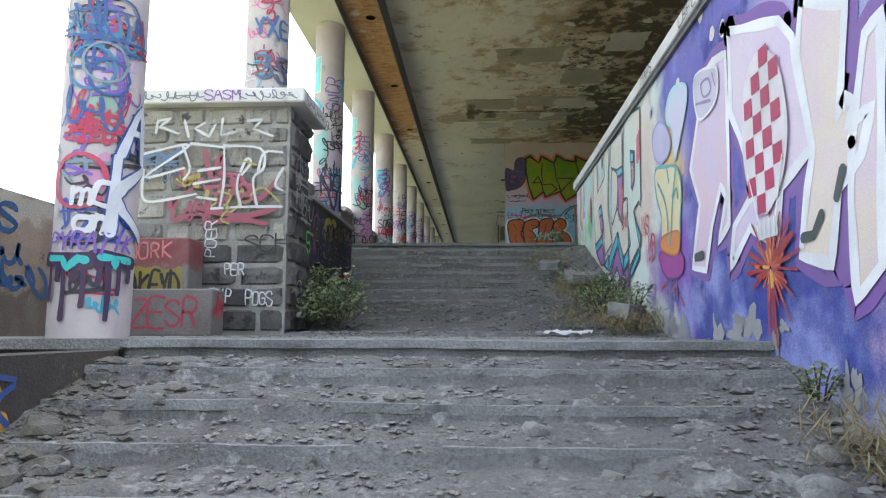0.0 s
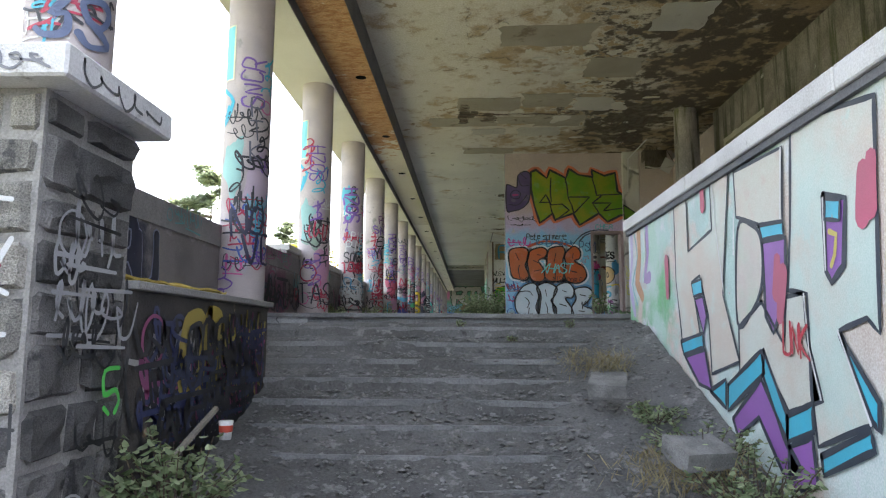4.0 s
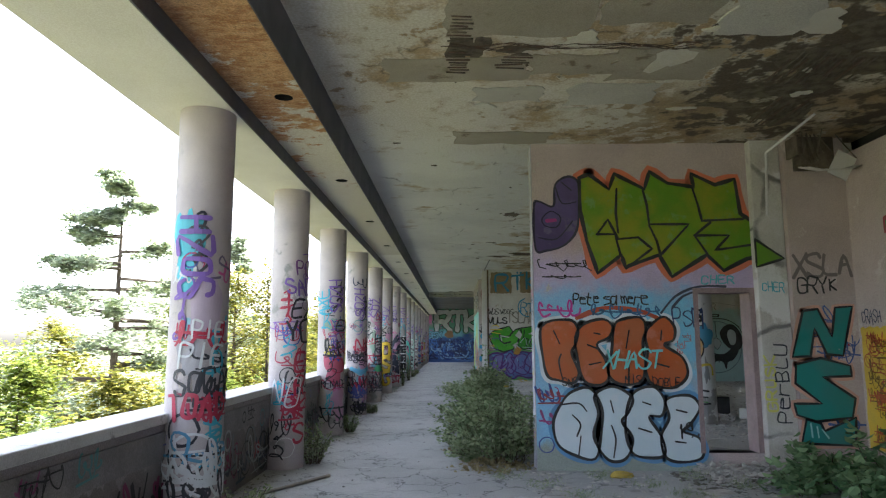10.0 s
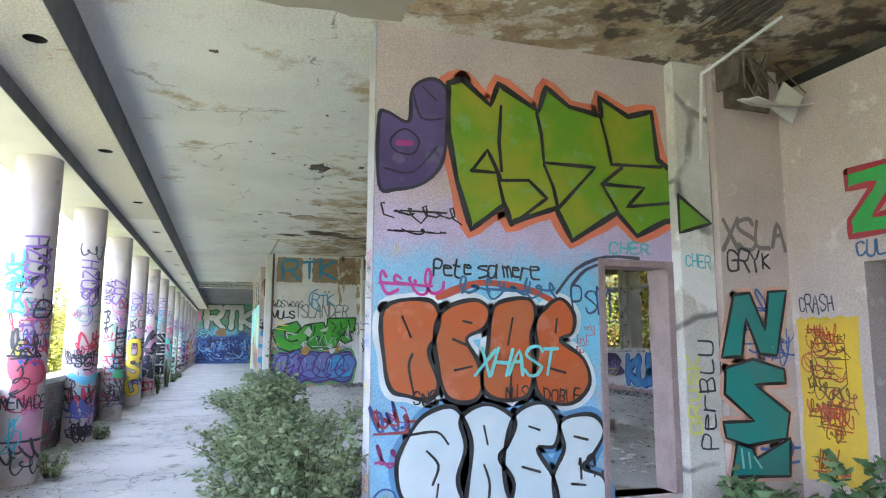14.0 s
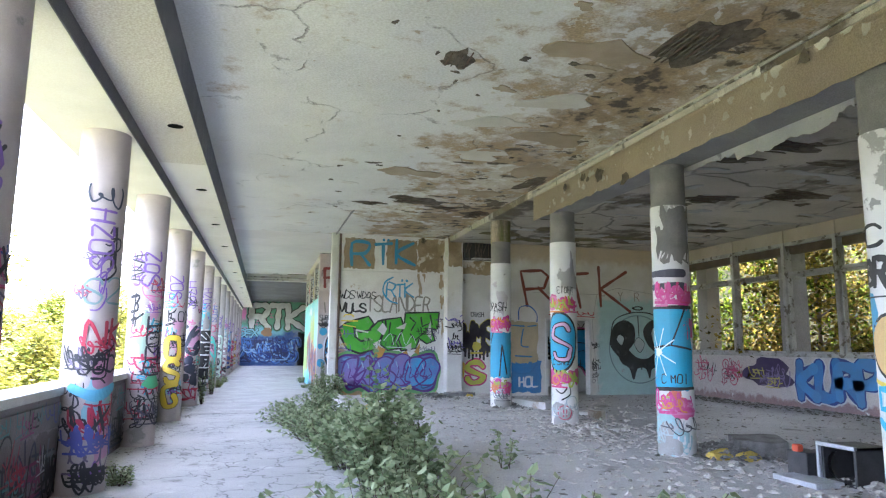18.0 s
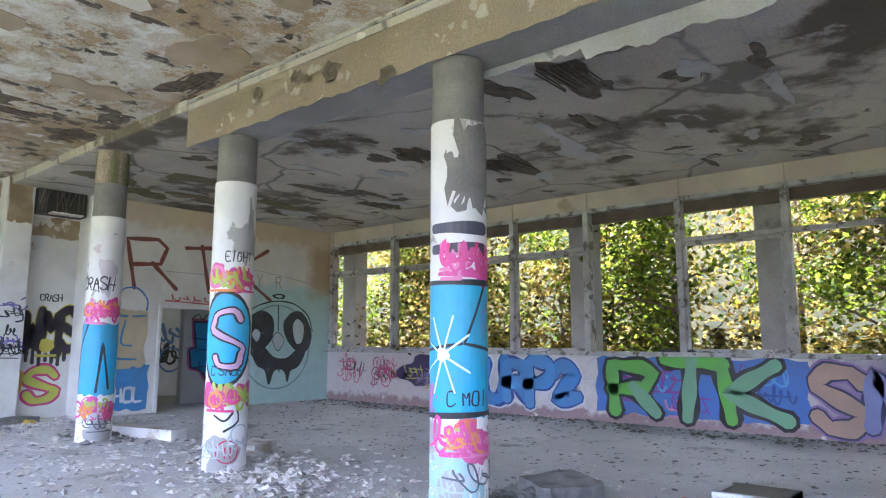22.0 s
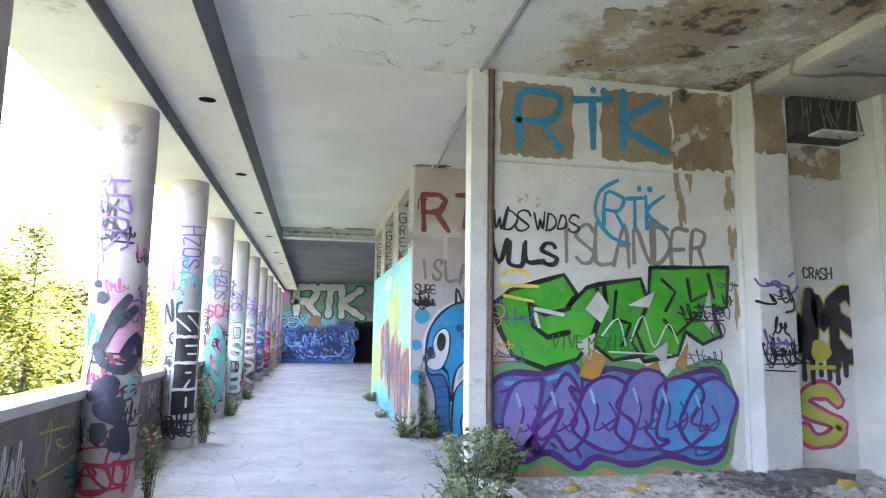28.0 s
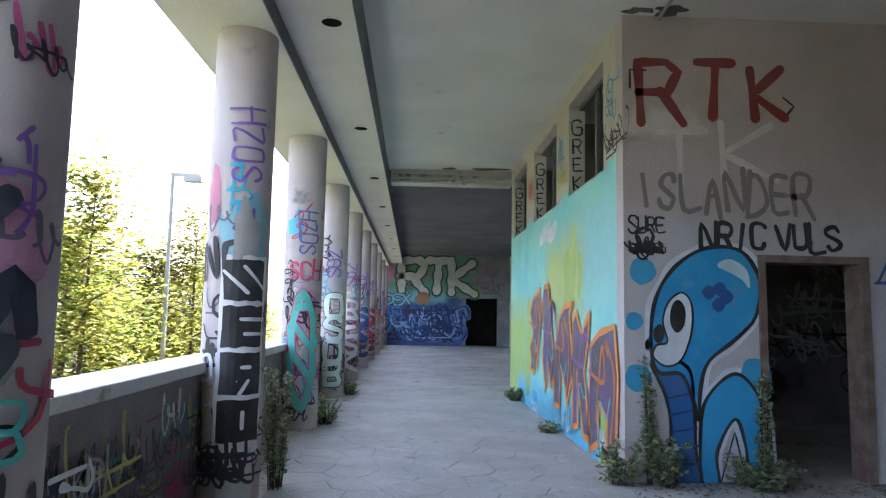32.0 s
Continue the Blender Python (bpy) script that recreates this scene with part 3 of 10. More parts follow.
def shape(parent, place, code, u, v, s, fill, edge=BLACK, rim=0.03, smooth=0, off=0.004, halo=None, label=""):
    """One sprayed letter or figure: a filled outline on a grid of 100 over a square of side s."""
    pts = grid_points(code, u, v, s)
    ring = curve(pts + [pts[0]], 5 if smooth else 1)
    if halo:
        tag(parent, place, [ring], rim * 3.4, halo, off - 0.0015, 1, "graffiti_halo")
    fills = fill if isinstance(fill, list) else [fill]
    body = raw("graffiti_letter", [place(a, b, off + 0.003) for a, b in ring[:-1]], [tuple(range(len(ring) - 1))], fade(*fills) if len(fills) > 1 else spray(fills[0]), parent, label)
    tag(body, place, [ring], rim, edge, off + 0.005, 1, "letter_edge")
    return body


def inked(parent, place, codes, u, v, s, w, rgb, off, smooth=0, name="graffiti_line"):
    return tag(parent, place, [grid_points(c, u, v, s) for c in codes.split()], w, rgb, off, 4 if smooth else 1, name)


def scribbles(parent, place, rng, u0, u1, v0, v1, count, colours, size=(0.12, 0.34), off=0.003, width=(0.012, 0.03)):
    for k in range(count):
        h = rng.uniform(*size)
        ln = h * rng.uniform(1.0, 2.2)
        u, v = rng.uniform(u0, max(u0 + 0.01, u1 - ln)), rng.uniform(v0, v1 - h)
        kind = rng.random()
        if kind < 0.55:
            lines = scrawl(rng, u, v, ln, h, rng.randint(2, 5))
        elif kind < 0.85:
            lines = scrawl(rng, u, v, ln, h, rng.randint(3, 4)) + [[(u, v - 0.03), (u + ln, v - 0.02 + rng.uniform(-0.03, 0.03))]]
        else:
            lines = [[(u + 0.5 * h + 0.5 * h * math.cos(t * 0.9), v + 0.5 * h + 0.5 * h * math.sin(t * 0.9)) for t in range(8)]]
        tag(parent, place, lines, rng.uniform(*width), rng.choice(colours), off + 0.0003 * k)

# ---- plan ----
COL_X, COL_R, IN_X, IN_R = -2.46, 0.243, 4.08, 0.218


def bay(k):
    return 7.45 if k == -3 else 17.05 + 3.175 * k


CEIL, SOFFIT = 4.25, 3.66
TREAD, RISE, TOP_Y, LAND_Z = 0.355, 0.1475, 14.1, -1.475
LOW_TREAD, LOW_RISE, LOW_Y = 0.33, 0.135, 7.0
ROOM_Z = 0.22
rnd = random.Random(7)

# ---- ground, floors, stairs ----
tagged(part("ground", boxes((-900, 900, -900, 900, -4.6, -4.2)), surface("earth", (0.16, 0.15, 0.08), (0.1, 0.12, 0.05), 0.3, 0.95, 0.4, 10)), "grassy ground far below the gallery", "ground", kind="structure")
for k, spec in enumerate(((-2.95, -1.8, TOP_Y, 14.48, -0.4, 0), (1.63, 4.85, TOP_Y, 14.48, -0.4, 0), (-2.95, 4.85, 14.48, 23.15, -0.4, 0), (-2.95, 0.95, 23.15, 43.0, -0.4, 0), (-2.95, 6.2, 43.0, 68.7, -0.4, 0), (0.95, 6.2, 38.935, 43.0, -0.4, 0), (1.88, 4.85, 8.0, TOP_Y, -0.4, 0), (-2.62, -2.05, 10.35, 12.72, -0.4, 0))):
    tagged(part("floor_gallery", boxes(spec), floor_mat), "worn grey concrete gallery floor with cracks and dust", "floor", kind="structure")
tagged(part("floor_room", boxes((0.95, 10.7, 23.39, 38.935, -0.4, ROOM_Z), (5.0, 10.7, 38.935, 42.0, -0.4, ROOM_Z), (2.9, 3.62, 23.16, 23.39, -0.4, ROOM_Z)), room_floor), "dusty grey floor of the gutted room", "floor", kind="structure")


def flight(name, top, z, count, rise, left, x1, under, tread, wide):
    st = empty(name)
    for k in range(count):
        y1 = top - tread * k
        x0 = wide if k < 4 else left
        zz = z - rise * k
        bm = boxes((x0, x1, y1 - 0.035, y1 + tread + 0.02, zz - 0.045, zz))
        for i in range(40):
            bmesh.ops.bisect_plane(bm, geom=bm.verts[:] + bm.edges[:] + bm.faces[:], plane_co=(x0 + (x1 - x0) * (i + 0.5) / 40, 0, 0), plane_no=(1, 0, 0))
        for v in bm.verts:
            if v.co.y < y1:
                chip = max(0, noise.noise((v.co.x * 1.7, k * 3.1, 2)) - 0.22) * 0.16
                v.co.y += chip + rnd.uniform(-0.003, 0.006)
                v.co.z += 0.012 * noise.noise((v.co.x * 0.8, k * 5.3, 7)) + rnd.uniform(-0.003, 0.002)
        part("tread", bm, step_stone, st)
        part("riser", boxes((x0, x1, y1 + 0.02, y1 + tread + 0.05, zz - rise - under, zz - 0.045)), step_stone, st)
    return st


up = tagged(flight("stair_upper", TOP_Y, 0.0, 10, RISE, -1.8, 1.63, 0.25, TREAD, -2.62), "grey stone steps half buried under dirt", "stairs", kind="structure")
low = tagged(flight("stair_lower", LOW_Y, LAND_Z, 13, LOW_RISE, -1.98, 1.63, 0.3, LOW_TREAD, -1.98), "wide grey stone steps strewn with dirt and chips", "stairs", kind="structure")
tagged(part("floor_landing", boxes((-3.4, 1.63, LOW_Y + LOW_TREAD + 0.02, 10.9, -1.9, LAND_Z), (-3.4, -1.98, 6.96, LOW_Y + LOW_TREAD + 0.02, LAND_Z - 0.06, LAND_Z)), landing_mat), "dusty concrete landing between two flights", "floor", kind="structure")
tagged(part("ground_foot", boxes((-6, 6, -14, 2.6, -3.5, -3.15)), dirt), "bare dirt at the foot of the steps", "ground", kind="structure")


def dirt_sheet(name, x0, x1, y0, y1, height, label, nx=110, ny=280):
    verts, faces = [], []
    for i in range(nx + 1):
        for j in range(ny + 1):
            x, y = x0 + (x1 - x0) * i / nx, y0 + (y1 - y0) * j / ny
            n1 = noise.noise((x * 1.1, y * 1.1, 3)) * 0.014 + noise.noise((x * 5, y * 5, 1)) * 0.02 + noise.noise((x * 14, y * 14, 5)) * 0.009 + noise.noise((x * 37, y * 37, 2)) * 0.005
            verts.append((x, y, height(x, y) + n1))
    for i in range(nx):
        for j in range(ny):
            a = i * (ny + 1) + j
            faces.append((a, a + ny + 1, a + ny + 2, a + 1))
    return tagged(raw(name, verts, faces, dirt, None, "", True), label, "dirt", kind="stuff")


def heaped(y, top, z, tread, rise, fill, bury):
    """Dirt on steps: it climbs from each nose to the next one's underside; bury lifts it over the noses."""
    k = math.ceil((top - 0.035 - y) / tread)
    t = (y - (top - 0.035 - tread * k)) / tread
    step = z - rise * k
    saw = step - 0.03 + 0.04 * min(1, t * 6) + fill * (rise - 0.05) * max(0, t - 0.1) ** 1.3
    return max(saw, step + rise * t + bury)


def upper_dirt(x, y):
    patch = 0.05 * noise.noise((x * 1.3, y * 1.1, 11))
    low = min(1, max(0, (12.7 - y) / 1.5))
    strip = max(0, 1 - abs(x - 0.12) / 0.28)
    bury = -0.115 + patch + 0.12 * low - 0.1 * strip * min(1, max(0, (y - 11.0) / 1.0))
    bury += 0.1 * min(1, max(0, (x - 0.45) / 0.35)) + 0.2 * max(0, (x - 0.95) / 0.65) ** 1.4
    bury += 0.1 * max(0, (-1.3 - x) / 0.4) * low
    z = heaped(y, TOP_Y, 0.0, TREAD, RISE, 0.5 + 3 * patch, bury - 0.25 * max(0, (y - 13.3) / 0.8))
    foot = LAND_Z - 0.02 + (0.05 + 0.25 * max(0, (x - 1.1) / 0.5) ** 1.5) * max(0, min(1, (y - 8.9) / 0.9))
    return max(z, foot) if y < 10.9 else z


def lower_dirt(x, y):
    patch = noise.noise((x * 1.2, y * 1.4, 5)) * 0.05 + noise.noise((x * 3.1, y * 3.0, 8)) * 0.025
    right = min(1, max(0, (x - 0.55) / 0.5)) * min(1, max(0, (6.45 - y) / 0.4))
    bury = -0.1 + patch + 0.11 * right + 0.1 * max(0, (-1.5 - x) / 0.45) * min(1, max(0, (6.6 - y) / 0.4))
    return heaped(y, LOW_Y, LAND_Z, LOW_TREAD, LOW_RISE, 0.6 + 3 * patch, bury)


dirt_sheet("dirt_slope_upper", -1.79, 1.62, 8.6, 14.0, upper_dirt, "grey dirt washed over the upper steps")
dirt_sheet("dirt_slope_side", -2.61, -1.8, 12.76, 14.0, upper_dirt, "grey dirt over the ends of the top steps", 30, 70)
dirt_sheet("dirt_slope_lower", -1.97, 1.62, 2.6, 6.9, lower_dirt, "grey dirt and grit over the lower steps")


def stones(name, count, spot, sizes, mat, label, seed, flatten=0.6):
    """Loose stones and chips, joined: nobody could count them."""
    rng = random.Random(seed)
    verts, faces = [], []
    shape = [(1, 0, 0), (-1, 0, 0), (0, 1, 0), (0, -1, 0), (0, 0, 1), (0, 0, -0.6), (0.6, 0.6, 0.4), (-0.6, 0.5, 0.5)]
    tris = [(6, 0, 2), (6, 4, 0), (6, 2, 4), (7, 2, 1), (7, 1, 4), (7, 4, 2), (0, 4, 3), (4, 1, 3), (0, 5, 2), (2, 5, 1), (1, 5, 3), (3, 5, 0)]
    for _ in range(count):
        p = spot(rng)
        if p is None:
            continue
        s = sizes[0] + (sizes[1] - sizes[0]) * rng.random() ** 4
        a = rng.uniform(0, 6.3)
        b = len(verts)
        sx, sy, sz = s * rng.uniform(0.7, 1.3), s * rng.uniform(0.6, 1.1), s * flatten * rng.uniform(0.6, 1.1)
        for x, y, z in shape:
            k = rng.uniform(0.8, 1.2)
            X, Y = x * sx * k, y * sy * k
            verts.append((p[0] + X * math.cos(a) - Y * math.sin(a), p[1] + X * math.sin(a) + Y * math.cos(a), p[2] + z * sz * k + sz * 0.3))
        faces += [tuple(b + i for i in t) for t in tris]
    return tagged(raw(name, verts, faces, mat), label, "rubble", kind="stuff")


def on_upper(r):
    x, y = r.uniform(-1.7, 1.58), r.uniform(8.7, 13.7)
    return x, y, upper_dirt(x, y)


def on_lower(r):
    x, y = r.uniform(-1.9, 1.58), r.uniform(3.6, 6.9)
    return x, y, lower_dirt(x, y)


stones("grit_upper", 11000, on_upper, (0.003, 0.034), rubble_mat, "small grey stones over the upper slope", 1)
stones("grit_lower", 15000, on_lower, (0.002, 0.026), rubble_mat, "grey stones and chips over the lower steps", 2)


def near_top(r):
    x, y = r.uniform(-1.75, 1.58), r.uniform(12.2, 14.05)
    return x, y, upper_dirt(x, y)


stones("grit_top_steps", 2600, near_top, (0.003, 0.022), rubble_mat, "stones and crumbs on the top steps", 9)
stones("grit_landing", 900, lambda r: (r.uniform(-2.2, 1.6), r.uniform(7.4, 9.6), LAND_Z), (0.003, 0.02), rubble_mat, "small stones over the landing", 3)
stones("grit_gallery", 1500, lambda r: (r.uniform(-2.3, 0.9), r.uniform(14.2, 48), 0), (0.003, 0.018), rubble_mat, "crumbs of plaster on the gallery floor", 4)
stones("plaster_chips_forecourt", 1500, lambda r: (0.6 + 4.1 * r.random(), 23.0 - 5.5 * r.random() ** 1.6, 0), (0.006, 0.05), surface("plaster_bits", (0.6, 0.58, 0.55), (0.42, 0.4, 0.38), 6, 0.95, 0.3), "white plaster crumbs before the painted wall", 5, 0.4)
stones("room_rubble", 7000, lambda r: (min(9.8, max(1.1, r.gauss(3.9, 1.3))), r.uniform(24.0, 38.4), ROOM_Z), (0.006, 0.06), MATS["plaster_bits"], "plaster rubble along the row of round columns", 6, 0.5)
stones("wall_foot_rubble", 3400, lambda r: (r.uniform(1.1, 5.0), 38.75 - 0.9 * r.random() ** 2, ROOM_Z), (0.008, 0.08), MATS["plaster_bits"], "plaster chips at the foot of the painted wall", 8, 0.4)

# ---- ceilings and beams ----
# The box starting at y 8.0 is an unseen extension that darkens the forecourt.
tagged(part("ceiling", boxes((-1.59, 3.82, 9.5, 23.2, CEIL, 4.6), (3.82, 5.6, 9.5, 23.2, CEIL, 4.6), (1.88, 5.6, 8.0, 9.5, CEIL, 4.6), (-1.59, 3.82, 23.2, 39.1, CEIL, 4.6)), ceiling_mat), "stained and cracked plaster ceiling", "ceiling", kind="structure")
tagged(part("ceiling_far", boxes((-1.59, 6.4, 39.1, 50.0, CEIL, 4.6)), soffit_mat), "pale plaster ceiling of the far gallery", "ceiling", kind="structure")
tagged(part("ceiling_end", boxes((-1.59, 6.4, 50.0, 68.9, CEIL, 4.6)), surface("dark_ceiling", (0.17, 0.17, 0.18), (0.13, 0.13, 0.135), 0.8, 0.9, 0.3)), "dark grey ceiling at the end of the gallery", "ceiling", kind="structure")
tagged(part("ceiling_room", boxes((3.82, 10.9, 23.2, 42.2, 4.12, 4.6)), room_ceiling), "grey stained ceiling of the gutted room", "ceiling", kind="structure")
# Added eave out of view; it stops sun patches on the room floor.
tagged(part("unseen_sun_eave", boxes((10.9, 12.2, 9.5, 69.0, 4.2, 4.6)), concrete), "added eave that keeps sun out of the east windows", "roof", kind="structure")
# Added mass, never in view: it casts its shadow over the stairs.
tagged(part("unseen_sun_block", boxes((-1.2, 10.9, 9.5, 69.0, 4.62, 9.4)), concrete), "unseen block over the gallery that keeps sun off the stairs", "wall", kind="structure")
tagged(part("canopy_soffit", boxes((-3.0, -2.2, 9.5, 68.9, SOFFIT, 4.6)), soffit_mat), "pale plaster soffit over the round columns", "ceiling", kind="structure")


# Near-black lining: the shade inside the lamp holes is put into the colour.
void = surface("hole_shade", (0.012, 0.012, 0.012), (0.018, 0.018, 0.018), 2, 0.9, 0.1)


def light_beam(name, y0, y1, mat, label, x0=-2.2, x1=-1.59, z=3.83):
    ob = empty(name)
    inside = [k for k in range(-2, 17) if y0 < bay(k) - 0.2 and bay(k) + 0.2 < y1]
    k0, k1 = inside[0], inside[-1]
    cuts = [y0] + [bay(k) + 0.03 + s * 0.2 for k in range(k0, k1 + 1) for s in (-1, 1)] + [y1]
    for a, b in zip(cuts[::2], cuts[1::2]):
        part("beam_section", boxes((x0, x1, a, b, z, 4.5)), mat, ob)
    for k in range(k0, k1 + 1):
        c = bmesh.new()
        n, cx, cy, r = 24, (x0 + x1) / 2 + 0.105, bay(k) + 0.03, 0.085
        lo = [c.verts.new((cx + r * math.cos(2 * math.pi * i / n), cy + r * math.sin(2 * math.pi * i / n), z)) for i in range(n)]
        d = bmesh.new()
        tube(d, cx, cy, z + 0.002, z + 0.26, r, n=n, cap=False)
        d.faces.new([v for v in d.verts if v.co.z > z + 0.1])
        part("lamp_hole", d, void, ob, "inside of a missing ceiling lamp, its shade coloured in")
        sq = []
        for i in range(n):
            dx, dy = math.cos(2 * math.pi * i / n), math.sin(2 * math.pi * i / n)
            f = 0.2 / max(abs(dx), abs(dy))
            X, Y = cx + dx * f, cy + dy * f
            sq.append(c.verts.new((min(x1, max(x0, X)), Y, z)))
        for i in range(n):
            c.faces.new((sq[i], sq[(i + 1) % n], lo[(i + 1) % n], lo[i]))
        box(c, x0, cx - 0.2, cy - 0.2, cy + 0.2, z, z + 0.3)
        part("lamp_opening", c, mat, ob, "round hole of a missing ceiling lamp")
    part("beam_flank", boxes((x1 + 0.001, x1 + 0.008, y0, y1, z + 0.004, CEIL - 0.001)), dark_grey, ob, "dark grey flank of the beam")
    part("soffit_edge", boxes((x0 - 0.006, x0 + 0.012, y0, y1, SOFFIT + 0.004, z - 0.004)), dark_grey, ob, "dark grey edge strip")
    return tagged(ob, label, "beam", kind="structure")


light_beam("beam_brown", 9.5, 31.4, trough_mat, "long light trough with brown paint peeling off")
light_beam("beam_pale", 31.4, 68.9, soffit_mat, "long pale light trough with round lamp holes")
tagged(part("cross_beam", boxes((-1.54, 0.83, 49.9, 50.25, 3.98, CEIL)), plaster), "cracked cross beam where the ceiling changes", "beam", kind="structure")

# ---- walls ----
mts_mat = zoned("mts_wall_paint", (0.53, 0.44, 0.42), (0.47, 0.39, 0.38), [
    ((0, None, 2.0), (9, None, 2.75), (0.52, 0.42, 0.62), 0.25), ((0, None, -1), (2.9, None, 2.28), (0.25, 0.5, 0.72), 0.18),
    ((1.6, None, 1.2), (2.9, None, 2.1), (0.2, 0.55, 0.75), 0.2), ((0.3, None, 2.9), (1.4, None, 3.3), (0.5, 0.3, 0.4), 0.2), ((0, None, -1), (2.95, None, 0.32), (0.3, 0.34, 0.3), 0.1)], peel=((0.5, 0.47, 0.43), 1.6, 0.67))
mts = wall_y("wall_painted", 23.15, 23.4, 0.81, 4.06, -0.3, CEIL, mts_mat, [(2.9, 3.62, ROOM_Z, 2.26)], label="plaster wall covered in large colourful graffiti")
wall_y("wall_room_south", 23.17, 23.4, 4.06, 10.7, -0.3, CEIL, plaster, label="bare plaster wall")
ns_wall = wall_y("wall_recess", 22.95, 23.15, 4.06, 4.85, 0, CEIL, pinkish, label="pinkish plaster recess wall with a teal piece")
tagged(part("corner_post", boxes((3.66, 4.05, 23.02, 23.149, 0, CEIL - 0.002), bevel=0.01), plaster), "plaster corner post beside the doorway", "post", kind="structure")
fr = empty("door_frame")
for nm, s in (("jamb", (2.87, 2.925, 23.12, 23.42, ROOM_Z, 2.3)), ("jamb", (3.59, 3.655, 23.12, 23.42, ROOM_Z, 2.3)), ("head", (2.925, 3.59, 23.12, 23.42, 2.24, 2.3))):
    part(nm, boxes(s), surface("pink_frame", (0.34, 0.25, 0.25), (0.27, 0.2, 0.2), 4, 0.6, 0.2), fr)
tagged(fr, "pinkish wooden frame of an open doorway", "door frame", kind="structure")
east_mat = streaked("east_wall", (0.3, 0.27, 0.245), (0.2, 0.18, 0.16), (0.09, 0.088, 0.066), (0.1, 0.11, 0.045), 0.8)
east = wall_x("wall_east", 4.85, 5.1, 6.0, 20.2, -0.4, CEIL, east_mat, [(17.6, 19.78, 1.03, 2.09)], label="damp stained plaster wall")
# Added out of view to block light from the south.
wall_y("unseen_light_wall", 8.0, 8.2, 1.88, 4.85, -0.4, CEIL, concrete, label="unseen wall that keeps south light out of the forecourt")
east2 = wall_x("wall_hatch", 4.85, 5.1, 20.2, 22.95, -0.4, 4.02, pinkish, [(20.9, 22.15, 0.45, 2.24)], label="pinkish wall with a dark open hatch")
tagged(part("hatch_room", boxes((5.1, 7.5, 19.6, 19.7, -0.4, CEIL), (5.1, 7.5, 23.0, 23.1, -0.4, CEIL), (7.5, 7.6, 19.6, 23.1, -0.4, CEIL), (5.1, 7.6, 19.6, 23.1, -0.5, -0.4)), unlit_dark), "dark room behind the hatch", "wall", kind="structure")
tagged(part("wall_east_back", boxes((5.1, 7.6, 19.6, 23.2, 4.15, CEIL + 0.3)), unlit_dark), "near-black block for the dark gap over the hatch wall", "wall", kind="structure")

wall_n = wall_y("wall_room_north", 38.4, 38.6, 5.2, 10.7, 0, 4.2, zoned("north_paint", (0.66, 0.64, 0.6), (0.58, 0.55, 0.5), [((7.85, None, -1), (10.9, None, 2.75), (0.4, 0.58, 0.55), 0.12), ((9.9, None, 2.6), (11, None, 5), (0.4, 0.3, 0.18), 0.25), ((5.0, None, 3.7), (11, None, 5), (0.55, 0.45, 0.32), 0.15)], peel=((0.42, 0.39, 0.35), 1.1, 0.68)), [(6.37, 7.6, ROOM_Z, 2.18)], label="white plaster end wall with a painted skull and an open door")
panel_wall = wall_y("wall_panels", 38.94, 39.1, 0.98, 3.74, 0, CEIL, zoned("panel_paint", (0.7, 0.69, 0.67), (0.62, 0.6, 0.58), [((1.0, None, 1.05), (2.2, None, 1.35), (0.4, 0.29, 0.16), 0.05), ((0.9, None, -1), (3.6, None, 0.45), (0.42, 0.27, 0.12), 0.05)], peel=((0.45, 0.38, 0.29), 1.3, 0.68)), label="white panelled wall with layered graffiti")
tagged(part("wall_panels_back", boxes((3.74, 5.2, 38.86, 39.1, 0, CEIL)), surface("old_white", (0.66, 0.65, 0.63), (0.56, 0.55, 0.53), 1.4, 0.85, 0.3, 40, (((0.4, 0.34, 0.27), 1.2, 0.64, 0.7),))), "white plaster wall beyond the pilaster", "wall", kind="structure")
tagged(part("pilaster", boxes((3.74, 4.16, 38.62, 38.859, ROOM_Z, CEIL - 0.002), bevel=0.012), MATS["old_white"]), "square white pilaster with peeling paint", "pilaster", kind="structure")
tagged(part("pilaster_end", boxes((5.02, 5.3, 38.3, 38.4, ROOM_Z, 4.11), (5.0, 5.2, 38.4, 38.859, ROOM_Z, 4.11)), MATS["old_white"]), "white end pilaster with a drain pipe", "pilaster", kind="structure")
post = empty("wall_post")
part("post_board", boxes((0.8, 0.98, 38.9, 39.12, 0, CEIL - 0.002), bevel=0.008), MATS["old_white"], post)
bm = bmesh.new()
tube(bm, 1.015, 38.905, 0.2, CEIL - 0.01, 0.03, n=12)
part("pipe", bm, rust, post, "thin dark conduit pipe")
tagged(post, "white end post of the panelled wall with a conduit", "post", kind="structure")
tagged(part("panel_ledge", boxes((0.99, 5.0, 38.915, 38.939, 3.3, 3.325)), MATS["old_white"]), "thin ledge between the wall panels", "trim", kind="structure")

block_front = wall_y("wall_block_front", 43.0, 43.2, 0.83, 6.2, 0, CEIL, zoned("block_paint", (0.5, 0.42, 0.4), (0.45, 0.38, 0.36), [((0.8, None, -1), (6.2, None, 2.35), (0.5, 0.48, 0.49), 0.15), ((0.8, None, 3.1), (1.6, None, 3.35), (0.62, 0.56, 0.53), 0.1)], peel=((0.36, 0.34, 0.32), 1.5, 0.68)), [(2.1, 3.04, 0, 1.98)], label="pinkish wall with a blue painted creature and an open door")
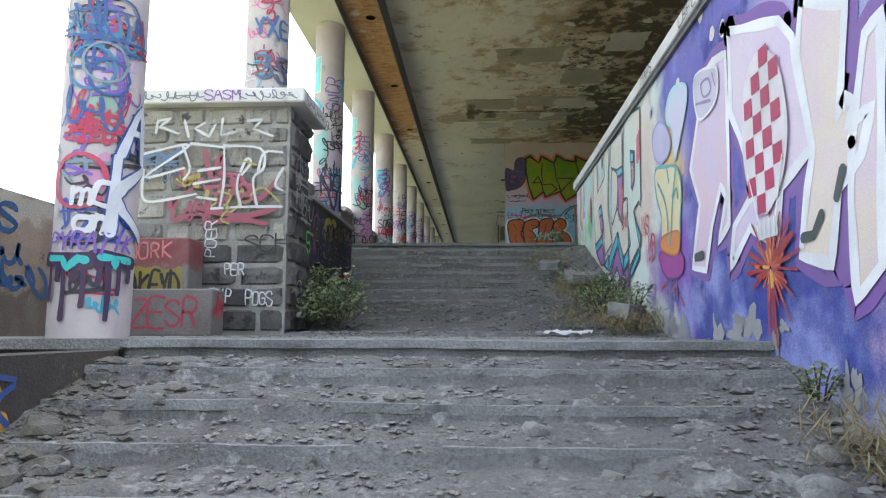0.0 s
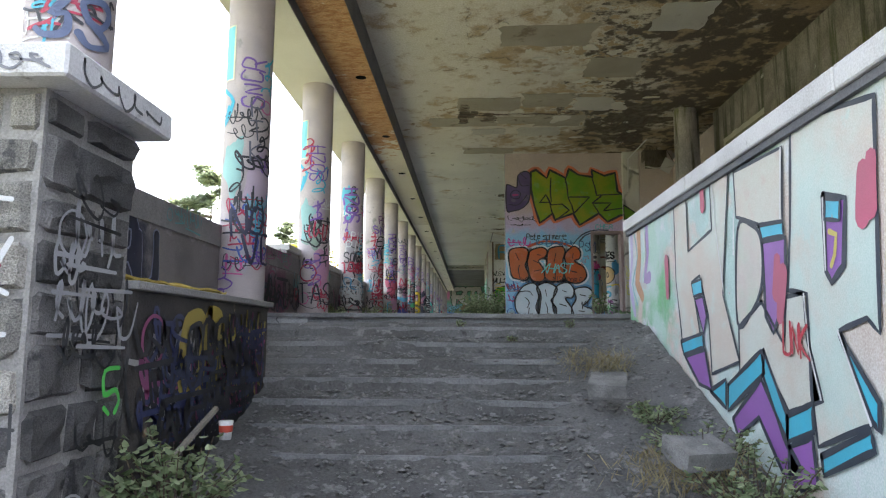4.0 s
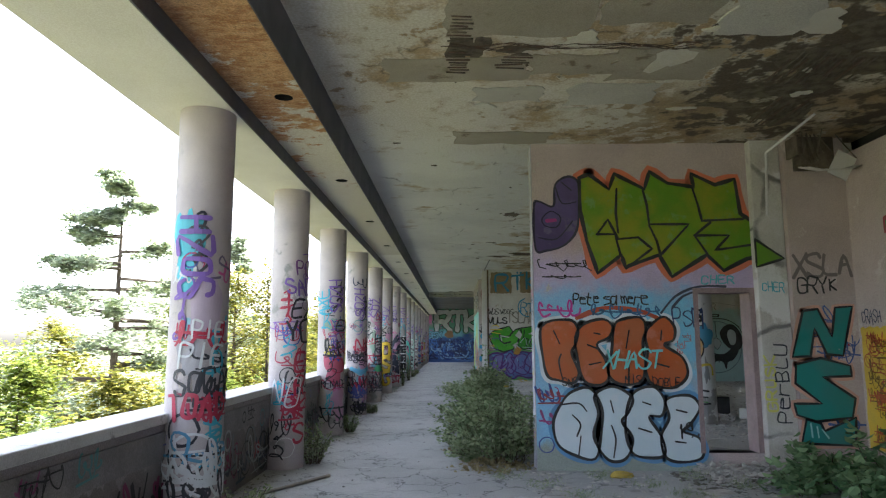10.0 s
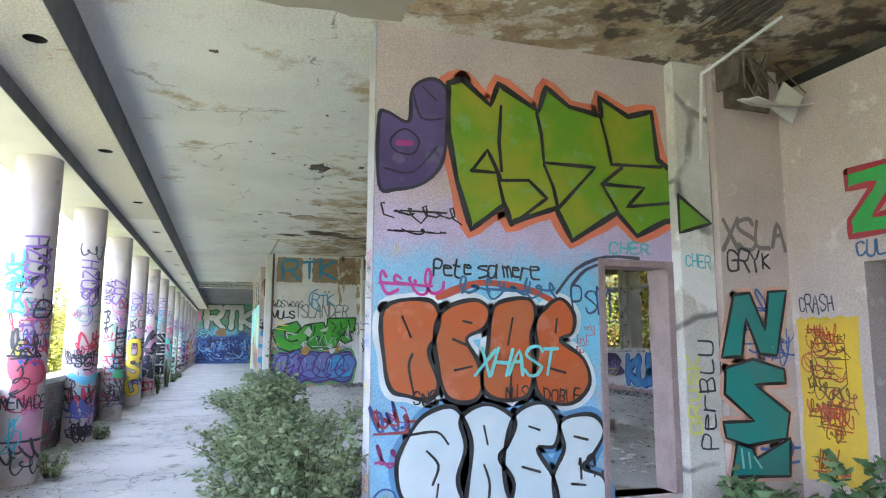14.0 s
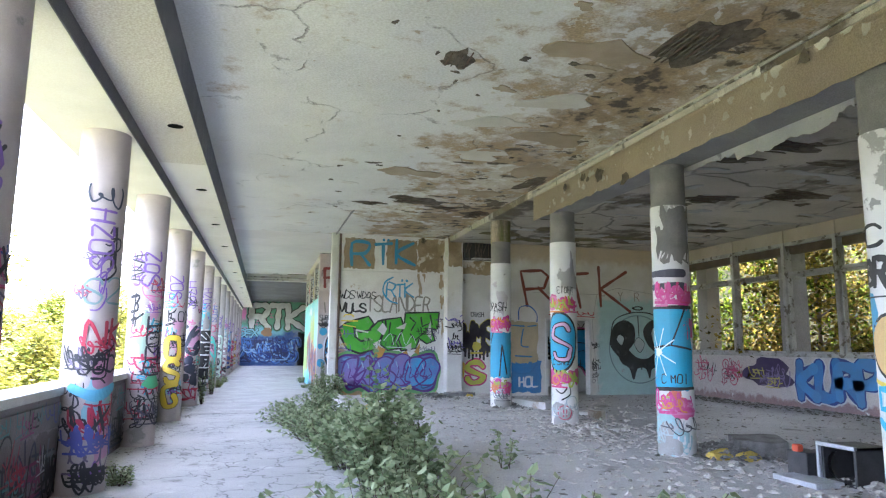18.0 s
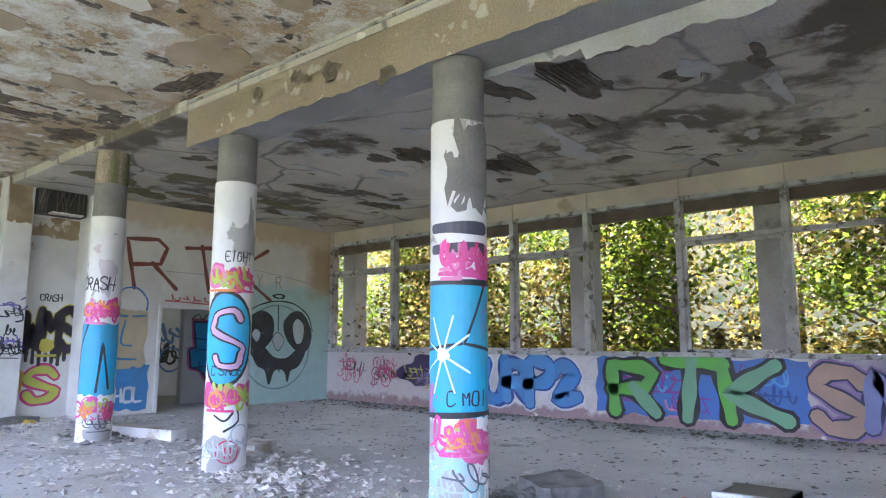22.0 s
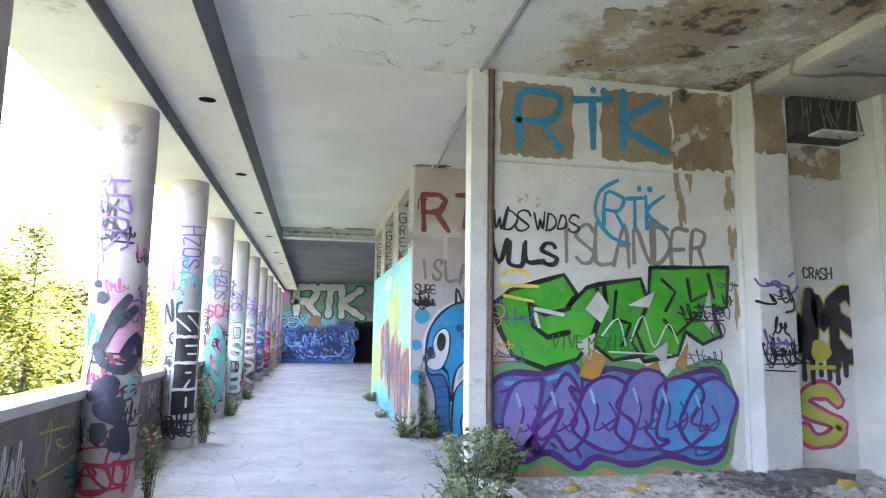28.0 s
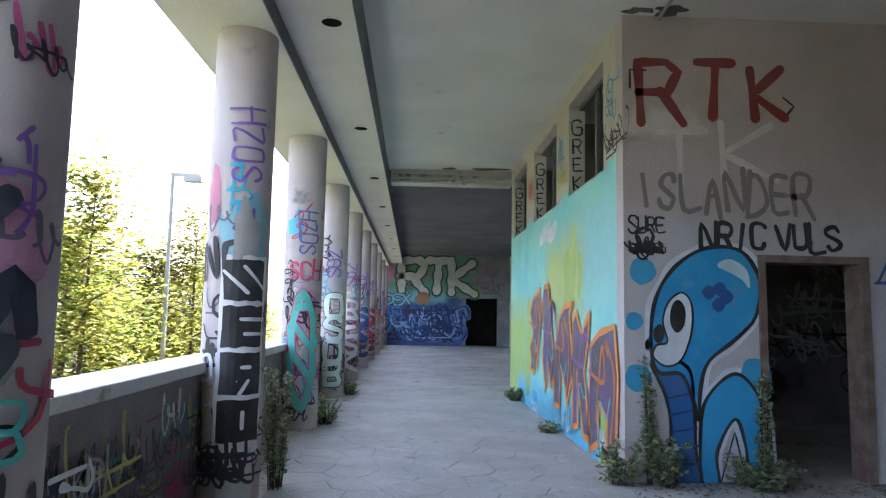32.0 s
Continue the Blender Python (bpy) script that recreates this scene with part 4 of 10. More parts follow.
mural = wall_x("wall_mural", 0.83, 1.03, 43.2, 49.9, 0, CEIL, zoned("mural_paint", (0.22, 0.62, 0.62), (0.32, 0.68, 0.6), [((None, 43, 2.95), (None, 50, 5), (0.56, 0.5, 0.42), 0.02), ((None, 43.0, 1.6), (None, 45.6, 2.7), (0.3, 0.62, 0.6), 0.3), ((None, 44.5, 1.4), (None, 46.5, 2.4), (0.5, 0.6, 0.2), 0.35), ((None, 48.0, -1), (None, 50.2, 1.6), (0.4, 0.58, 0.16), 0.4), ((None, 43.0, -1), (None, 43.9, 0.9), (0.5, 0.6, 0.12), 0.25), ((None, 43.6, -1), (None, 49, 0.4), (0.12, 0.5, 0.72), 0.2)]), [(43.62, 45.11, 2.9, 4.05), (45.83, 47.5, 2.9, 4.05), (48.2, 49.6, 2.9, 4.05)], label="wall with a turquoise mural below small high windows")
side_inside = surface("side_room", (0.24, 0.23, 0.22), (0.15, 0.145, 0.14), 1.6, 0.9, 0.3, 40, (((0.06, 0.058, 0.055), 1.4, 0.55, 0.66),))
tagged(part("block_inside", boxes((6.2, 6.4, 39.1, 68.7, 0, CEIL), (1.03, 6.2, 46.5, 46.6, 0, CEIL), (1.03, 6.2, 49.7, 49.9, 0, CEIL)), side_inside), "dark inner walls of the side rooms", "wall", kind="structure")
wall_x("wall_far_east", 3.5, 3.7, 49.9, 68.5, 0, CEIL, plaster, label="plain plaster wall far down the gallery")
far = wall_y("wall_far_end", 68.5, 68.8, -3.2, 6.4, 0, CEIL, zoned("far_paint", (0.3, 0.33, 0.34), (0.22, 0.24, 0.26), [((-3, None, 2.4), (1.6, None, 4.3), (0.12, 0.34, 0.22), 0.2), ((-3, None, -1), (1.3, None, 2.3), (0.04, 0.1, 0.3), 0.2), ((-3, None, 2.0), (0.5, None, 2.6), (0.2, 0.5, 0.62), 0.2), ((-2.6, None, 3), (-1.9, None, 3.8), (0.6, 0.2, 0.4), 0.2)]), [(1.45, 2.95, 0, 2.25)], label="graffiti covered end wall with a dark doorway")
tagged(part("far_room", boxes((1.0, 3.4, 70.5, 70.6, 0, CEIL), (0.9, 1.0, 68.8, 70.6, 0, CEIL), (3.4, 3.5, 68.8, 70.6, 0, CEIL), (0.9, 3.5, 68.8, 70.6, -0.1, 0), (0.9, 3.5, 68.8, 70.6, CEIL, CEIL + 0.1)), unlit_dark), "dark room beyond the far doorway", "wall", kind="structure")

stair_wall = wall_x("wall_stair", 1.63, 1.88, 1.5, 14.04, -3.4, 0.858, zoned("stair_paint", (0.6, 0.7, 0.67), (0.64, 0.72, 0.7), [
    ((None, 1, -4), (None, 9.0, 2), (0.08, 0.08, 0.38), 0.25), ((None, 6.9, -0.5), (None, 8.8, 1.2), (0.14, 0.13, 0.46), 0.3), ((None, 1.0, -0.15), (None, 6.9, 1.2), (0.42, 0.46, 0.68), 0.4), ((None, 1.0, -2.2), (None, 8.6, -0.75), (0.035, 0.055, 0.3), 0.25), ((None, 8.3, -2), (None, 9.6, -0.55), (0.22, 0.1, 0.45), 0.12),
    ((None, 8.4, -0.4), (None, 9.1, 0.3), (0.75, 0.5, 0.2), 0.2), ((None, 9.2, -0.4), (None, 11.0, 0.7), (0.66, 0.55, 0.48), 0.3), ((None, 11.0, -0.4), (None, 13.0, 0.9), (0.5, 0.66, 0.62), 0.3), ((None, 12.6, -0.3), (None, 14.4, 0.4), (0.18, 0.5, 0.22), 0.25), ((None, 13.0, 0.1), (None, 14.4, 1), (0.6, 0.7, 0.7), 0.2),
    ((None, 1, -4), (None, 6.6, -1.72), (0.42, 0.42, 0.44), 0.12), ((None, 8.7, -1.6), (None, 9.7, -1.12), (0.5, 0.5, 0.5), 0.1)], peel=((0.5, 0.49, 0.48), 2.2, 0.66), clouds=[((0.26, 0.29, 0.6), 1.1, 0.5, 0.66, 1, 1.0, 9.0), ((0.04, 0.05, 0.26), 1.8, 0.54, 0.66, 1, 1.0, 9.0), ((0.5, 0.34, 0.56), 0.9, 0.56, 0.7, 1, 1.0, 9.0), ((0.66, 0.55, 0.5), 1.4, 0.5, 0.64, 1, 9.4, 14.0), ((0.46, 0.64, 0.55), 1.2, 0.52, 0.66, 1, 9.4, 14.0), ((0.66, 0.68, 0.7), 2.0, 0.56, 0.66, 1, 9.4, 14.0)]), label="sloping stairway wall sprayed with bright graffiti letters")
cap = empty("wall_coping")
for k in range(6):
    a, b = 1.6 + 2.077 * k, 1.6 + 2.077 * (k + 1) - 0.012
    part("coping_slab", boxes((1.575, 1.96, a, b, 0.86, 0.978), bevel=0.008), coping_paint, cap)
# Shade under the coping overhang, put in as a thin dark strip.
tagged(part("coping_shadow_strip", boxes((1.6, 1.63, 1.6, 14.03, 0.815, 0.859)), dark_grey, cap, "dark strip for the shade below the coping"), "", "")
tagged(cap, "white concrete coping along the stairway wall", "coping", kind="structure")

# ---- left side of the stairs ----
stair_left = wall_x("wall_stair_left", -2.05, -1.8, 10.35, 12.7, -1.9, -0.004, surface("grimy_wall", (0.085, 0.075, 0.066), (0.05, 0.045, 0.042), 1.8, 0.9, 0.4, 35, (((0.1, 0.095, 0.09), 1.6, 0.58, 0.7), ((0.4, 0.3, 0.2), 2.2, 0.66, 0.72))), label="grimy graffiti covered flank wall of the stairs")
tagged(part("ledge_slab", boxes((-2.1, -1.76, 10.36, 12.74, 0.0, 0.045), bevel=0.006), concrete), "concrete ledge on the flank wall", "ledge", kind="structure")
para_mat = zoned("parapet_paint", (0.25, 0.225, 0.22), (0.19, 0.17, 0.17), [((None, 9, 0.66), (None, 31, 1), (0.32, 0.28, 0.28), 0.01), ((None, 10.4, 0.03), (None, 12.2, 0.66), (0.03, 0.035, 0.06), 0.12), ((None, 14.6, 0.0), (None, 16.2, 0.66), (0.2, 0.08, 0.14), 0.2)], peel=((0.24, 0.22, 0.21), 1.6, 0.64))
parapet_end = wall_x("parapet_end", -2.92, -2.64, 10.35, 16.2, -0.4, 0.89, para_mat, label="low graffiti covered parapet without coping")
parapet = wall_x("parapet", -2.92, -2.64, 16.2, 68.5, -0.4, 0.95, para_mat, label="low graffiti covered parapet behind the columns")
tagged(part("parapet_band", boxes((-2.64, -2.62, 10.4, 33.5, 0.66, 0.886)), surface("band", (0.3, 0.28, 0.28), (0.22, 0.21, 0.21), 2.4, 0.85, 0.3, 40, (((0.25, 0.16, 0.2), 2.5, 0.6, 0.68),))), "raised band along the top of the parapet", "parapet", kind="structure")
pc = empty("parapet_coping")
for k in range(11):
    a = 16.2 + 4.75 * k
    part("coping_slab", boxes((-2.99, -2.6, a, a + 4.735, 0.953, 1.035), bevel=0.006), coping_paint, pc)
tagged(pc, "white slabs on top of the parapet", "coping", kind="structure")
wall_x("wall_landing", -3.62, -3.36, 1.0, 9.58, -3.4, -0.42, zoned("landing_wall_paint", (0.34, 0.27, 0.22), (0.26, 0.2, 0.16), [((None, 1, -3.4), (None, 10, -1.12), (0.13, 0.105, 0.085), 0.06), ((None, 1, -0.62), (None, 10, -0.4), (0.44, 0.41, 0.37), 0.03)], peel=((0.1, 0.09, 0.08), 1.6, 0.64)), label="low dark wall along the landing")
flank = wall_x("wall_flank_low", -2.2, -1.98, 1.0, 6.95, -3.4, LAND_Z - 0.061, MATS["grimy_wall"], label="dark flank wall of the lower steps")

# ---- columns of the gallery ----
PALETTE = [(0.02, 0.02, 0.03), (0.02, 0.02, 0.03), (0.45, 0.03, 0.08), (0.05, 0.1, 0.4), (0.22, 0.1, 0.42), (0.04, 0.35, 0.5), (0.6, 0.1, 0.3), (0.7, 0.7, 0.7), (0.15, 0.12, 0.2)]
INK, VIOLET, RED, CYAN, TEAL, PALE = (0.02, 0.02, 0.03), (0.2, 0.1, 0.42), (0.45, 0.03, 0.07), (0.05, 0.42, 0.58), (0.08, 0.42, 0.36), (0.68, 0.7, 0.72)


def turned(lines, u, z):
    """Lines drawn from the origin, turned to read upwards."""
    return [[(u - b, z + a) for a, b in pts] for pts in lines]


def gallery_column(k):
    y = bay(k)
    z0 = LAND_Z if k == -3 else (-0.3 if k < 0 else 0.0)
    bm = bmesh.new()
    cx = COL_X
    tube(bm, cx, y, z0, SOFFIT + 0.05, COL_R, n=36, cap=False)
    ob = part("column", bm, column_paint, None, smooth=True)
    tagged(ob, "round plaster column sprayed all over with tags", "column", "columns of the gallery")
    r = random.Random(100 + k)
    place = round_face(cx, y, COL_R, -57 if k < 6 else -70)
    near = k < 10
    lo = z0 + 0.08
    hi = 1.2 if k == -3 else 2.5
    scribbles(ob, place, r, -0.34, 0.34, lo, hi, 10 if near else 9, PALETTE, (0.1, 0.26), 0.003, (0.01, 0.02))
    scribbles(ob, place, r, -0.3, 0.3, lo + 0.1, 1.8 if k != -3 else 0.9, 6 if near else 5, PALETTE[:3], (0.14, 0.3), 0.009, (0.014, 0.026))
    for j in range(5):
        w0 = scrawl(r, 0, 0, r.uniform(0.3, 0.5), r.uniform(0.14, 0.22), r.randint(3, 4))
        tag(ob, place, turned(w0, r.uniform(-0.16, 0.22), lo + (hi - lo) * (j + r.random()) / 5), r.uniform(0.014, 0.024), r.choice([INK, INK, VIOLET, RED, CYAN]), 0.0095 + 0.0006 * j)
    for j in range(3 if near else 1):
        c = r.choice([(0.5, 0.4, 0.5), (0.25, 0.5, 0.6), (0.55, 0.28, 0.42), (0.3, 0.42, 0.34), (0.42, 0.4, 0.44)])
        splotch(ob, place, r.uniform(-0.14, 0.17), lo + r.uniform(0.3, 2.0), r.uniform(0.08, 0.2), r.uniform(0.1, 0.34), c, 0.0015 + 0.0004 * j, 0.18, 200 + k + 30 * j)
    return ob, place


COLS = {k: gallery_column(k) for k in range(-3, 17)}


def on_col(k, text, u, z, h, w, rgb, wide=0.5, fill=None, slant=0.0, gap=0.2, off=0.016, up=False):
    ob, place = COLS[k]
    if fill:
        piece(ob, place, text, u, z, h, w, fill, rgb, None, wide, gap, slant, 0.05, off, 1, 0.012)
    elif up:
        tag(ob, place, turned(strokes(text, 0, 0, h, wide, gap, slant, 0.06, random.Random(k)), u, z), w, rgb, off)
    else:
        tag(ob, place, strokes(text, u, z, h, wide, gap, slant, 0.05, random.Random(k)), w, rgb, off)


# first column: dripping letters below layered tags
ob, place = COLS[-3]
r = random.Random(5)
scribbles(ob, place, r, -0.33, 0.3, -0.5, 0.75, 15, [(0.03, 0.09, 0.28), (0.03, 0.09, 0.28), (0.05, 0.2, 0.36), (0.2, 0.27, 0.3), RED], (0.16, 0.34), 0.011, (0.011, 0.021))
tag(ob, place, [[(-0.12 + 0.16 * math.cos(t * 0.7), -0.5 + 0.17 * math.sin(t * 0.7)) for t in range(9)]], 0.03, (0.5, 0.06, 0.12), 0.0175)
on_col(-3, "A", 0.1, -0.28, 0.3, 0.05, (0.03, 0.09, 0.32), 0.55, (0.68, 0.7, 0.74), 0.2, 0.1, 0.018)
on_col(-3, "K", 0.06, -0.78, 0.42, 0.06, (0.03, 0.09, 0.32), 0.5, (0.68, 0.7, 0.74), 0.1, 0.1, 0.0185)
on_col(-3, "mo", -0.15, -0.64, 0.13, 0.032, (0.74, 0.72, 0.74), 0.8, None, 0.1, 0.16, 0.02)
on_col(-3, "am", -0.13, -0.81, 0.12, 0.032, (0.74, 0.72, 0.74), 0.8, None, 0.1, 0.16, 0.02)
on_col(-3, "PYRATIK", -0.28, -0.93, 0.1, 0.016, VIOLET, 0.5, None, 0.2, 0.22, 0.0205)
drips = [(-0.27, -1.24), (-0.21, -1.12), (-0.17, -1.36), (-0.11, -1.12), (-0.06, -1.28), (0.02, -1.14), (0.07, -1.36), (0.13, -1.2), (0.2, -1.12)]
tag(ob, place, [[(u, -1.0), (u + 0.006, (b - 1.0) / 2), (u, b)] for u, b in drips], 0.034, (0.045, 0.015, 0.06), 0.019, 2)
tag(ob, place, [[(-0.3, -0.99), (-0.02, -1.0)], [(0.0, -0.98), (0.22, -1.0)]], 0.1, (0.045, 0.015, 0.06), 0.0195, 1)
tag(ob, place, [[(-0.27, -0.985), (-0.18, -0.99), (-0.15, -1.05), (-0.09, -0.99), (-0.05, -1.0)], [(0.03, -0.975), (0.1, -0.98), (0.11, -1.04), (0.12, -0.98), (0.2, -0.99)]], 0.046, (0.05, 0.48, 0.46), 0.021, 1)
on_col(-2, "YXE", -0.2, 1.95, 0.2, 0.032, (0.05, 0.14, 0.34))
on_col(-2, "38", -0.18, 1.42, 0.28, 0.042, (0.1, 0.13, 0.24), 0.6)
on_col(-2, "VS", -0.1, 1.15, 0.18, 0.02, VIOLET, 0.7)
on_col(-1, "NO", -0.17, 0.8, 0.26, 0.03, (0.02, 0.02, 0.06), 0.5)
on_col(-1, "VO", -0.05, 0.5, 0.28, 0.03, (0.02, 0.02, 0.06), 0.5)
for j, ch in enumerate("RTK"):
    on_col(-1, ch, -0.02, 2.06 - 0.24 * j, 0.18, 0.018, (0.12, 0.12, 0.16), 0.6)
on_col(-1, "SNCR", 0.08, 2.15, 0.2, 0.02, VIOLET, 0.5, up=True)
on_col(0, "TASP", -0.3, 0.24, 0.28, 0.024, (0.03, 0.03, 0.05), 0.5)
on_col(0, "SOZH", 0.04, 2.1, 0.2, 0.02, VIOLET, 0.5, up=True)
for k, z in ((-1, 2.45), (0, 2.45)):
    ob, place = COLS[k]
    panel(ob, place, -0.36, -0.24, z, z + 0.6, spray((0.2, 0.65, 0.7)), 0.004, "painted_rectangle", "turquoise sprayed rectangle")
    tag(ob, place, [[(-0.37, z), (-0.37, z + 0.6), (-0.23, z + 0.6), (-0.23, z), (-0.37, z)]], 0.02, (0.72, 0.74, 0.5), 0.006, 1)
    tag(ob, place, [[(-0.36, z - 0.1), (-0.22, z - 0.25), (-0.34, z - 0.5), (-0.28, z - 0.3)]], 0.045, CYAN, 0.007)
    splotch(ob, place, -0.2, 1.5, 0.12, 0.3, (0.28, 0.5, 0.5), 0.0026, 0.2, 410 + k)
# columns beside the open floor, from top to bottom
ob, place = COLS[1]
splotch(ob, place, -0.18, 2.42, 0.13, 0.34, (0.08, 0.5, 0.62), 0.004, 0.25, 31)
on_col(1, "SOZH", 0.02, 2.0, 0.24, 0.04, VIOLET, 0.55, up=True)
tag(ob, place, scrawl(random.Random(6), -0.27, 1.58, 0.45, 0.2, 4), 0.024, RED, 0.0155)
on_col(1, "PIET", -0.1, 1.66, 0.13, 0.018, PALE, 0.5, None, 0.1)
on_col(1, "PIET", -0.2, 1.42, 0.18, 0.02, PALE, 0.5, None, 0.15)
on_col(1, "SOGAS", -0.22, 1.2, 0.18, 0.024, INK, 0.45)
on_col(1, "TOAD", -0.26, 1.0, 0.18, 0.03, RED, 0.5)
scribbles(ob, place, random.Random(8), -0.3, 0.2, 0.2, 1.0, 9, [PALE, PALE, INK, (0.1, 0.3, 0.5)], (0.24, 0.42), 0.017, (0.018, 0.026))
on_col(2, "POO", 0.0, 2.48, 0.2, 0.02, (0.16, 0.04, 0.2), 0.5)
on_col(2, "SAC", -0.1, 2.24, 0.2, 0.028, VIOLET, 0.5, None, -0.2)
on_col(2, "YO", -0.1, 1.62, 0.26, 0.032, INK, 0.55)
on_col(2, "EX", -0.06, 1.92, 0.24, 0.028, INK, 0.6, None, 0.3)
for j, ch in enumerate("ERKS"):
    on_col(2, ch, 0.0, 1.22 - 0.3 * j, 0.25, 0.034, RED, 0.6, None, 0.15)
on_col(2, "NO", -0.3, 0.8, 0.34, 0.02, PALE, 0.4, None, 0.2)
ob, place = COLS[3]
on_col(3, "SOZH", 0.08, 2.15, 0.2, 0.026, VIOLET, 0.55, up=True)
on_col(3, "AXE", -0.16, 2.1, 0.22, 0.028, CYAN, 0.5, up=True)
on_col(3, "EX", -0.02, 1.82, 0.18, 0.026, INK, 0.6, None, 0.3)
splotch(ob, place, -0.02, 1.15, 0.2, 0.26, (0.5, 0.1, 0.16), 0.0036, 0.2, 32)
splotch(ob, place, -0.1, 1.45, 0.1, 0.08, (0.66, 0.55, 0.1), 0.0042, 0.2, 33)
on_col(3, "MENACE", -0.25, 0.82, 0.12, 0.016, INK, 0.45)
ob, place = COLS[4]
on_col(4, "SOZH", 0.06, 2.2, 0.2, 0.026, VIOLET, 0.6, up=True)
tag(ob, place, scrawl(random.Random(3), -0.2, 2.86, 0.3, 0.2, 3), 0.02, (0.03, 0.04, 0.08), 0.017)
on_col(4, "S2", -0.16, 1.86, 0.24, 0.022, (0.2, 0.32, 0.34), 0.6)
on_col(4, "NK", -0.12, 1.44, 0.24, 0.032, RED, 0.7)
on_col(4, "SOCH", -0.16, 1.16, 0.18, 0.022, INK, 0.5)
tag(ob, place, [[(-0.2, 1.02), (0.0, 0.94), (0.2, 1.02)]], 0.1, (0.12, 0.45, 0.66), 0.0165)
on_col(4, "XIP", 0.0, 0.62, 0.22, 0.03, INK, 0.5, None, 0.2)
scribbles(ob, place, random.Random(12), -0.24, 0.18, 0.36, 0.78, 4, [(0.08, 0.1, 0.42)], (0.2, 0.3), 0.017, (0.02, 0.024))
scribbles(ob, place, random.Random(13), -0.2, 0.2, 0.02, 0.34, 5, [INK], (0.16, 0.24), 0.017, (0.018, 0.024))
ob, place = COLS[5]
on_col(5, "SOZ", 0.06, 2.3, 0.22, 0.028, VIOLET, 0.6, up=True)
on_col(5, "AKA", -0.18, 2.36, 0.2, 0.02, INK, 0.5, up=True)
for j, ch in enumerate("HOME"):
    on_col(5, ch, -0.06, 1.62 - 0.2 * j, 0.18, 0.026, INK, 0.9, None, 0.1)
splotch(ob, place, 0.05, 0.9, 0.12, 0.1, (0.1, 0.5, 0.22), 0.014, 0.12, 34)
scribbles(ob, place, random.Random(14), -0.18, 0.16, 0.15, 0.85, 6, [INK, (0.1, 0.09, 0.14)], (0.2, 0.3), 0.017, (0.014, 0.018))
for j, ch in enumerate("OS6"):
    on_col(6, ch, -0.13, 1.2 - 0.44 * j, 0.36, 0.085, (0.1, 0.07, 0.02), 0.55, (0.8, 0.56, 0.04))
on_col(6, "SOZ", 0.06, 2.3, 0.2, 0.024, VIOLET, 0.6, up=True)
on_col(6, "KOX", -0.14, 1.86, 0.2, 0.02, INK, 0.6)
# tall pale letters, a turned tag and soft black figures
ob, place = COLS[7]
for j, ch in enumerate("GALAT"):
    on_col(7, ch, -0.28, 2.88 - 0.23 * j, 0.19, 0.026, (0.3, 0.56, 0.58), 0.55)
on_col(7, "SOZH", 0.0, 2.28, 0.22, 0.022, VIOLET, 0.55, up=True)
tag(ob, place, [[(-0.33, 1.7), (-0.28, 1.3), (-0.34, 0.9), (-0.26, 0.4)], [(-0.2, 1.5), (-0.27, 1.0), (-0.2, 0.6)]], 0.05, (0.3, 0.55, 0.58), 0.016)
for u, z, a, b in ((-0.2, 1.96, 0.035, 0.035), (-0.15, 1.84, 0.05, 0.055), (-0.06, 1.06, 0.11, 0.1), (-0.02, 0.86, 0.13, 0.11), (-0.16, 0.98, 0.06, 0.05), (0.06, 0.6, 0.09, 0.11), (-0.1, 0.66, 0.07, 0.1)):
    splotch(ob, place, u, z, a, b, (0.02, 0.025, 0.05), 0.0185, 0.08, int(100 * z), "soft_black_blot")
tag(ob, place, [[(-0.12, 1.42), (-0.02, 1.7), (0.06, 1.84)], [(0.0, 1.62), (0.12, 1.74)], [(-0.16, 1.4), (-0.1, 1.26), (0.06, 1.2), (0.14, 1.3)], [(0.06, 1.34), (0.16, 1.5), (0.2, 1.36)], [(-0.06, 0.82), (0.1, 0.7), (0.12, 0.5)]], 0.085, (0.02, 0.025, 0.05), 0.0195)
on_col(7, "B", 0.12, 0.98, 0.16, 0.02, (0.1, 0.5, 0.46), 0.55, None, 0, 0.2, 0.024)
on_col(7, "CT", -0.2, 0.16, 0.22, 0.03, RED, 0.9)
# black block letters on a white roller patch
ob, place = COLS[8]
panel(ob, place, -0.14, 0.21, 0.36, 1.84, spray((0.74, 0.74, 0.74)), 0.014, "painted_panel", "white roller patch behind the letters", 0.012)
panel(ob, place, -0.08, 0.16, 0.02, 0.4, spray((0.6, 0.62, 0.64)), 0.0135, "painted_panel", "white paint run", 0.02, 8)
for z, slits in ((1.5, ([(-0.11, 0.22), (0.06, 0.06)], [(0.2, 0.08), (0.03, 0.26)])), (1.15, ([(0.02, 0.21), (0.2, 0.21)], [(0.05, 0.1), (0.2, 0.1)])), (0.8, ([(0.04, 0.2), (0.1, 0.2)], [(0.03, 0.0), (0.09, 0.1)])), (0.45, ([(0.06, 0.1), (0.06, 0.22)],))):
    body = panel(ob, place, -0.11, 0.19, z, z + 0.31, spray(BLACK), 0.018, "block_letter", "square black letter", 0.008, int(z * 100))
    tag(body, place, [[(a, z + b) for a, b in ln] for ln in slits], 0.026, (0.72, 0.72, 0.72), 0.021, 1, "letter_slit")
on_col(8, "SOZH", 0.12, 2.42, 0.22, 0.022, VIOLET, 0.5, up=True)
splotch(ob, place, -0.24, 2.3, 0.07, 0.24, (0.55, 0.2, 0.3), 0.0036, 0.12, 35)
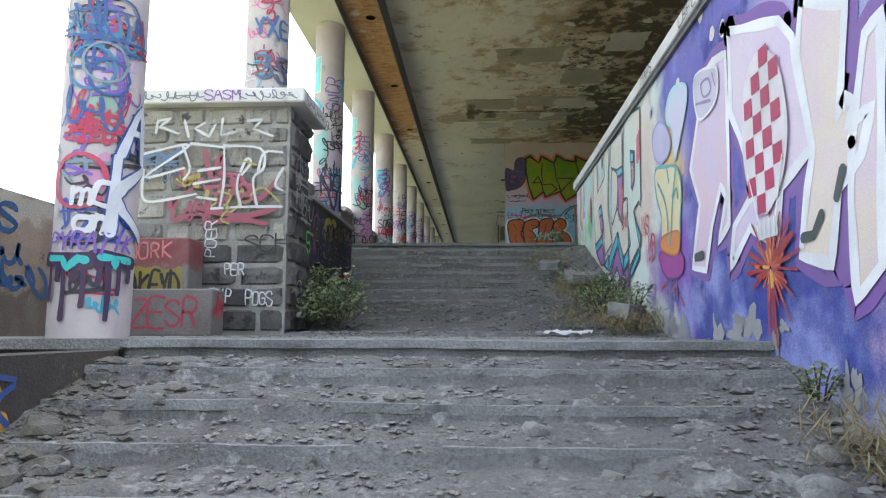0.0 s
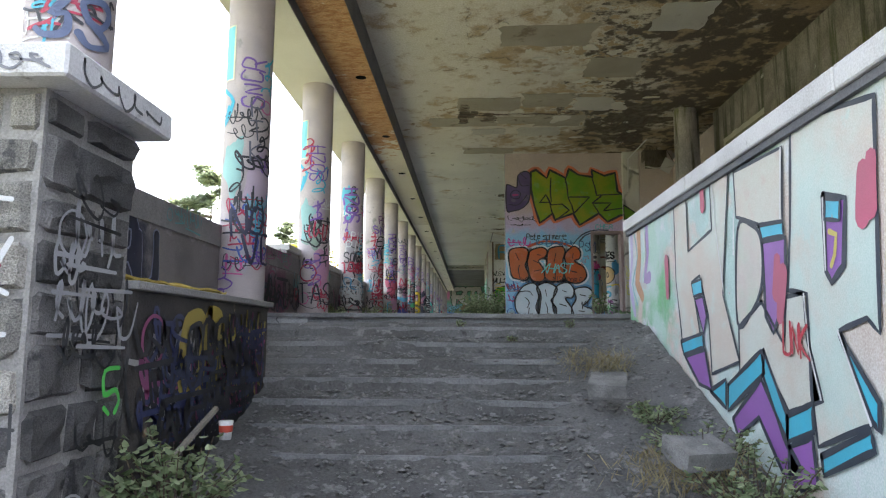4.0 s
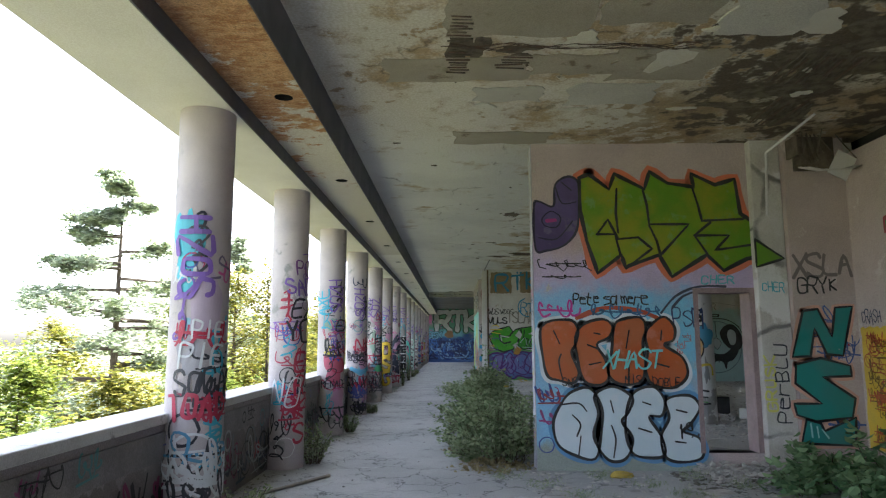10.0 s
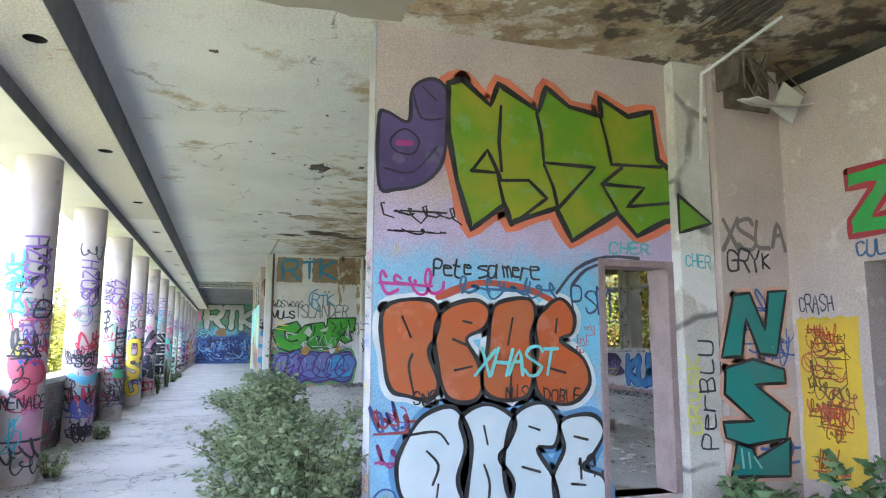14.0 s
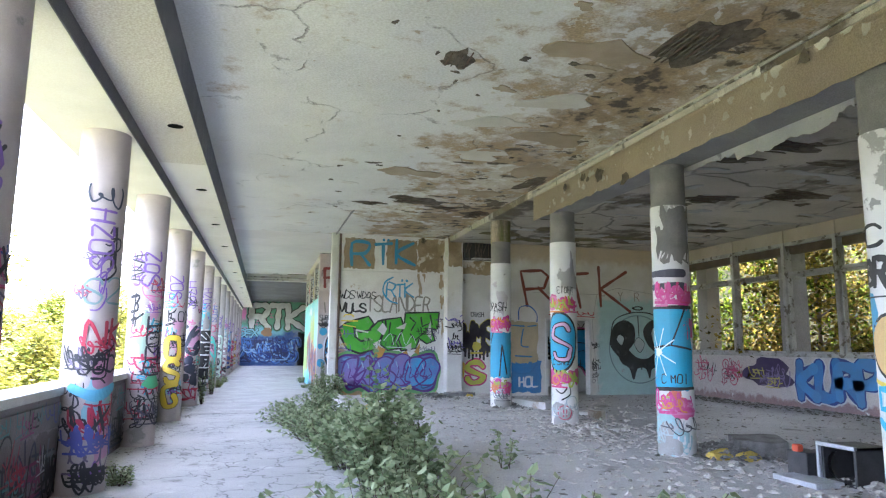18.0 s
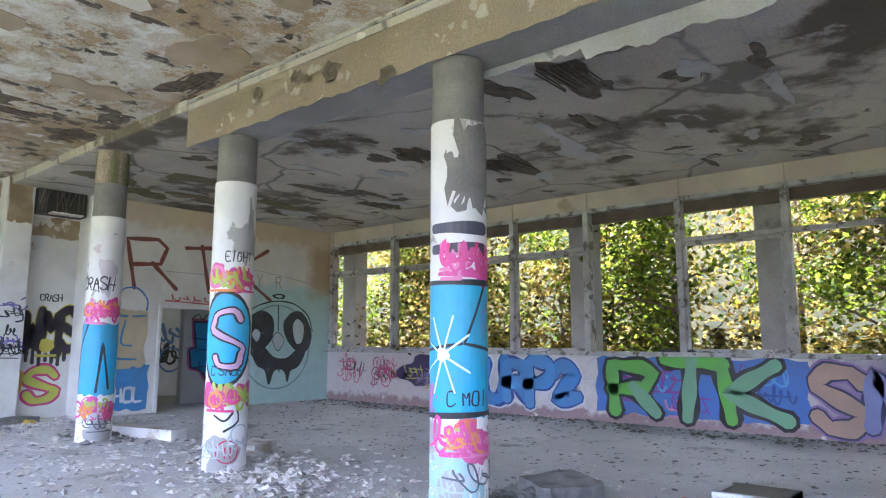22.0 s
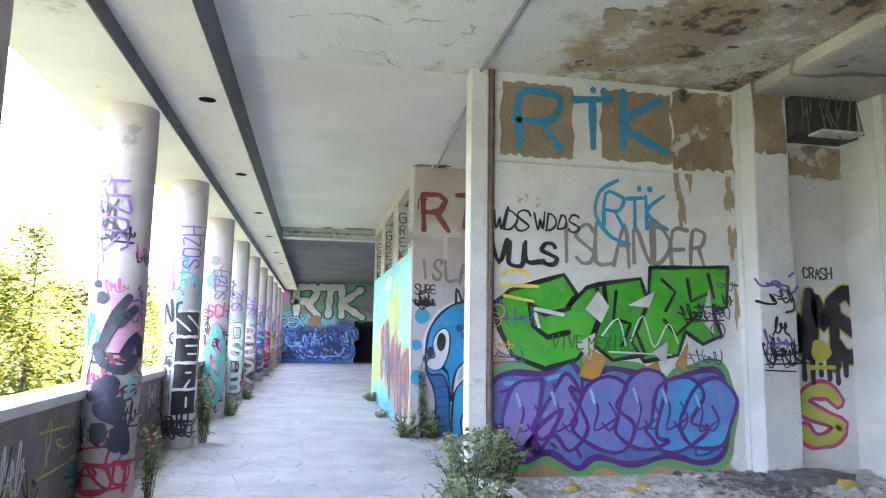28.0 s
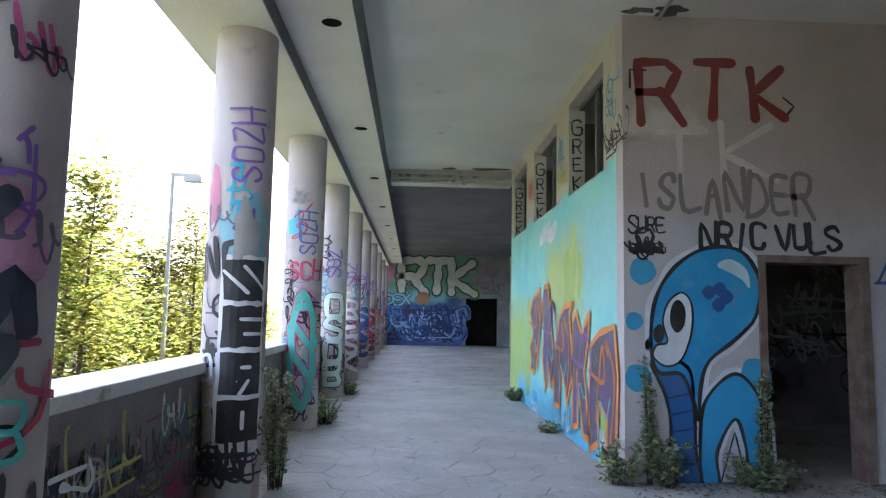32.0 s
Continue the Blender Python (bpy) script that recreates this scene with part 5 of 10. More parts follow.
splotch(ob, place, 0.03, 2.02, 0.1, 0.22, (0.34, 0.33, 0.32), 0.0165, 0.22, 36, "bare_patch", label="bare concrete where the plaster broke off")
on_col(8, "NO", -0.3, 1.66, 0.3, 0.036, INK, 0.4)
on_col(8, "OK", -0.29, 0.9, 0.2, 0.026, PALE, 0.6)
scribbles(ob, place, random.Random(18), -0.28, 0.1, 0.12, 0.5, 5, [INK], (0.16, 0.28), 0.0225, (0.018, 0.03))
ob, place = COLS[9]
splotch(ob, place, -0.16, 2.5, 0.11, 0.16, (0.1, 0.46, 0.68), 0.0036, 0.22, 37)
on_col(9, "SOZH", 0.1, 2.15, 0.2, 0.022, (0.1, 0.14, 0.42), 0.5, up=True)
on_col(9, "SCH", -0.2, 1.84, 0.2, 0.03, (0.6, 0.06, 0.16), 0.5)
for j, ch in enumerate("ANNV"):
    on_col(9, ch, -0.14, 1.36 - 0.36 * j, 0.3, 0.085, (0.6, 0.05, 0.15), 0.75, (0.1, 0.5, 0.44))
for j, ch in enumerate("OSOB"):
    on_col(10, ch, -0.13, 1.4 - 0.38 * j, 0.32, 0.085, BLACK, 0.7, (0.62, 0.74, 0.7))
for j, ch in enumerate("RESK"):
    on_col(11, ch, -0.13, 1.36 - 0.38 * j, 0.33, 0.085, (0.4, 0.02, 0.12), 0.7, (0.72, 0.7, 0.7))
for k, c in ((12, (0.05, 0.1, 0.35)), (13, (0.4, 0.04, 0.1)), (14, (0.5, 0.3, 0.05))):
    for j, ch in enumerate("SKE"):
        on_col(k, ch, -0.13, 1.2 - 0.4 * j, 0.34, 0.08, BLACK, 0.7, c)
for k in (10, 11, 12, 13):
    on_col(k, "SOZ", 0.06, 2.05, 0.2, 0.026, VIOLET, 0.6, up=True)

# ---- inner columns ----


damp_top = streaked("damp_top", (0.4, 0.34, 0.26), (0.27, 0.22, 0.16), (0.08, 0.07, 0.05), (0.17, 0.18, 0.06), 0.7)


def inner_column(k, white=True, z0=ROOM_Z, top=3.7, label=""):
    y = 17.03 + 3.085 * k if white else 20.02
    ob = empty("inner_column")
    X = IN_X if white else IN_X + 0.15
    bm = bmesh.new()
    tube(bm, X, y, z0 - 0.02, 3.2 if white else CEIL, IN_R, n=36, cap=False)
    body = part("shaft", bm, white_column if white else MATS["damp_column"], ob, smooth=True)
    if white:
        bm = bmesh.new()
        tube(bm, IN_X, y, 3.2, 3.66 if k == 6 else CEIL, IN_R - 0.012, n=36, cap=False)
        part("bare_top", bm, grey_column, ob, "bare grey top of the column", True)
        if k == 6:
            bm = bmesh.new()
            tube(bm, IN_X, y, 3.66, CEIL, IN_R - 0.004, n=36, cap=False)
            part("damp_top", bm, damp_top, ob, "mossy peeling top of the column", True)
        bm = bmesh.new()
        tube(bm, IN_X + 0.17, y + 0.17, z0, CEIL, 0.04, n=12)
        part("drain_pipe", bm, rust, ob, "dark drain pipe behind the column", True)
    tagged(ob, label, "column", "inner row of columns")
    return body, round_face(X, y, IN_R, {3: -152, 4: -136, 5: -127, 6: -130}.get(k, -128))


streaked("damp_column", (0.4, 0.36, 0.34), (0.27, 0.25, 0.24), (0.09, 0.082, 0.065), (0.14, 0.15, 0.055), 0.85)
inner = {}
for k in (1,):
    inner[k] = inner_column(k, False, 0.0, CEIL, "round damp stained column before the east wall")
inner[2] = None
for k, lab in ((3, "white round column with bold black, yellow and blue letters"), (4, "white round column with a sprayed blue star patch"), (5, "white round column with a big blue letter"), (6, "white round column with blue and pink paint and a drain pipe")):
    inner[k] = inner_column(k, True, ROOM_Z, 3.7, lab)

# ---- room beam and windows ----
rb = empty("room_beam")
bm = boxes((3.86, 4.3, 23.4, 33.0, 3.72, 4.13))
part("beam_core", bm, concrete, rb)
bm = bmesh.new()
n = 90
rows = []
for i in range(n + 1):
    y = 23.42 + (33.1 - 23.42) * i / n
    low = 3.69 + 0.03 * noise.noise((y * 2.3, 0, 0)) + (0.05 * noise.noise((y * 9, 1, 0)) if i % 3 else 0.0)
    rows.append([bm.verts.new((3.83 + 0.012 * noise.noise((y * 3, z, 0)), y, z)) for z in (low, 3.86, 4.0, CEIL - 0.01)])
for a, b in zip(rows, rows[1:]):
    for j in range(3):
        bm.faces.new((a[j], b[j], b[j + 1], a[j + 1]))
bmesh.ops.solidify(bm, geom=bm.faces[:], thickness=0.02)
part("tan_facing", bm, tan_board, rb, "tan plaster facing with a torn lower edge")
part("beam_ledge", boxes((3.8, 3.86, 23.42, 33.1, 4.19, 4.215)), window_paint, rb)
bm = bmesh.new()
rows = []
for i in range(61):
    y = 26.8 + 2.6 * i / 60
    low = 3.66 + 0.05 * noise.noise((y * 3.1, 2, 0)) + 0.05 * noise.noise((y * 11, 5, 0)) - (0.09 if 27.0 < y < 28.4 else 0.0)
    rows.append([bm.verts.new((4.315 + 0.02 * noise.noise((y * 4, z, 3)), y, z)) for z in (low, (low + 3.74) / 2, 3.74)])
for a, b in zip(rows, rows[1:]):
    for j in range(2):
        bm.faces.new((a[j], b[j], b[j + 1], a[j + 1]))
bmesh.ops.solidify(bm, geom=bm.faces[:], thickness=0.012)
part("torn_strip", bm, coping_paint, rb, "torn pale strip hanging from the far edge")
tagged(rb, "concrete beam on round columns with torn tan facing", "beam", kind="structure")
tagged(part("gap_cover", boxes((3.795, 3.816, 33.1, 38.85, 4.125, CEIL - 0.001)), room_ceiling), "grey edge between two ceilings", "trim", kind="structure")

WX = 10.5
surface("head_shade", (0.13, 0.1, 0.07), (0.09, 0.075, 0.055), 3, 0.85, 0.4)
sill_paint = zoned("sill_wall_paint", (0.6, 0.56, 0.54), (0.5, 0.46, 0.45), [((None, 34.5, 0), (None, 38.5, 1.3), (0.54, 0.49, 0.48), 0.2), ((None, 23, 0), (None, 28.2, 1.3), (0.28, 0.22, 0.34), 0.2), ((None, 20, 0.1), (None, 39, 0.38), (0.3, 0.2, 0.2), 0.06)], peel=((0.66, 0.65, 0.63), 1.8, 0.62))
sill_wall = wall_x("wall_room_east", WX, WX + 0.25, 23.2, 38.6, 0, 1.3, sill_paint, label="low graffiti covered wall under the windows")
wall_x("wall_over_windows", WX, WX + 0.25, 23.2, 38.6, 3.82, 4.3, surface("cream", (0.52, 0.46, 0.36), (0.44, 0.38, 0.29), 1.0, 0.85, 0.3, 40, (((0.3, 0.24, 0.16), 1.2, 0.62, 0.72),)), label="cream plaster wall above the windows")
tagged(part("window_sill", boxes((WX - 0.12, WX + 0.3, 23.4, 38.4, 1.3, 1.37), bevel=0.006), window_paint), "long white window sill with flaking paint", "sill", kind="structure")
MULL = [38.3, 36.3, 34.6, 33.17, 31.62, 30.0, 28.45, 26.75, 25.2, 23.6]
for k, (b, a) in enumerate(zip(MULL, MULL[1:])):
    w = empty("window_%d" % (k + 1))
    part("window_post", boxes((WX - 0.04, WX + 0.16, b - 0.05, b + 0.05, 1.37, 3.83), bevel=0.006), window_paint, w)
    part("cover_strip", boxes((WX - 0.03, WX - 0.002, b - 0.03, b + 0.03, 3.832, 4.28), bevel=0.004), MATS["cream"], w)
    part("window_head", boxes((WX - 0.02, WX + 0.12, a + 0.05, b - 0.05, 3.76, 3.83)), window_paint, w)
    # Added dark box: it puts the eave's shade into the window head.
    part("head_shade_box", boxes((WX + 0.125, WX + 0.24, a + 0.05, b - 0.05, 3.58, 3.815)), MATS["head_shade"], w, "dark box for the eave shade at the window head")
    if k not in (4, 7):
        part("transom", boxes((WX - 0.02, WX + 0.1, a + 0.05, b - 0.05, 3.09, 3.16)), window_paint, w)
    if k in (0, 1, 2, 3, 5):
        part("sash_rail", boxes((WX + 0.02, WX + 0.08, a + 0.09, b - 0.09, 1.37, 1.42), (WX + 0.02, WX + 0.08, a + 0.09, b - 0.09, 3.03, 3.08)), window_paint, w)
        part("sash", boxes((WX + 0.02, WX + 0.08, a + 0.05, a + 0.09, 1.37, 3.08), (WX + 0.02, WX + 0.08, b - 0.09, b - 0.05, 1.37, 3.08)), window_paint, w)
    tagged(w, "white timber window frame without glass, paint flaking", "window", "windows of the room", "structure")
tagged(part("window_end_post", boxes((WX - 0.04, WX + 0.16, 23.53, 23.67, 1.37, 3.83)), window_paint), "white timber window post", "window", kind="structure")
for y in (38.32, 35.2, 32.05, 28.8, 25.6):
    bm = boxes((WX + 0.55, WX + 0.95, y - 0.22, y + 0.22, -1, 4.6), bevel=0.01)
    tagged(part("outer_pier", bm, concrete), "grey concrete pier outside the windows", "pier", "piers outside the windows")
wb = wall_y("wall_room_behind", 42.0, 42.2, 5.0, 10.8, 0, 4.3, MATS["old_white"], label="dim wall behind the inner door")
wbm = flat((0, 42.0, 0), (1, 0, 0), (0, -1, 0))
inner_wall = wall_y("wall_inner_partition", 39.6, 39.75, 7.52, 10.8, 0, 4.1, MATS["old_white"], label="white partition with a blue painted figure")
wim = flat((0, 39.6, 0), (1, 0, 0), (0, -1, 0))
shape(inner_wall, wim, "1099809988807560956099357030550045002530083505601562", 7.6, 0.45, 1.5, [(0.03, 0.26, 0.55), (0.04, 0.32, 0.62)], (0.02, 0.02, 0.03), 0.035, 0, 0.004, halo=(0.55, 0.12, 0.3), label="tall blue block letter edged in black and pink")
tag(inner_wall, wim, [[(7.75, 1.6), (8.25, 1.55)], [(7.80, 1.3), (8.00, 1.36), (8.20, 1.28)], [(7.92, 1.1), (7.95, 0.85), (8.20, 0.8)], [(7.80, 0.98), (8.30, 1.0)], [(7.70, 2.0), (7.85, 2.12), (7.95, 2.0), (8.10, 2.14), (8.25, 2.02)]], 0.02, BLACK, 0.009)
scribbles(wb, wbm, random.Random(92), 6.4, 9.2, 0.6, 2.2, 12, [BLACK, BLACK, (0.1, 0.2, 0.4)], (0.3, 0.6), 0.003, (0.04, 0.07))
# The opening is added out of view to let daylight into the back room.
wall_x("wall_room_behind_east", 10.5, 10.75, 38.6, 42.2, 0, 4.3, MATS["old_white"], [(39.3, 41.6, 1.3, 3.8)], label="white back room wall with an added opening for daylight")
idoor = empty("door_inner")
for nm, s in (("jamb", (6.33, 6.39, 38.37, 38.62, ROOM_Z, 2.21)), ("jamb", (7.58, 7.64, 38.37, 38.62, ROOM_Z, 2.21)), ("head", (6.39, 7.58, 38.37, 38.62, 2.155, 2.21))):
    part(nm, boxes(s), MATS["old_white"], idoor)
part("door_leaf", boxes((6.4, 6.44, 38.64, 39.4, ROOM_Z + 0.01, 2.14)), surface("grey_door", (0.3, 0.3, 0.32), (0.24, 0.24, 0.26), 3, 0.7, 0.2), idoor)
tagged(idoor, "white frame of an open inner doorway", "door", kind="structure")
tagged(part("room_kerb", boxes((0.85, 1.02, 33.4, 38.9, 0, ROOM_Z + 0.1), bevel=0.012), MATS["old_white"]), "broken white kerb along the room edge", "kerb", kind="structure")
inside = bpy.data.objects["block_inside"]
im = flat((0, 46.5, 0), (1, 0, 0), (0, -1, 0))
panel(inside, im, 2.75, 3.3, 0.5, 2.3, spray((0.6, 0.6, 0.58)), 0.003, "painted_panel", "whitewashed patch on the inner wall", 0.05, 21)
scribbles(inside, im, random.Random(93), 2.4, 5.6, 0.4, 2.4, 22, [BLACK, (0.4, 0.4, 0.4), (0.5, 0.5, 0.5), BLACK], (0.25, 0.5), 0.006, (0.025, 0.05))
d3 = empty("door_side")
for nm, s in (("jamb", (2.06, 2.125, 42.97, 43.22, 0, 2.02)), ("jamb", (3.015, 3.09, 42.97, 43.22, 0, 2.02)), ("head", (2.125, 3.015, 42.97, 43.22, 1.955, 2.02))):
    part(nm, boxes(s), surface("brown_frame", (0.15, 0.1, 0.075), (0.22, 0.18, 0.15), 6, 0.7, 0.3), d3)
tagged(d3, "battered brown frame of an open side doorway", "door", kind="structure")
for k, (a, b) in enumerate(((43.62, 45.11), (45.83, 47.5), (48.2, 49.6))):
    w = empty("window_high_%d" % (k + 1))
    part("sill", boxes((0.842, 1.02, a + 0.004, b - 0.004, 2.902, 2.925)), window_paint, w)
    part("frame_post", boxes((0.96, 1.02, (a + b) / 2 - 0.025, (a + b) / 2 + 0.025, 2.93, 4.046)), dark_grey, w)
    part("frame_head", boxes((0.96, 1.02, a + 0.004, b - 0.004, 3.99, 4.046)), dark_grey, w)
    reveal = part("reveal", boxes((0.842, 1.02, b - 0.016, b - 0.003, 2.93, 3.985)), MATS["old_white"], w, "painted reveal with stacked black letters")
    for j, ch in enumerate("GREK"):
        tag(reveal, flat((0, b - 0.016, 0), (1, 0, 0), (0, -1, 0)), strokes(ch, 0.875, 3.68 - 0.23 * j, 0.17, 0.6), 0.022, BLACK, 0.003, 1)
    tagged(w, "small high window opening with painted reveals", "window", kind="structure")
ow = empty("window_boarded")
for s in ((4.82, 4.98, 19.7, 19.78, 1.03, 2.09), (4.82, 4.98, 17.6, 17.68, 1.03, 2.09), (4.82, 4.98, 17.68, 19.7, 2.02, 2.09), (4.82, 4.98, 17.68, 19.7, 1.03, 1.1)):
    part("frame_bar", boxes(s), window_paint, ow)
brd = part("board", boxes((4.92, 4.95, 17.68, 19.7, 1.1, 2.02)), zoned("board_paint", (0.62, 0.3, 0.05), (0.7, 0.4, 0.1), [((None, 19.3, 0), (None, 20, 3), (0.05, 0.35, 0.4), 0.1)]), ow, "board painted orange and blue")
tagged(ow, "boarded window painted orange with blue shapes", "window", kind="structure")

# ---- graffiti on the walls ----
G = random.Random(21)
m = flat((0, 23.15, 0), (1, 0, 0), (0, -1, 0))
tag(mts, m, scrawl(G, 0.86, 2.55, 0.72, 0.14, 6), 0.016, BLACK, 0.004, 1)
tag(mts, m, scrawl(G, 0.95, 2.44, 0.5, 0.04, 3), 0.014, BLACK, 0.004)
tag(mts, m, strokes("Pete sa mere", 1.32, 2.1, 0.13, 0.5, 0.18, 0.0, 0.08), 0.018, BLACK, 0.004)
tag(mts, m, scrawl(G, 1.5, 1.94, 0.95, 0.16, 8), 0.022, (0.04, 0.14, 0.3), 0.0045)
tag(mts, m, scrawl(G, 0.84, 1.94, 0.5, 0.2, 4), 0.026, (0.55, 0.04, 0.3), 0.004)
tag(mts, m, strokes("PSM", 2.6, 1.8, 0.22, 0.5, 0.1, 0, 0.08), 0.018, (0.03, 0.05, 0.15), 0.004)
tag(mts, m, [[(2.45, 1.98), (2.65, 2.2), (2.95, 2.32), (3.3, 2.32)], [(2.6, 2.05), (2.75, 2.2), (3.0, 2.28)]], 0.03, (0.05, 0.06, 0.1), 0.004)
tag(mts, m, strokes("CHER", 3.0, 2.36, 0.1, 0.8, 0.3), 0.018, (0.1, 0.5, 0.55), 0.004)
tag(mts, m, strokes("XHAST", 1.68, 1.28, 0.2, 0.6, 0.14, 0.2, 0.06), 0.028, (0.2, 0.68, 0.68), 0.03)
tag(mts, m, strokes("SNS", 1.15, 1.05, 0.1, 0.5) + strokes("MIS", 1.95, 1.08, 0.1, 0.5) + strokes("DOBLE", 2.3, 1.05, 0.1, 0.5), 0.013, BLACK, 0.03)
tag(mts, m, strokes("19.", 2.6, 0.42, 0.17, 0.4, 0.2), 0.02, BLACK, 0.03)
scribbles(mts, m, G, 0.83, 1.1, 0.2, 1.2, 5, [(0.35, 0.05, 0.2), (0.05, 0.08, 0.3), (0.3, 0.04, 0.06)], (0.12, 0.25))
scribbles(mts, m, G, 2.4, 2.88, 1.35, 1.75, 3, [(0.5, 0.15, 0.2)], (0.06, 0.1), 0.003, (0.008, 0.01))
m2 = flat((0, 23.02, 0), (1, 0, 0), (0, -1, 0))
cpost = bpy.data.objects["corner_post"]
tag(cpost, m2, turned(strokes("PerBLU", 0, 0, 0.15, 0.75, 0.35, 0, 0.06), 3.96, 0.62), 0.018, (0.03, 0.035, 0.045), 0.004)
tag(cpost, m2, strokes("CHER", 3.72, 2.25, 0.1, 0.5), 0.014, (0.1, 0.5, 0.6), 0.004)
tag(cpost, m2, turned(strokes("GRUSK", 0, 0, 0.12, 0.8, 0.4, 0, 0.06), 3.8, 0.75), 0.026, (0.7, 0.68, 0.16), 0.003)

m = flat((0, 22.95, 0), (1, 0, 0), (0, -1, 0))
tag(ns_wall, m, strokes("GRYK", 4.14, 2.24, 0.16, 0.6, 0.2, 0, 0.08), 0.022, BLACK, 0.004)
tag(ns_wall, m, strokes("XSLA", 4.1, 2.44, 0.26, 0.6, 0.12, 0, 0.06), 0.04, (0.2, 0.17, 0.16), 0.003)
scribbles(ns_wall, m, G, 4.08, 4.82, 0.4, 2.1, 8, [(0.08, 0.14, 0.4), (0.35, 0.05, 0.1)], (0.15, 0.35))
me_ = flat((4.85, 0, 0), (0, -1, 0), (-1, 0, 0))
panel(east2, me_, -22.9, -22.25, 0.32, 1.78, spray((0.78, 0.52, 0.04)), 0.003, "painted_panel", "yellow painted panel with red lines", 0.015)
tag(east2, me_, [[(-22.75, 1.2), (-22.75, 1.55), (-22.4, 1.55), (-22.4, 1.2), (-22.58, 1.05), (-22.75, 1.2)], [(-22.7, 1.42), (-22.45, 1.42)], [(-22.58, 1.4), (-22.6, 1.28), (-22.52, 1.28)], [(-22.68, 1.16), (-22.48, 1.16)]], 0.014, (0.25, 0.16, 0.02), 0.006, 1)
scribbles(east2, me_, G, -22.88, -22.28, 0.36, 1.75, 30, [(0.5, 0.08, 0.03), (0.55, 0.12, 0.04), (0.2, 0.12, 0.02)], (0.08, 0.2), 0.005, (0.01, 0.014))
for u, code in ((-22.25, "0099859985754025902890000000002545720072"), (-21.66, "009980998078357635627062704235403522802280000000"), (-21.12, "0099289960456099909990006200305030000000")):
    shape(east2, me_, code, u, 2.47, 0.58, [(0.03, 0.32, 0.06), (0.05, 0.38, 0.08)], (0.42, 0.03, 0.05), 0.05, 0, 0.004, label="green block letter edged in red")
tag(east2, me_, strokes("CUL WAND", -22.2, 2.29, 0.12, 0.6, 0.2), 0.02, (0.05, 0.12, 0.3), 0.004)
tag(east2, me_, strokes("CRASH", -22.85, 1.84, 0.14, 0.4, 0.15), 0.014, (0.03, 0.04, 0.1), 0.004)
panel(east, me_, -19.72, -17.9, 2.74, 3.56, spray((0.5, 0.47, 0.42)), 0.003, "painted_panel", "pale whitewashed square on the wall", 0.02)
panel(east, me_, -19.6, -17.9, 2.9, 3.46, surface("dull_green", (0.26, 0.25, 0.2), (0.2, 0.2, 0.15), 1.5, 0.9, 0.2), 0.006, "painted_panel", "dull square inside the whitewash")
tag(east, me_, strokes("SAME", -19.4, 2.95, 0.24, 0.5, 0.14, 0.1), 0.03, (0.12, 0.06, 0.3), 0.009)
tag(east, me_, strokes("SPER", -19.7, 0.62, 0.32, 0.6, 0.16, 0.1, 0.06), 0.035, BLACK, 0.004)
scribbles(east, me_, G, -20.1, -16.8, 0.2, 1.0, 12, [BLACK, (0.4, 0.03, 0.08), (0.1, 0.1, 0.1)], (0.2, 0.4))
scribbles(east, me_, G, -20.1, -19.8, 1.0, 2.2, 6, [BLACK, (0.45, 0.04, 0.1)], (0.15, 0.3))
piece(brd, flat((4.92, 0, 0), (0, -1, 0), (-1, 0, 0)), "OU", -19.5, 1.2, 0.7, 0.16, (0.05, 0.15, 0.5), (0.6, 0.6, 0.6), None, 0.9, 0.2)
for k in (1,):
    ob, place = inner[k]
    scribbles(ob, place, G, -0.3, 0.4, 0.2, 2.1, 20, [BLACK, BLACK, (0.45, 0.04, 0.1), (0.6, 0.5, 0.1)], (0.12, 0.32), 0.003, (0.014, 0.026))
ob, place = inner[1]
tag(ob, place, strokes("RES", -0.2, 1.75, 0.2, 0.6), 0.022, (0.5, 0.05, 0.1), 0.012)
tag(ob, place, strokes("ZERO", -0.25, 1.3, 0.2, 0.5), 0.024, BLACK, 0.014)

# inner white columns
ob, place = inner[3]
tag(ob, place, strokes("BRES", -0.27, 1.97, 0.19, 0.5, 0.16), 0.05, BLACK, 0.006, 1)
tag(ob, place, [[(-0.28, 1.88), (0.22, 1.88)]], 0.014, BLACK, 0.006)
splotch(ob, place, -0.02, 1.5, 0.24, 0.26, BLACK, 0.004, 0.02, 1)
splotch(ob, place, -0.02, 1.5, 0.215, 0.235, (0.72, 0.48, 0.2), 0.007, 0.02, 1)
tag(ob, place, strokes("O", -0.05, 1.43, 0.14, 0.5), 0.03, BLACK, 0.01)
splotch(ob, place, -0.25, 1.65, 0.12, 0.25, (0.08, 0.35, 0.6), 0.003, 0.2, 5)
splotch(ob, place, 0.26, 1.7, 0.14, 0.2, (0.08, 0.35, 0.6), 0.003, 0.2, 8)
tag(ob, place, strokes("5", -0.22, 0.85, 0.34, 0.95), 0.05, (0.05, 0.42, 0.65), 0.006, 1)
tag(ob, place, [[(-0.3, 1.25), (0.0, 1.18), (0.3, 1.22), (0.35, 1.05)]], 0.04, (0.75, 0.58, 0.08), 0.005)
tag(ob, place, strokes("E", 0.08, 0.55, 0.22, 0.8) + strokes("C", -0.22, 2.3, 0.14, 1.0), 0.03, BLACK, 0.006)
tag(ob, place, strokes("KAR", -0.2, 0.35, 0.16, 0.5), 0.018, BLACK, 0.006)
scribbles(ob, place, G, -0.3, 0.3, 0.3, 0.8, 5, [(0.3, 0.03, 0.25), (0.1, 0.35, 0.1)], (0.1, 0.2), 0.003)
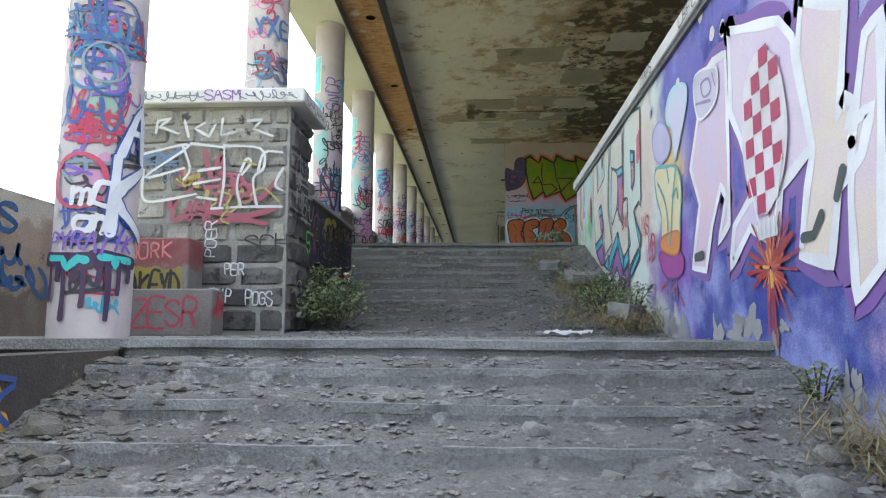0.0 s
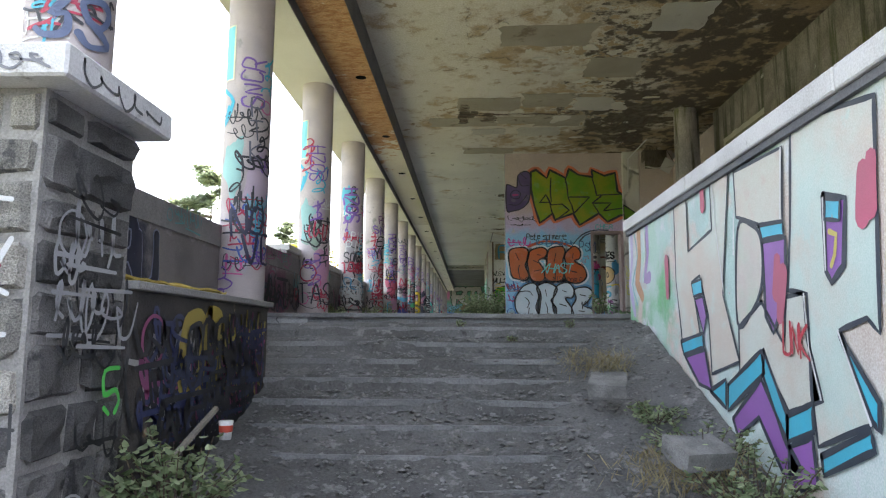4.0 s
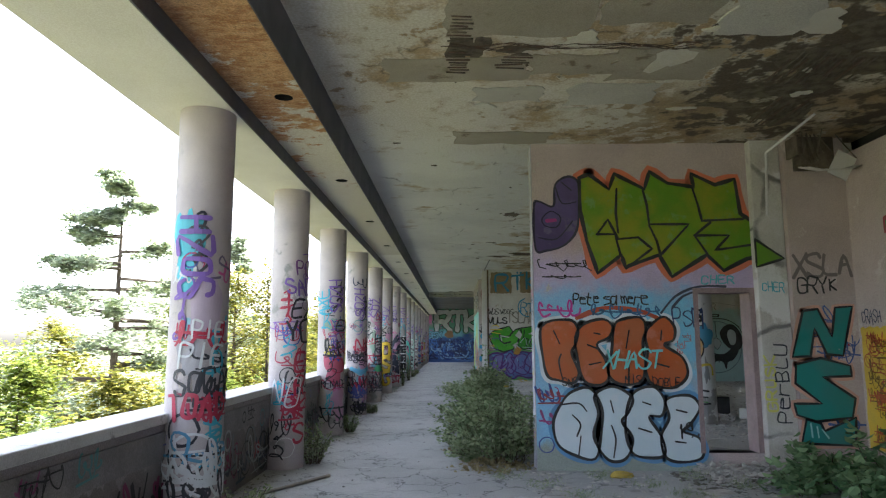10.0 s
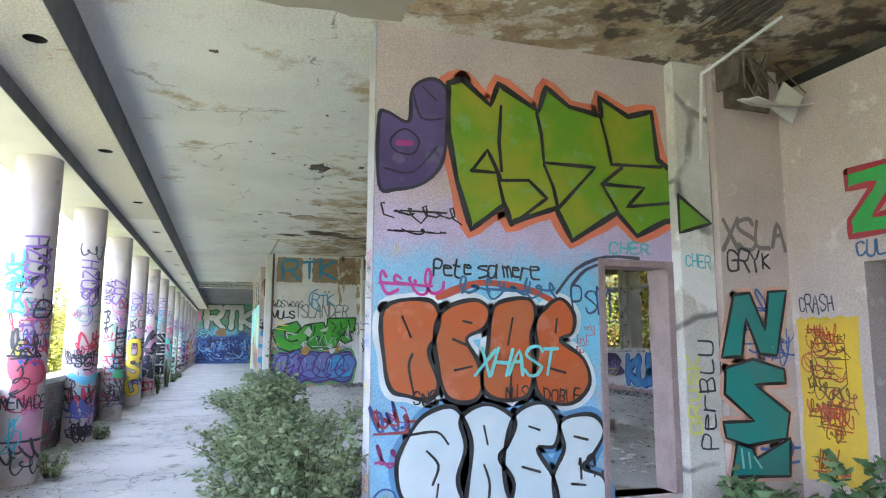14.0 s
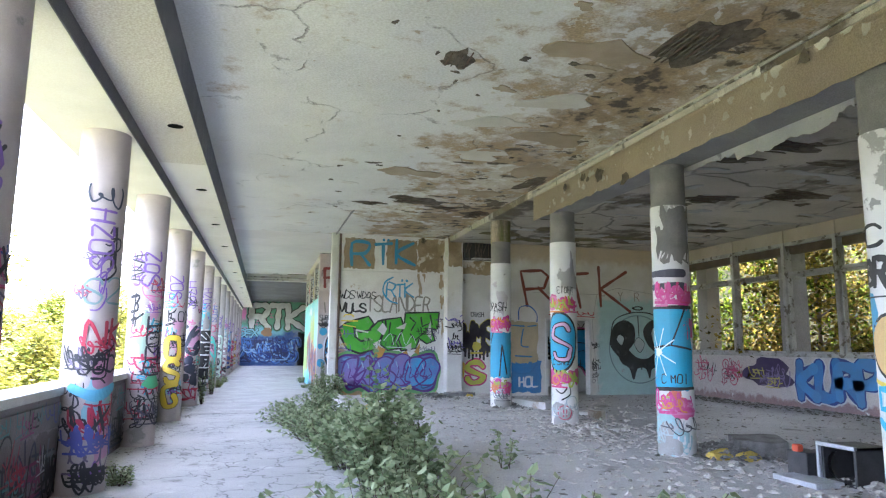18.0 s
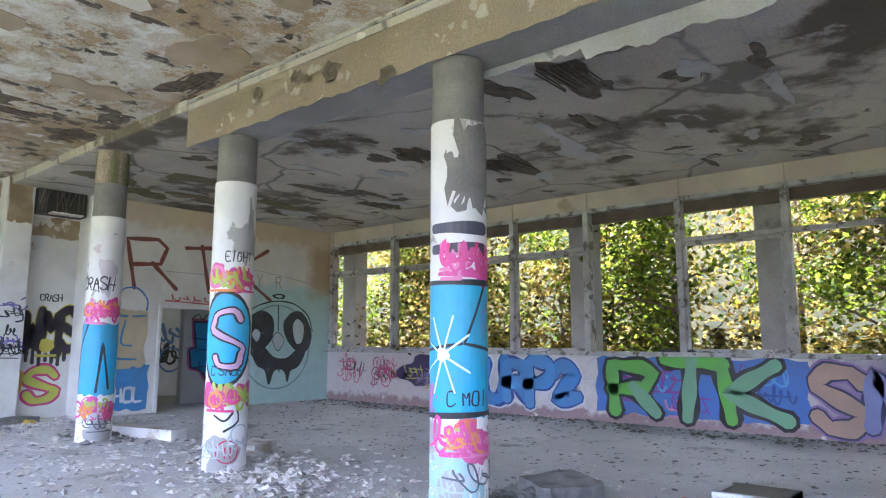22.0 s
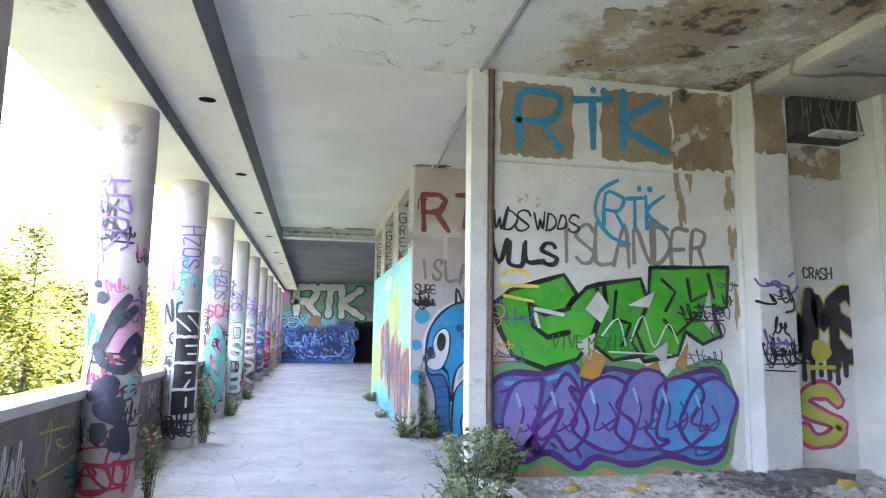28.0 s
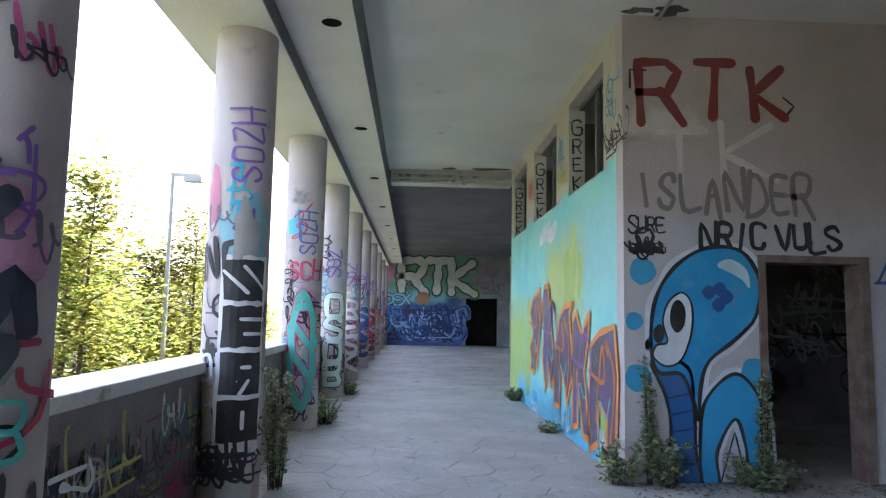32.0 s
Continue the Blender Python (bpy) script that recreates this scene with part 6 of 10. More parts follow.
ob, place = inner[4]
for k in range(2):
    tag(ob, place, [[(-0.22, 2.36 - 0.16 * k), (0.2, 2.36 - 0.16 * k)]], 0.09, (0.06, 0.06, 0.09), 0.005, 1, "blacked_out_name", "plain dark bar of a painted name")
panel(ob, place, -0.04, 0.34, 2.5, 3.19, grey_column, 0.003, "bare_patch", "grey patch where the white paint came off", 0.05, 14)
panel(ob, place, -0.16, 0.05, 2.58, 2.95, grey_column, 0.0032, "bare_patch", "grey patch where the white paint came off", 0.06, 15)
panel(ob, place, -0.32, 0.3, 0.98, 1.95, spray((0.03, 0.38, 0.6)), 0.004, "painted_panel", "bright blue sprayed patch", 0.02)
tag(ob, place, [[(-0.32, 1.95), (0.3, 1.95)], [(-0.3, 0.98), (0.3, 1.0)]], 0.04, BLACK, 0.006, 1)
tag(ob, place, [[(0.2, 1.95), (0.02, 1.5), (0.28, 1.45)], [(-0.32, 1.45), (0.0, 1.5)]], 0.022, BLACK, 0.007, 1)
splotch(ob, place, -0.14, 1.42, 0.05, 0.05, (0.8, 0.85, 0.86), 0.009, 0.1, 3)
tag(ob, place, [[(-0.14 - 0.22 * math.cos(a), 1.42 - 0.3 * math.sin(a)), (-0.14 + 0.22 * math.cos(a), 1.42 + 0.3 * math.sin(a))] for a in (0.5, 1.2, 2.0, 2.7)], 0.014, (0.7, 0.85, 0.9), 0.0085, 1)
tag(ob, place, strokes("C MOI", -0.1, 1.06, 0.1, 0.5), 0.012, BLACK, 0.008)
for u, z, c in ((0.22, 2.05, (0.65, 0.06, 0.3)), (0.3, 1.7, (0.6, 0.08, 0.25)), (0.05, 0.85, (0.7, 0.15, 0.1)), (-0.3, 1.1, (0.6, 0.08, 0.3)), (0.15, 0.75, (0.65, 0.1, 0.3))):
    splotch(ob, place, u, z, 0.13, 0.12, c, 0.003, 0.2, int(u * 100) + 60)
splotch(ob, place, -0.1, 0.45, 0.3, 0.3, (0.35, 0.55, 0.6), 0.002, 0.15, 9)
ob, place = inner[5]
splotch(ob, place, -0.02, 1.55, 0.3, 0.5, BLACK, 0.004, 0.02, 1)
splotch(ob, place, -0.02, 1.55, 0.265, 0.46, (0.03, 0.38, 0.62), 0.007, 0.02, 1)
piece(ob, place, "S", -0.13, 1.32, 0.5, 0.05, (0.6, 0.35, 0.5), BLACK, None, 0.5, 0.1, off=0.009, rim=0.02, smooth=3, label="single curved letter in pink and black")
for u, z, c in ((0.1, 2.15, (0.65, 0.06, 0.3)), (-0.15, 2.2, (0.6, 0.1, 0.3)), (0.25, 1.0, (0.62, 0.08, 0.3)), (-0.22, 0.98, (0.6, 0.06, 0.3)), (-0.05, 1.02, (0.35, 0.5, 0.08))):
    splotch(ob, place, u, z, 0.13, 0.12, c, 0.003, 0.2, int(u * 100) + 90)
tag(ob, place, [[(-0.1, 0.78), (0.0, 0.72), (0.08, 0.8)], [(0.1, 0.9), (0.14, 0.72), (0.0, 0.62)]], 0.02, BLACK, 0.006)
tag(ob, place, [[(0.04 + 0.11 * math.cos(t * 0.79), 0.42 + 0.11 * math.sin(t * 0.79)) for t in range(9)], [(0.02, 0.36), (0.02, 0.46)], [(0.07, 0.36), (0.07, 0.46)]], 0.016, (0.5, 0.04, 0.1), 0.006)
tag(ob, place, strokes("C SALE", -0.15, 1.18, 0.08, 0.5) + strokes("EIGHT", -0.05, 2.35, 0.09, 0.4), 0.012, BLACK, 0.012)
ob, place = inner[6]
panel(ob, place, -0.26, 0.34, 0.82, 1.75, spray((0.03, 0.36, 0.6)), 0.004, "painted_panel", "bright blue sprayed patch", 0.02)
tag(ob, place, [[(-0.26, 0.84), (-0.22, 1.4), (-0.1, 1.74)], [(0.05, 0.86), (0.1, 1.5), (0.2, 0.9)]], 0.03, BLACK, 0.006, 1)
for u, z, c in ((-0.1, 1.9, (0.62, 0.06, 0.3)), (0.2, 1.95, (0.62, 0.06, 0.3)), (0.0, 0.66, (0.6, 0.1, 0.35)), (0.22, 0.62, (0.6, 0.1, 0.35))):
    splotch(ob, place, u, z, 0.14, 0.13, c, 0.003, 0.2, int(u * 100) + 30)
tag(ob, place, strokes("CRASH", -0.25, 2.2, 0.15, 0.45, 0.15, 0.1), 0.018, BLACK, 0.006)

# loose pink, lime and orange strokes round the blue patches
for k in (4, 5, 6):
    ob, place = inner[k]
    r = random.Random(600 + k)
    zs = ((2.0, 2.3), (0.72, 0.98)) if k == 4 else ((2.05, 2.3), (0.85, 1.08)) if k == 5 else ((1.78, 2.08), (0.5, 0.8))
    for a, b in zs:
        scribbles(ob, place, r, -0.3, 0.3, a, b, 7, [(0.66, 0.07, 0.3), (0.7, 0.2, 0.42), (0.62, 0.05, 0.2), (0.7, 0.24, 0.05), (0.4, 0.5, 0.08)], (0.12, 0.22), 0.012, (0.018, 0.034))
    scribbles(ob, place, r, -0.34, 0.34, ROOM_Z + 0.1, 0.7, 5, [(0.5, 0.5, 0.52), (0.42, 0.5, 0.54), (0.1, 0.1, 0.12)], (0.1, 0.2), 0.012, (0.01, 0.016))
    splotch(ob, place, r.uniform(-0.1, 0.15), 0.38, 0.16, 0.2, (0.36, 0.35, 0.34), 0.0028, 0.25, 640 + k, "bare_patch")
for k, spots in ((3, ((0.2, 2.75, 0.05, 0.2), (0.16, 0.5, 0.08, 0.14), (-0.1, 2.62, 0.05, 0.03), (0.24, 1.1, 0.04, 0.2))), (5, ((0.2, 2.8, 0.04, 0.2),)), (6, ((-0.05, 2.75, 0.05, 0.06), (0.1, 2.4, 0.1, 0.25)))):
    ob, place = inner[k]
    for j, (u, z, a, b) in enumerate(spots):
        splotch(ob, place, u, z, a, b, (0.34, 0.33, 0.33) if k != 6 else (0.55, 0.5, 0.53), 0.0029, 0.25, 660 + 7 * k + j, "bare_patch")

# panelled wall
m = flat((0, 38.94, 0), (1, 0, 0), (0, -1, 0))
brown = surface("brown_panel", (0.3, 0.24, 0.16), (0.25, 0.19, 0.12), 2, 0.8, 0.3, 30, (((0.62, 0.6, 0.57), 1.4, 0.6, 0.62),))
panel(panel_wall, m, 1.12, 1.9, 3.38, 4.15, brown, 0.003, "painted_panel", "bare brown board where paint came off", 0.02)
panel(panel_wall, m, 2.2, 3.0, 3.4, 4.15, brown, 0.003, "painted_panel", "bare brown board where paint came off", 0.02, 5)
tag(panel_wall, m, strokes("RTK", 1.32, 3.52, 0.52, 0.8, 0.28, 0.05, 0.04), 0.08, (0.03, 0.24, 0.45), 0.008)
tag(panel_wall, m, [[(2.12, 4.13), (2.12, 4.14)], [(2.24, 4.13), (2.24, 4.14)]], 0.07, (0.03, 0.24, 0.45), 0.006, 1)
tag(panel_wall, m, [[(2.5, 2.52), (2.3, 2.58), (2.13, 2.8), (2.18, 3.05), (2.38, 3.18)]], 0.04, (0.04, 0.3, 0.55), 0.005)
tag(panel_wall, m, strokes("RTK", 2.24, 2.72, 0.3, 0.62, 0.16), 0.04, (0.04, 0.3, 0.55), 0.006)
tag(panel_wall, m, [[(2.62, 3.1), (2.62, 3.11)], [(2.74, 3.1), (2.74, 3.11)]], 0.06, (0.04, 0.3, 0.55), 0.006, 1)
tag(panel_wall, m, strokes("ISLANDER", 1.72, 2.32, 0.36, 0.42, 0.16, 0.05, 0.06), 0.042, (0.26, 0.24, 0.21), 0.004)
tag(panel_wall, m, strokes("WDS WDDS", 1.05, 2.62, 0.16, 0.6, 0.15, 0.1, 0.1), 0.022, BLACK, 0.005)
tag(panel_wall, m, strokes("VULS", 1.04, 2.28, 0.2, 0.7, 0.16, 0, 0.08), 0.045, BLACK, 0.007)
tag(panel_wall, m, strokes("VIVE MEXICO", 1.65, 1.44, 0.12, 0.5, 0.2), 0.014, (0.03, 0.15, 0.03), 0.03)
tag(panel_wall, m, [[(1.15, 2.15), (1.2, 2.2), (1.35, 2.2), (1.4, 2.15)], [(1.1, 2.05), (1.5, 2.05)], [(1.15, 1.95), (1.45, 1.9)]], 0.03, (0.75, 0.58, 0.05), 0.02)
scribbles(panel_wall, m, G, 0.99, 1.25, 1.3, 2.2, 6, [(0.1, 0.08, 0.3), (0.6, 0.4, 0.08)], (0.1, 0.2), 0.02, (0.01, 0.016))
mb = flat((0, 38.86, 0), (1, 0, 0), (0, -1, 0))
back = bpy.data.objects["wall_panels_back"]
piece(back, mb, "WMS", 4.24, 1.4, 0.62, 0.14, (0.02, 0.015, 0.02), (0.5, 0.45, 0.06), None, 0.4, 0.06, 0, 0.04, 0.005, 3, 0.018, None, 3, label="black drippy letters edged in yellow")
tag(back, mb, [[(4.3 + 0.1 * i, 1.45), (4.3 + 0.1 * i, 1.2 - 0.04 * (i % 3))] for i in range(7)], 0.06, (0.02, 0.015, 0.02), 0.009, 1)
splotch(back, mb, 4.6, 1.45, 0.12, 0.12, (0.55, 0.48, 0.05), 0.02, 0.06, 3)
tag(back, mb, [[(4.45, 1.28), (4.75, 1.28)]], 0.05, (0.55, 0.48, 0.05), 0.02, 1)
piece(back, mb, "S", 4.35, 0.55, 0.5, 0.12, (0.5, 0.5, 0.06), (0.55, 0.04, 0.2), None, 0.85, 0.1, 0, 0.03, 0.005, 3, 0.04, None, 3)
splotch(back, mb, 4.14, 0.86, 0.16, 0.22, (0.66, 0.42, 0.05), 0.012, 0.1, 6)
tag(back, mb, strokes("CRASH", 4.45, 2.22, 0.11, 0.5, 0.15), 0.018, BLACK, 0.005)
mp = flat((0, 38.62, 0), (1, 0, 0), (0, -1, 0))
scribbles(bpy.data.objects["pilaster"], mp, G, 3.76, 4.14, 1.2, 2.5, 9, [BLACK, BLACK, (0.15, 0.12, 0.4)], (0.12, 0.26))

# north wall of the room
m = flat((0, 38.4, 0), (1, 0, 0), (0, -1, 0))
tag(wall_n, m, strokes("RTK", 5.8, 2.5, 0.95, 0.82, 0.35, -0.12), 0.075, (0.2, 0.045, 0.03), 0.004, 1)
tag(wall_n, m, strokes("PYR", 7.98, 2.72, 0.2, 0.6, 1.9), 0.022, (0.3, 0.26, 0.2), 0.004, 1)
tag(wall_n, m, [[(6.0, 2.86), (7.84, 2.86)], [(7.84, 0.3), (7.84, 2.86), (9.9, 2.86)]], 0.012, (0.34, 0.32, 0.29), 0.003)
tag(wall_n, m, [[(6.45, 2.3), (7.75, 2.25)]] + scrawl(G, 6.55, 2.3, 0.6, 0.12, 4) + scrawl(G, 7.25, 2.3, 0.45, 0.1, 3), 0.024, (0.5, 0.06, 0.08), 0.004)
scribbles(wall_n, m, random.Random(93), 7.64, 7.8, 0.5, 1.7, 8, [BLACK, BLACK, (0.3, 0.3, 0.05)], (0.08, 0.16), 0.004, (0.012, 0.02))
tag(wall_n, m, [[(9.06 + 0.88 * math.cos(t * 0.314), 1.42 + 0.9 * math.sin(t * 0.314)) for t in range(21)]], 0.03, (0.2, 0.3, 0.3), 0.004)
splotch(wall_n, m, 9.06, 2.52, 0.17, 0.06, BLACK, 0.005, 0.05, 6)
splotch(wall_n, m, 9.06, 2.52, 0.1, 0.03, (0.4, 0.6, 0.55), 0.008, 0.05, 6)
panel(wall_n, m, 5.32, 6.2, 0.3, 1.1, spray((0.05, 0.22, 0.5)), 0.003, "painted_panel", "blue lower patch", 0.03)
panel(wall_n, m, 5.35, 6.12, 1.05, 2.1, spray((0.5, 0.42, 0.26)), 0.0045, "painted_panel", "sand coloured painted block", 0.03)
tag(wall_n, m, [[(5.4, 2.0), (5.75, 1.98)], [(5.85, 1.98), (6.08, 2.0)], [(5.72, 1.9), (5.66, 1.5), (5.85, 1.45)], [(5.5, 1.22), (5.95, 1.2)], [(5.35, 1.05), (5.5, 0.8), (5.9, 0.8), (6.12, 1.1)]], 0.035, (0.04, 0.2, 0.45), 0.008)
tag(wall_n, m, [[(5.6, 2.15), (5.62, 2.45), (5.9, 2.5), (6.1, 2.3), (6.1, 2.1)]], 0.03, (0.05, 0.15, 0.45), 0.008)
tag(wall_n, m, strokes("HOL", 5.6, 0.45, 0.22, 0.6), 0.05, (0.7, 0.72, 0.74), 0.008)

# low wall below the windows: read from north to south
m = flat((WX, 0, 0), (0, -1, 0), (-1, 0, 0))
piece(sill_wall, m, "KURP2", -34.35, 0.5, 0.6, 0.22, [(0.05, 0.2, 0.5), (0.07, 0.26, 0.58)], (0.02, 0.05, 0.25), (0.6, 0.6, 0.62), 0.68, 0.16, 0.05, 0.04, 0.004, 3, 0.03, None, 3, label="blue bubble letters below the windows")
panel(sill_wall, m, -31.5, -28.3, 0.38, 1.28, spray((0.06, 0.16, 0.5)), 0.003, "painted_panel", "blue painted field", 0.03)
piece(sill_wall, m, "RTK", -31.2, 0.46, 0.72, 0.2, [(0.12, 0.42, 0.05), (0.16, 0.36, 0.2)], BLACK, None, 0.95, 0.3, 0.0, 0.08, 0.007, 3, 0.055, None, 1, label="green block letters on blue below the windows")
scribbles(sill_wall, m, G, -31.4, -28.4, 0.4, 1.26, 14, [(0.2, 0.05, 0.3), (0.03, 0.08, 0.3), (0.5, 0.2, 0.35), (0.1, 0.3, 0.6)], (0.2, 0.4), 0.0045, (0.02, 0.04))
scribbles(sill_wall, m, G, -38.2, -36.0, 0.5, 1.3, 16, [(0.5, 0.06, 0.15), BLACK, (0.3, 0.05, 0.1)], (0.15, 0.35))
splotch(sill_wall, m, -35.3, 0.92, 0.75, 0.33, (0.04, 0.02, 0.08), 0.003, 0.15, 5)
scribbles(sill_wall, m, G, -36.0, -34.6, 0.6, 1.2, 7, [(0.45, 0.4, 0.1), (0.2, 0.15, 0.3)], (0.2, 0.4), 0.006)
piece(sill_wall, m, "SNARK", -28.2, 0.42, 0.7, 0.2, [(0.42, 0.28, 0.2), (0.2, 0.22, 0.45)], (0.03, 0.03, 0.1), (0.25, 0.15, 0.35), 0.75, 0.16, 0.0, 0.05, 0.004, 7, 0.028, None, 1)
scribbles(sill_wall, m, G, -28.3, -23.8, 0.4, 1.28, 20, [(0.1, 0.1, 0.4), BLACK, (0.5, 0.4, 0.1)], (0.2, 0.4), 0.022)

# block front: a blue creature as plain shapes, letters above
m = flat((0, 43.0, 0), (1, 0, 0), (0, -1, 0))
tag(block_front, m, strokes("RTK", 1.02, 3.28, 0.52, 0.62, 0.36, -0.02), 0.085, (0.24, 0.035, 0.035), 0.004, 1)
tag(block_front, m, [[(0.9, 3.55), (0.9, 3.72), (1.05, 3.72)], [(2.35, 3.5), (2.45, 3.42), (2.35, 3.3)]], 0.02, BLACK, 0.004, 1)
tag(block_front, m, strokes("TK", 1.15, 2.72, 0.46, 0.9, 0.5), 0.06, (0.66, 0.6, 0.56), 0.003, 1)
tag(block_front, m, strokes("ISLANDER", 0.95, 2.4, 0.34, 0.42, 0.2, 0, 0.08), 0.045, (0.24, 0.21, 0.19), 0.005)
tag(block_front, m, strokes("NRIC VULS", 1.55, 2.08, 0.22, 0.55, 0.15, 0, 0.06), 0.04, BLACK, 0.006)
tag(block_front, m, strokes("SURE", 0.88, 2.2, 0.14, 0.5, 0.1), 0.02, BLACK, 0.005)
scribbles(block_front, m, G, 0.86, 1.2, 1.9, 2.3, 6, [BLACK], (0.1, 0.18))
for u, v, r in ((1.0, 1.85, 0.12), (0.95, 0.9, 0.12), (2.02, 0.95, 0.14), (0.92, 1.4, 0.08)):
    splotch(block_front, m, u, v, r, r, (0.05, 0.34, 0.58), 0.004, 0.04, 3)
splotch(block_front, m, 3.6, 0.9, 0.3, 0.9, (0.04, 0.12, 0.35), 0.004, 0.1, 3)
scribbles(block_front, m, G, 3.15, 5.5, 0.4, 2.4, 14, [BLACK, (0.3, 0.05, 0.2), (0.05, 0.1, 0.3)], (0.2, 0.4))

# mural: read from north to south
m = flat((0.83, 0, 0), (0, -1, 0), (-1, 0, 0))

tag(mural, m, strokes("YOU ROCK", -46.8, 2.62, 0.12, 0.5, 0.2, 0, 0.0, None), 0.02, (0.7, 0.75, 0.74), 0.004)
for a, z, c in ((-43.5, 3.3, (0.05, 0.3, 0.6)), (-43.52, 3.0, BLACK), (-45.7, 3.35, (0.05, 0.3, 0.6)), (-45.72, 3.05, (0.45, 0.4, 0.1)), (-47.95, 3.3, (0.5, 0.06, 0.08))):
    scribbles(mural, m, G, a, a + 0.3, z, z + 0.55, 3, [c], (0.18, 0.3), 0.004, (0.018, 0.026))

# far end wall
m = flat((0, 68.5, 0), (1, 0, 0), (0, -1, 0))
piece(far, m, "RTK", -1.6, 2.55, 1.35, 0.34, (0.62, 0.63, 0.6), (0.02, 0.03, 0.02), (0.1, 0.3, 0.2), 0.72, 0.14, 0.05, 0.02, 0.006, 5, 0.06, None, 1, label="huge white letters outlined in black")
scribbles(far, m, G, -2.4, 1.35, 0.15, 2.0, 46, [(0.08, 0.22, 0.6), (0.3, 0.5, 0.75), (0.02, 0.03, 0.12), (0.02, 0.04, 0.2)], (0.5, 0.95), 0.022, (0.04, 0.09))
scribbles(far, m, G, -2.4, 3.3, 2.2, 4.0, 16, [(0.1, 0.3, 0.2), (0.5, 0.15, 0.3), (0.05, 0.2, 0.15)], (0.3, 0.6), 0.0045, (0.03, 0.06))
piece(far, m, "AXNEMS", -2.3, 0.5, 1.0, 0.2, [(0.05, 0.16, 0.5), (0.02, 0.05, 0.2)], BLACK, (0.1, 0.2, 0.5), 0.5, 0.1, 0.3, 0.12, 0.006, 8, 0.05, (0.3, 0.5, 0.7), 1)
splotch(far, m, -0.6, 2.2, 0.35, 0.3, (0.35, 0.2, 0.1), 0.02, 0.1, 5)
piece(far, m, "DEX", -2.3, 1.95, 0.4, 0.1, (0.25, 0.55, 0.7), BLACK, None, 0.8, 0.15, 0, 0.05, 0.02)

# stair wall: read from north to south
m = flat((1.63, 0, 0), (0, -1, 0), (-1, 0, 0))
tag(stair_wall, m, strokes("INS", -9.75, -0.52, 0.17, 0.5, 0.1), 0.02, (0.5, 0.03, 0.05), 0.02)
tag(stair_wall, m, strokes("UNK", -10.6, -0.32, 0.15, 0.5, 0.1), 0.02, (0.5, 0.03, 0.05), 0.02)
BU, BV = -6.92, -0.32
balloon = splotch(stair_wall, m, BU, BV, 0.29, 0.46, (0.72, 0.66, 0.7), 0.022, 0.02, 3, "painted_balloon", label="chequered red and white painted balloon")
for i in range(4):
    for j in range(8):
        if (i + j) % 2:
            u, v = BU + (i - 1.5) * 0.115, BV + (j - 3.5) * 0.115
            if ((u - BU) / 0.29) ** 2 + ((v - BV) / 0.46) ** 2 < 0.95:
                panel(balloon, m, u - 0.055, u + 0.055, v - 0.053, v + 0.053, spray((0.42, 0.03, 0.1)), 0.025, "red_square")
panel(balloon, m, BU - 0.12, BU + 0.12, BV - 0.6, BV - 0.49, spray((0.66, 0.64, 0.68)), 0.024, "basket")
tag(balloon, m, [[(BU - 0.22, BV - 0.2), (BU - 0.11, BV - 0.49)], [(BU + 0.22, BV - 0.2), (BU + 0.11, BV - 0.49)]] + [[(BU - 0.09 + 0.06 * k, BV - 0.5), (BU - 0.09 + 0.06 * k, BV - 0.59)] for k in range(4)], 0.014, (0.8, 0.78, 0.8), 0.026, 1)
burst = random.Random(77)
for rgb, reach, n, w in (((0.34, 0.03, 0.04), 0.3, 34, 0.016), ((0.55, 0.09, 0.04), 0.2, 26, 0.018), ((0.75, 0.4, 0.1), 0.09, 14, 0.02)):
    rays = []
    for k in range(n):
        a, r = burst.uniform(0, 6.28), reach * burst.uniform(0.5, 1.15)
        rays.append([(BU + 0.02 * math.cos(a), BV - 0.76 + 0.02 * math.sin(a)), (BU + r * math.cos(a), BV - 0.76 + r * math.sin(a))])
    tag(stair_wall, m, rays, w, rgb, 0.018 + 0.002 * w, 0)
tag(stair_wall, m, [[(BU - 0.05, BV - 0.85), (BU - 0.06, BV - 1.12)], [(BU + 0.02, BV - 0.85), (BU + 0.03, BV - 1.18)]], 0.02, (0.4, 0.04, 0.05), 0.0185)
for k in range(26):
    splotch(stair_wall, m, G.uniform(-9.4, -5.8), G.uniform(0.1, 0.9), 0.05, 0.05, G.choice([(0.6, 0.55, 0.7), (0.7, 0.62, 0.6)]), 0.003, 0.05, k, "paint_dot")
tag(cap, flat((1.575, 0, 0), (0, -1, 0), (-1, 0, 0)), strokes("MAPS", -9.4, 0.875, 0.09, 0.8, 0.3) + strokes("LBFL", -8.2, 0.875, 0.09, 0.8, 0.4), 0.012, (0.08, 0.08, 0.12), 0.003)

# walls on the left of the stairs, parapet
m = flat((-1.8, 0, 0), (0, 1, 0), (1, 0, 0))
scribbles(stair_left, m, G, 10.4, 12.6, -0.95, -0.05, 46, [BLACK, BLACK, (0.03, 0.04, 0.12), (0.3, 0.06, 0.16)], (0.2, 0.45), 0.003, (0.016, 0.03))
tag(stair_left, m, strokes("CO", 11.0, -0.55, 0.42, 0.6, 0.1, 0.1), 0.11, (0.45, 0.34, 0.06), 0.012)
tag(stair_left, m, strokes("CREW", 11.05, -0.52, 0.34, 0.55, 0.12, 0.05), 0.035, BLACK, 0.024)
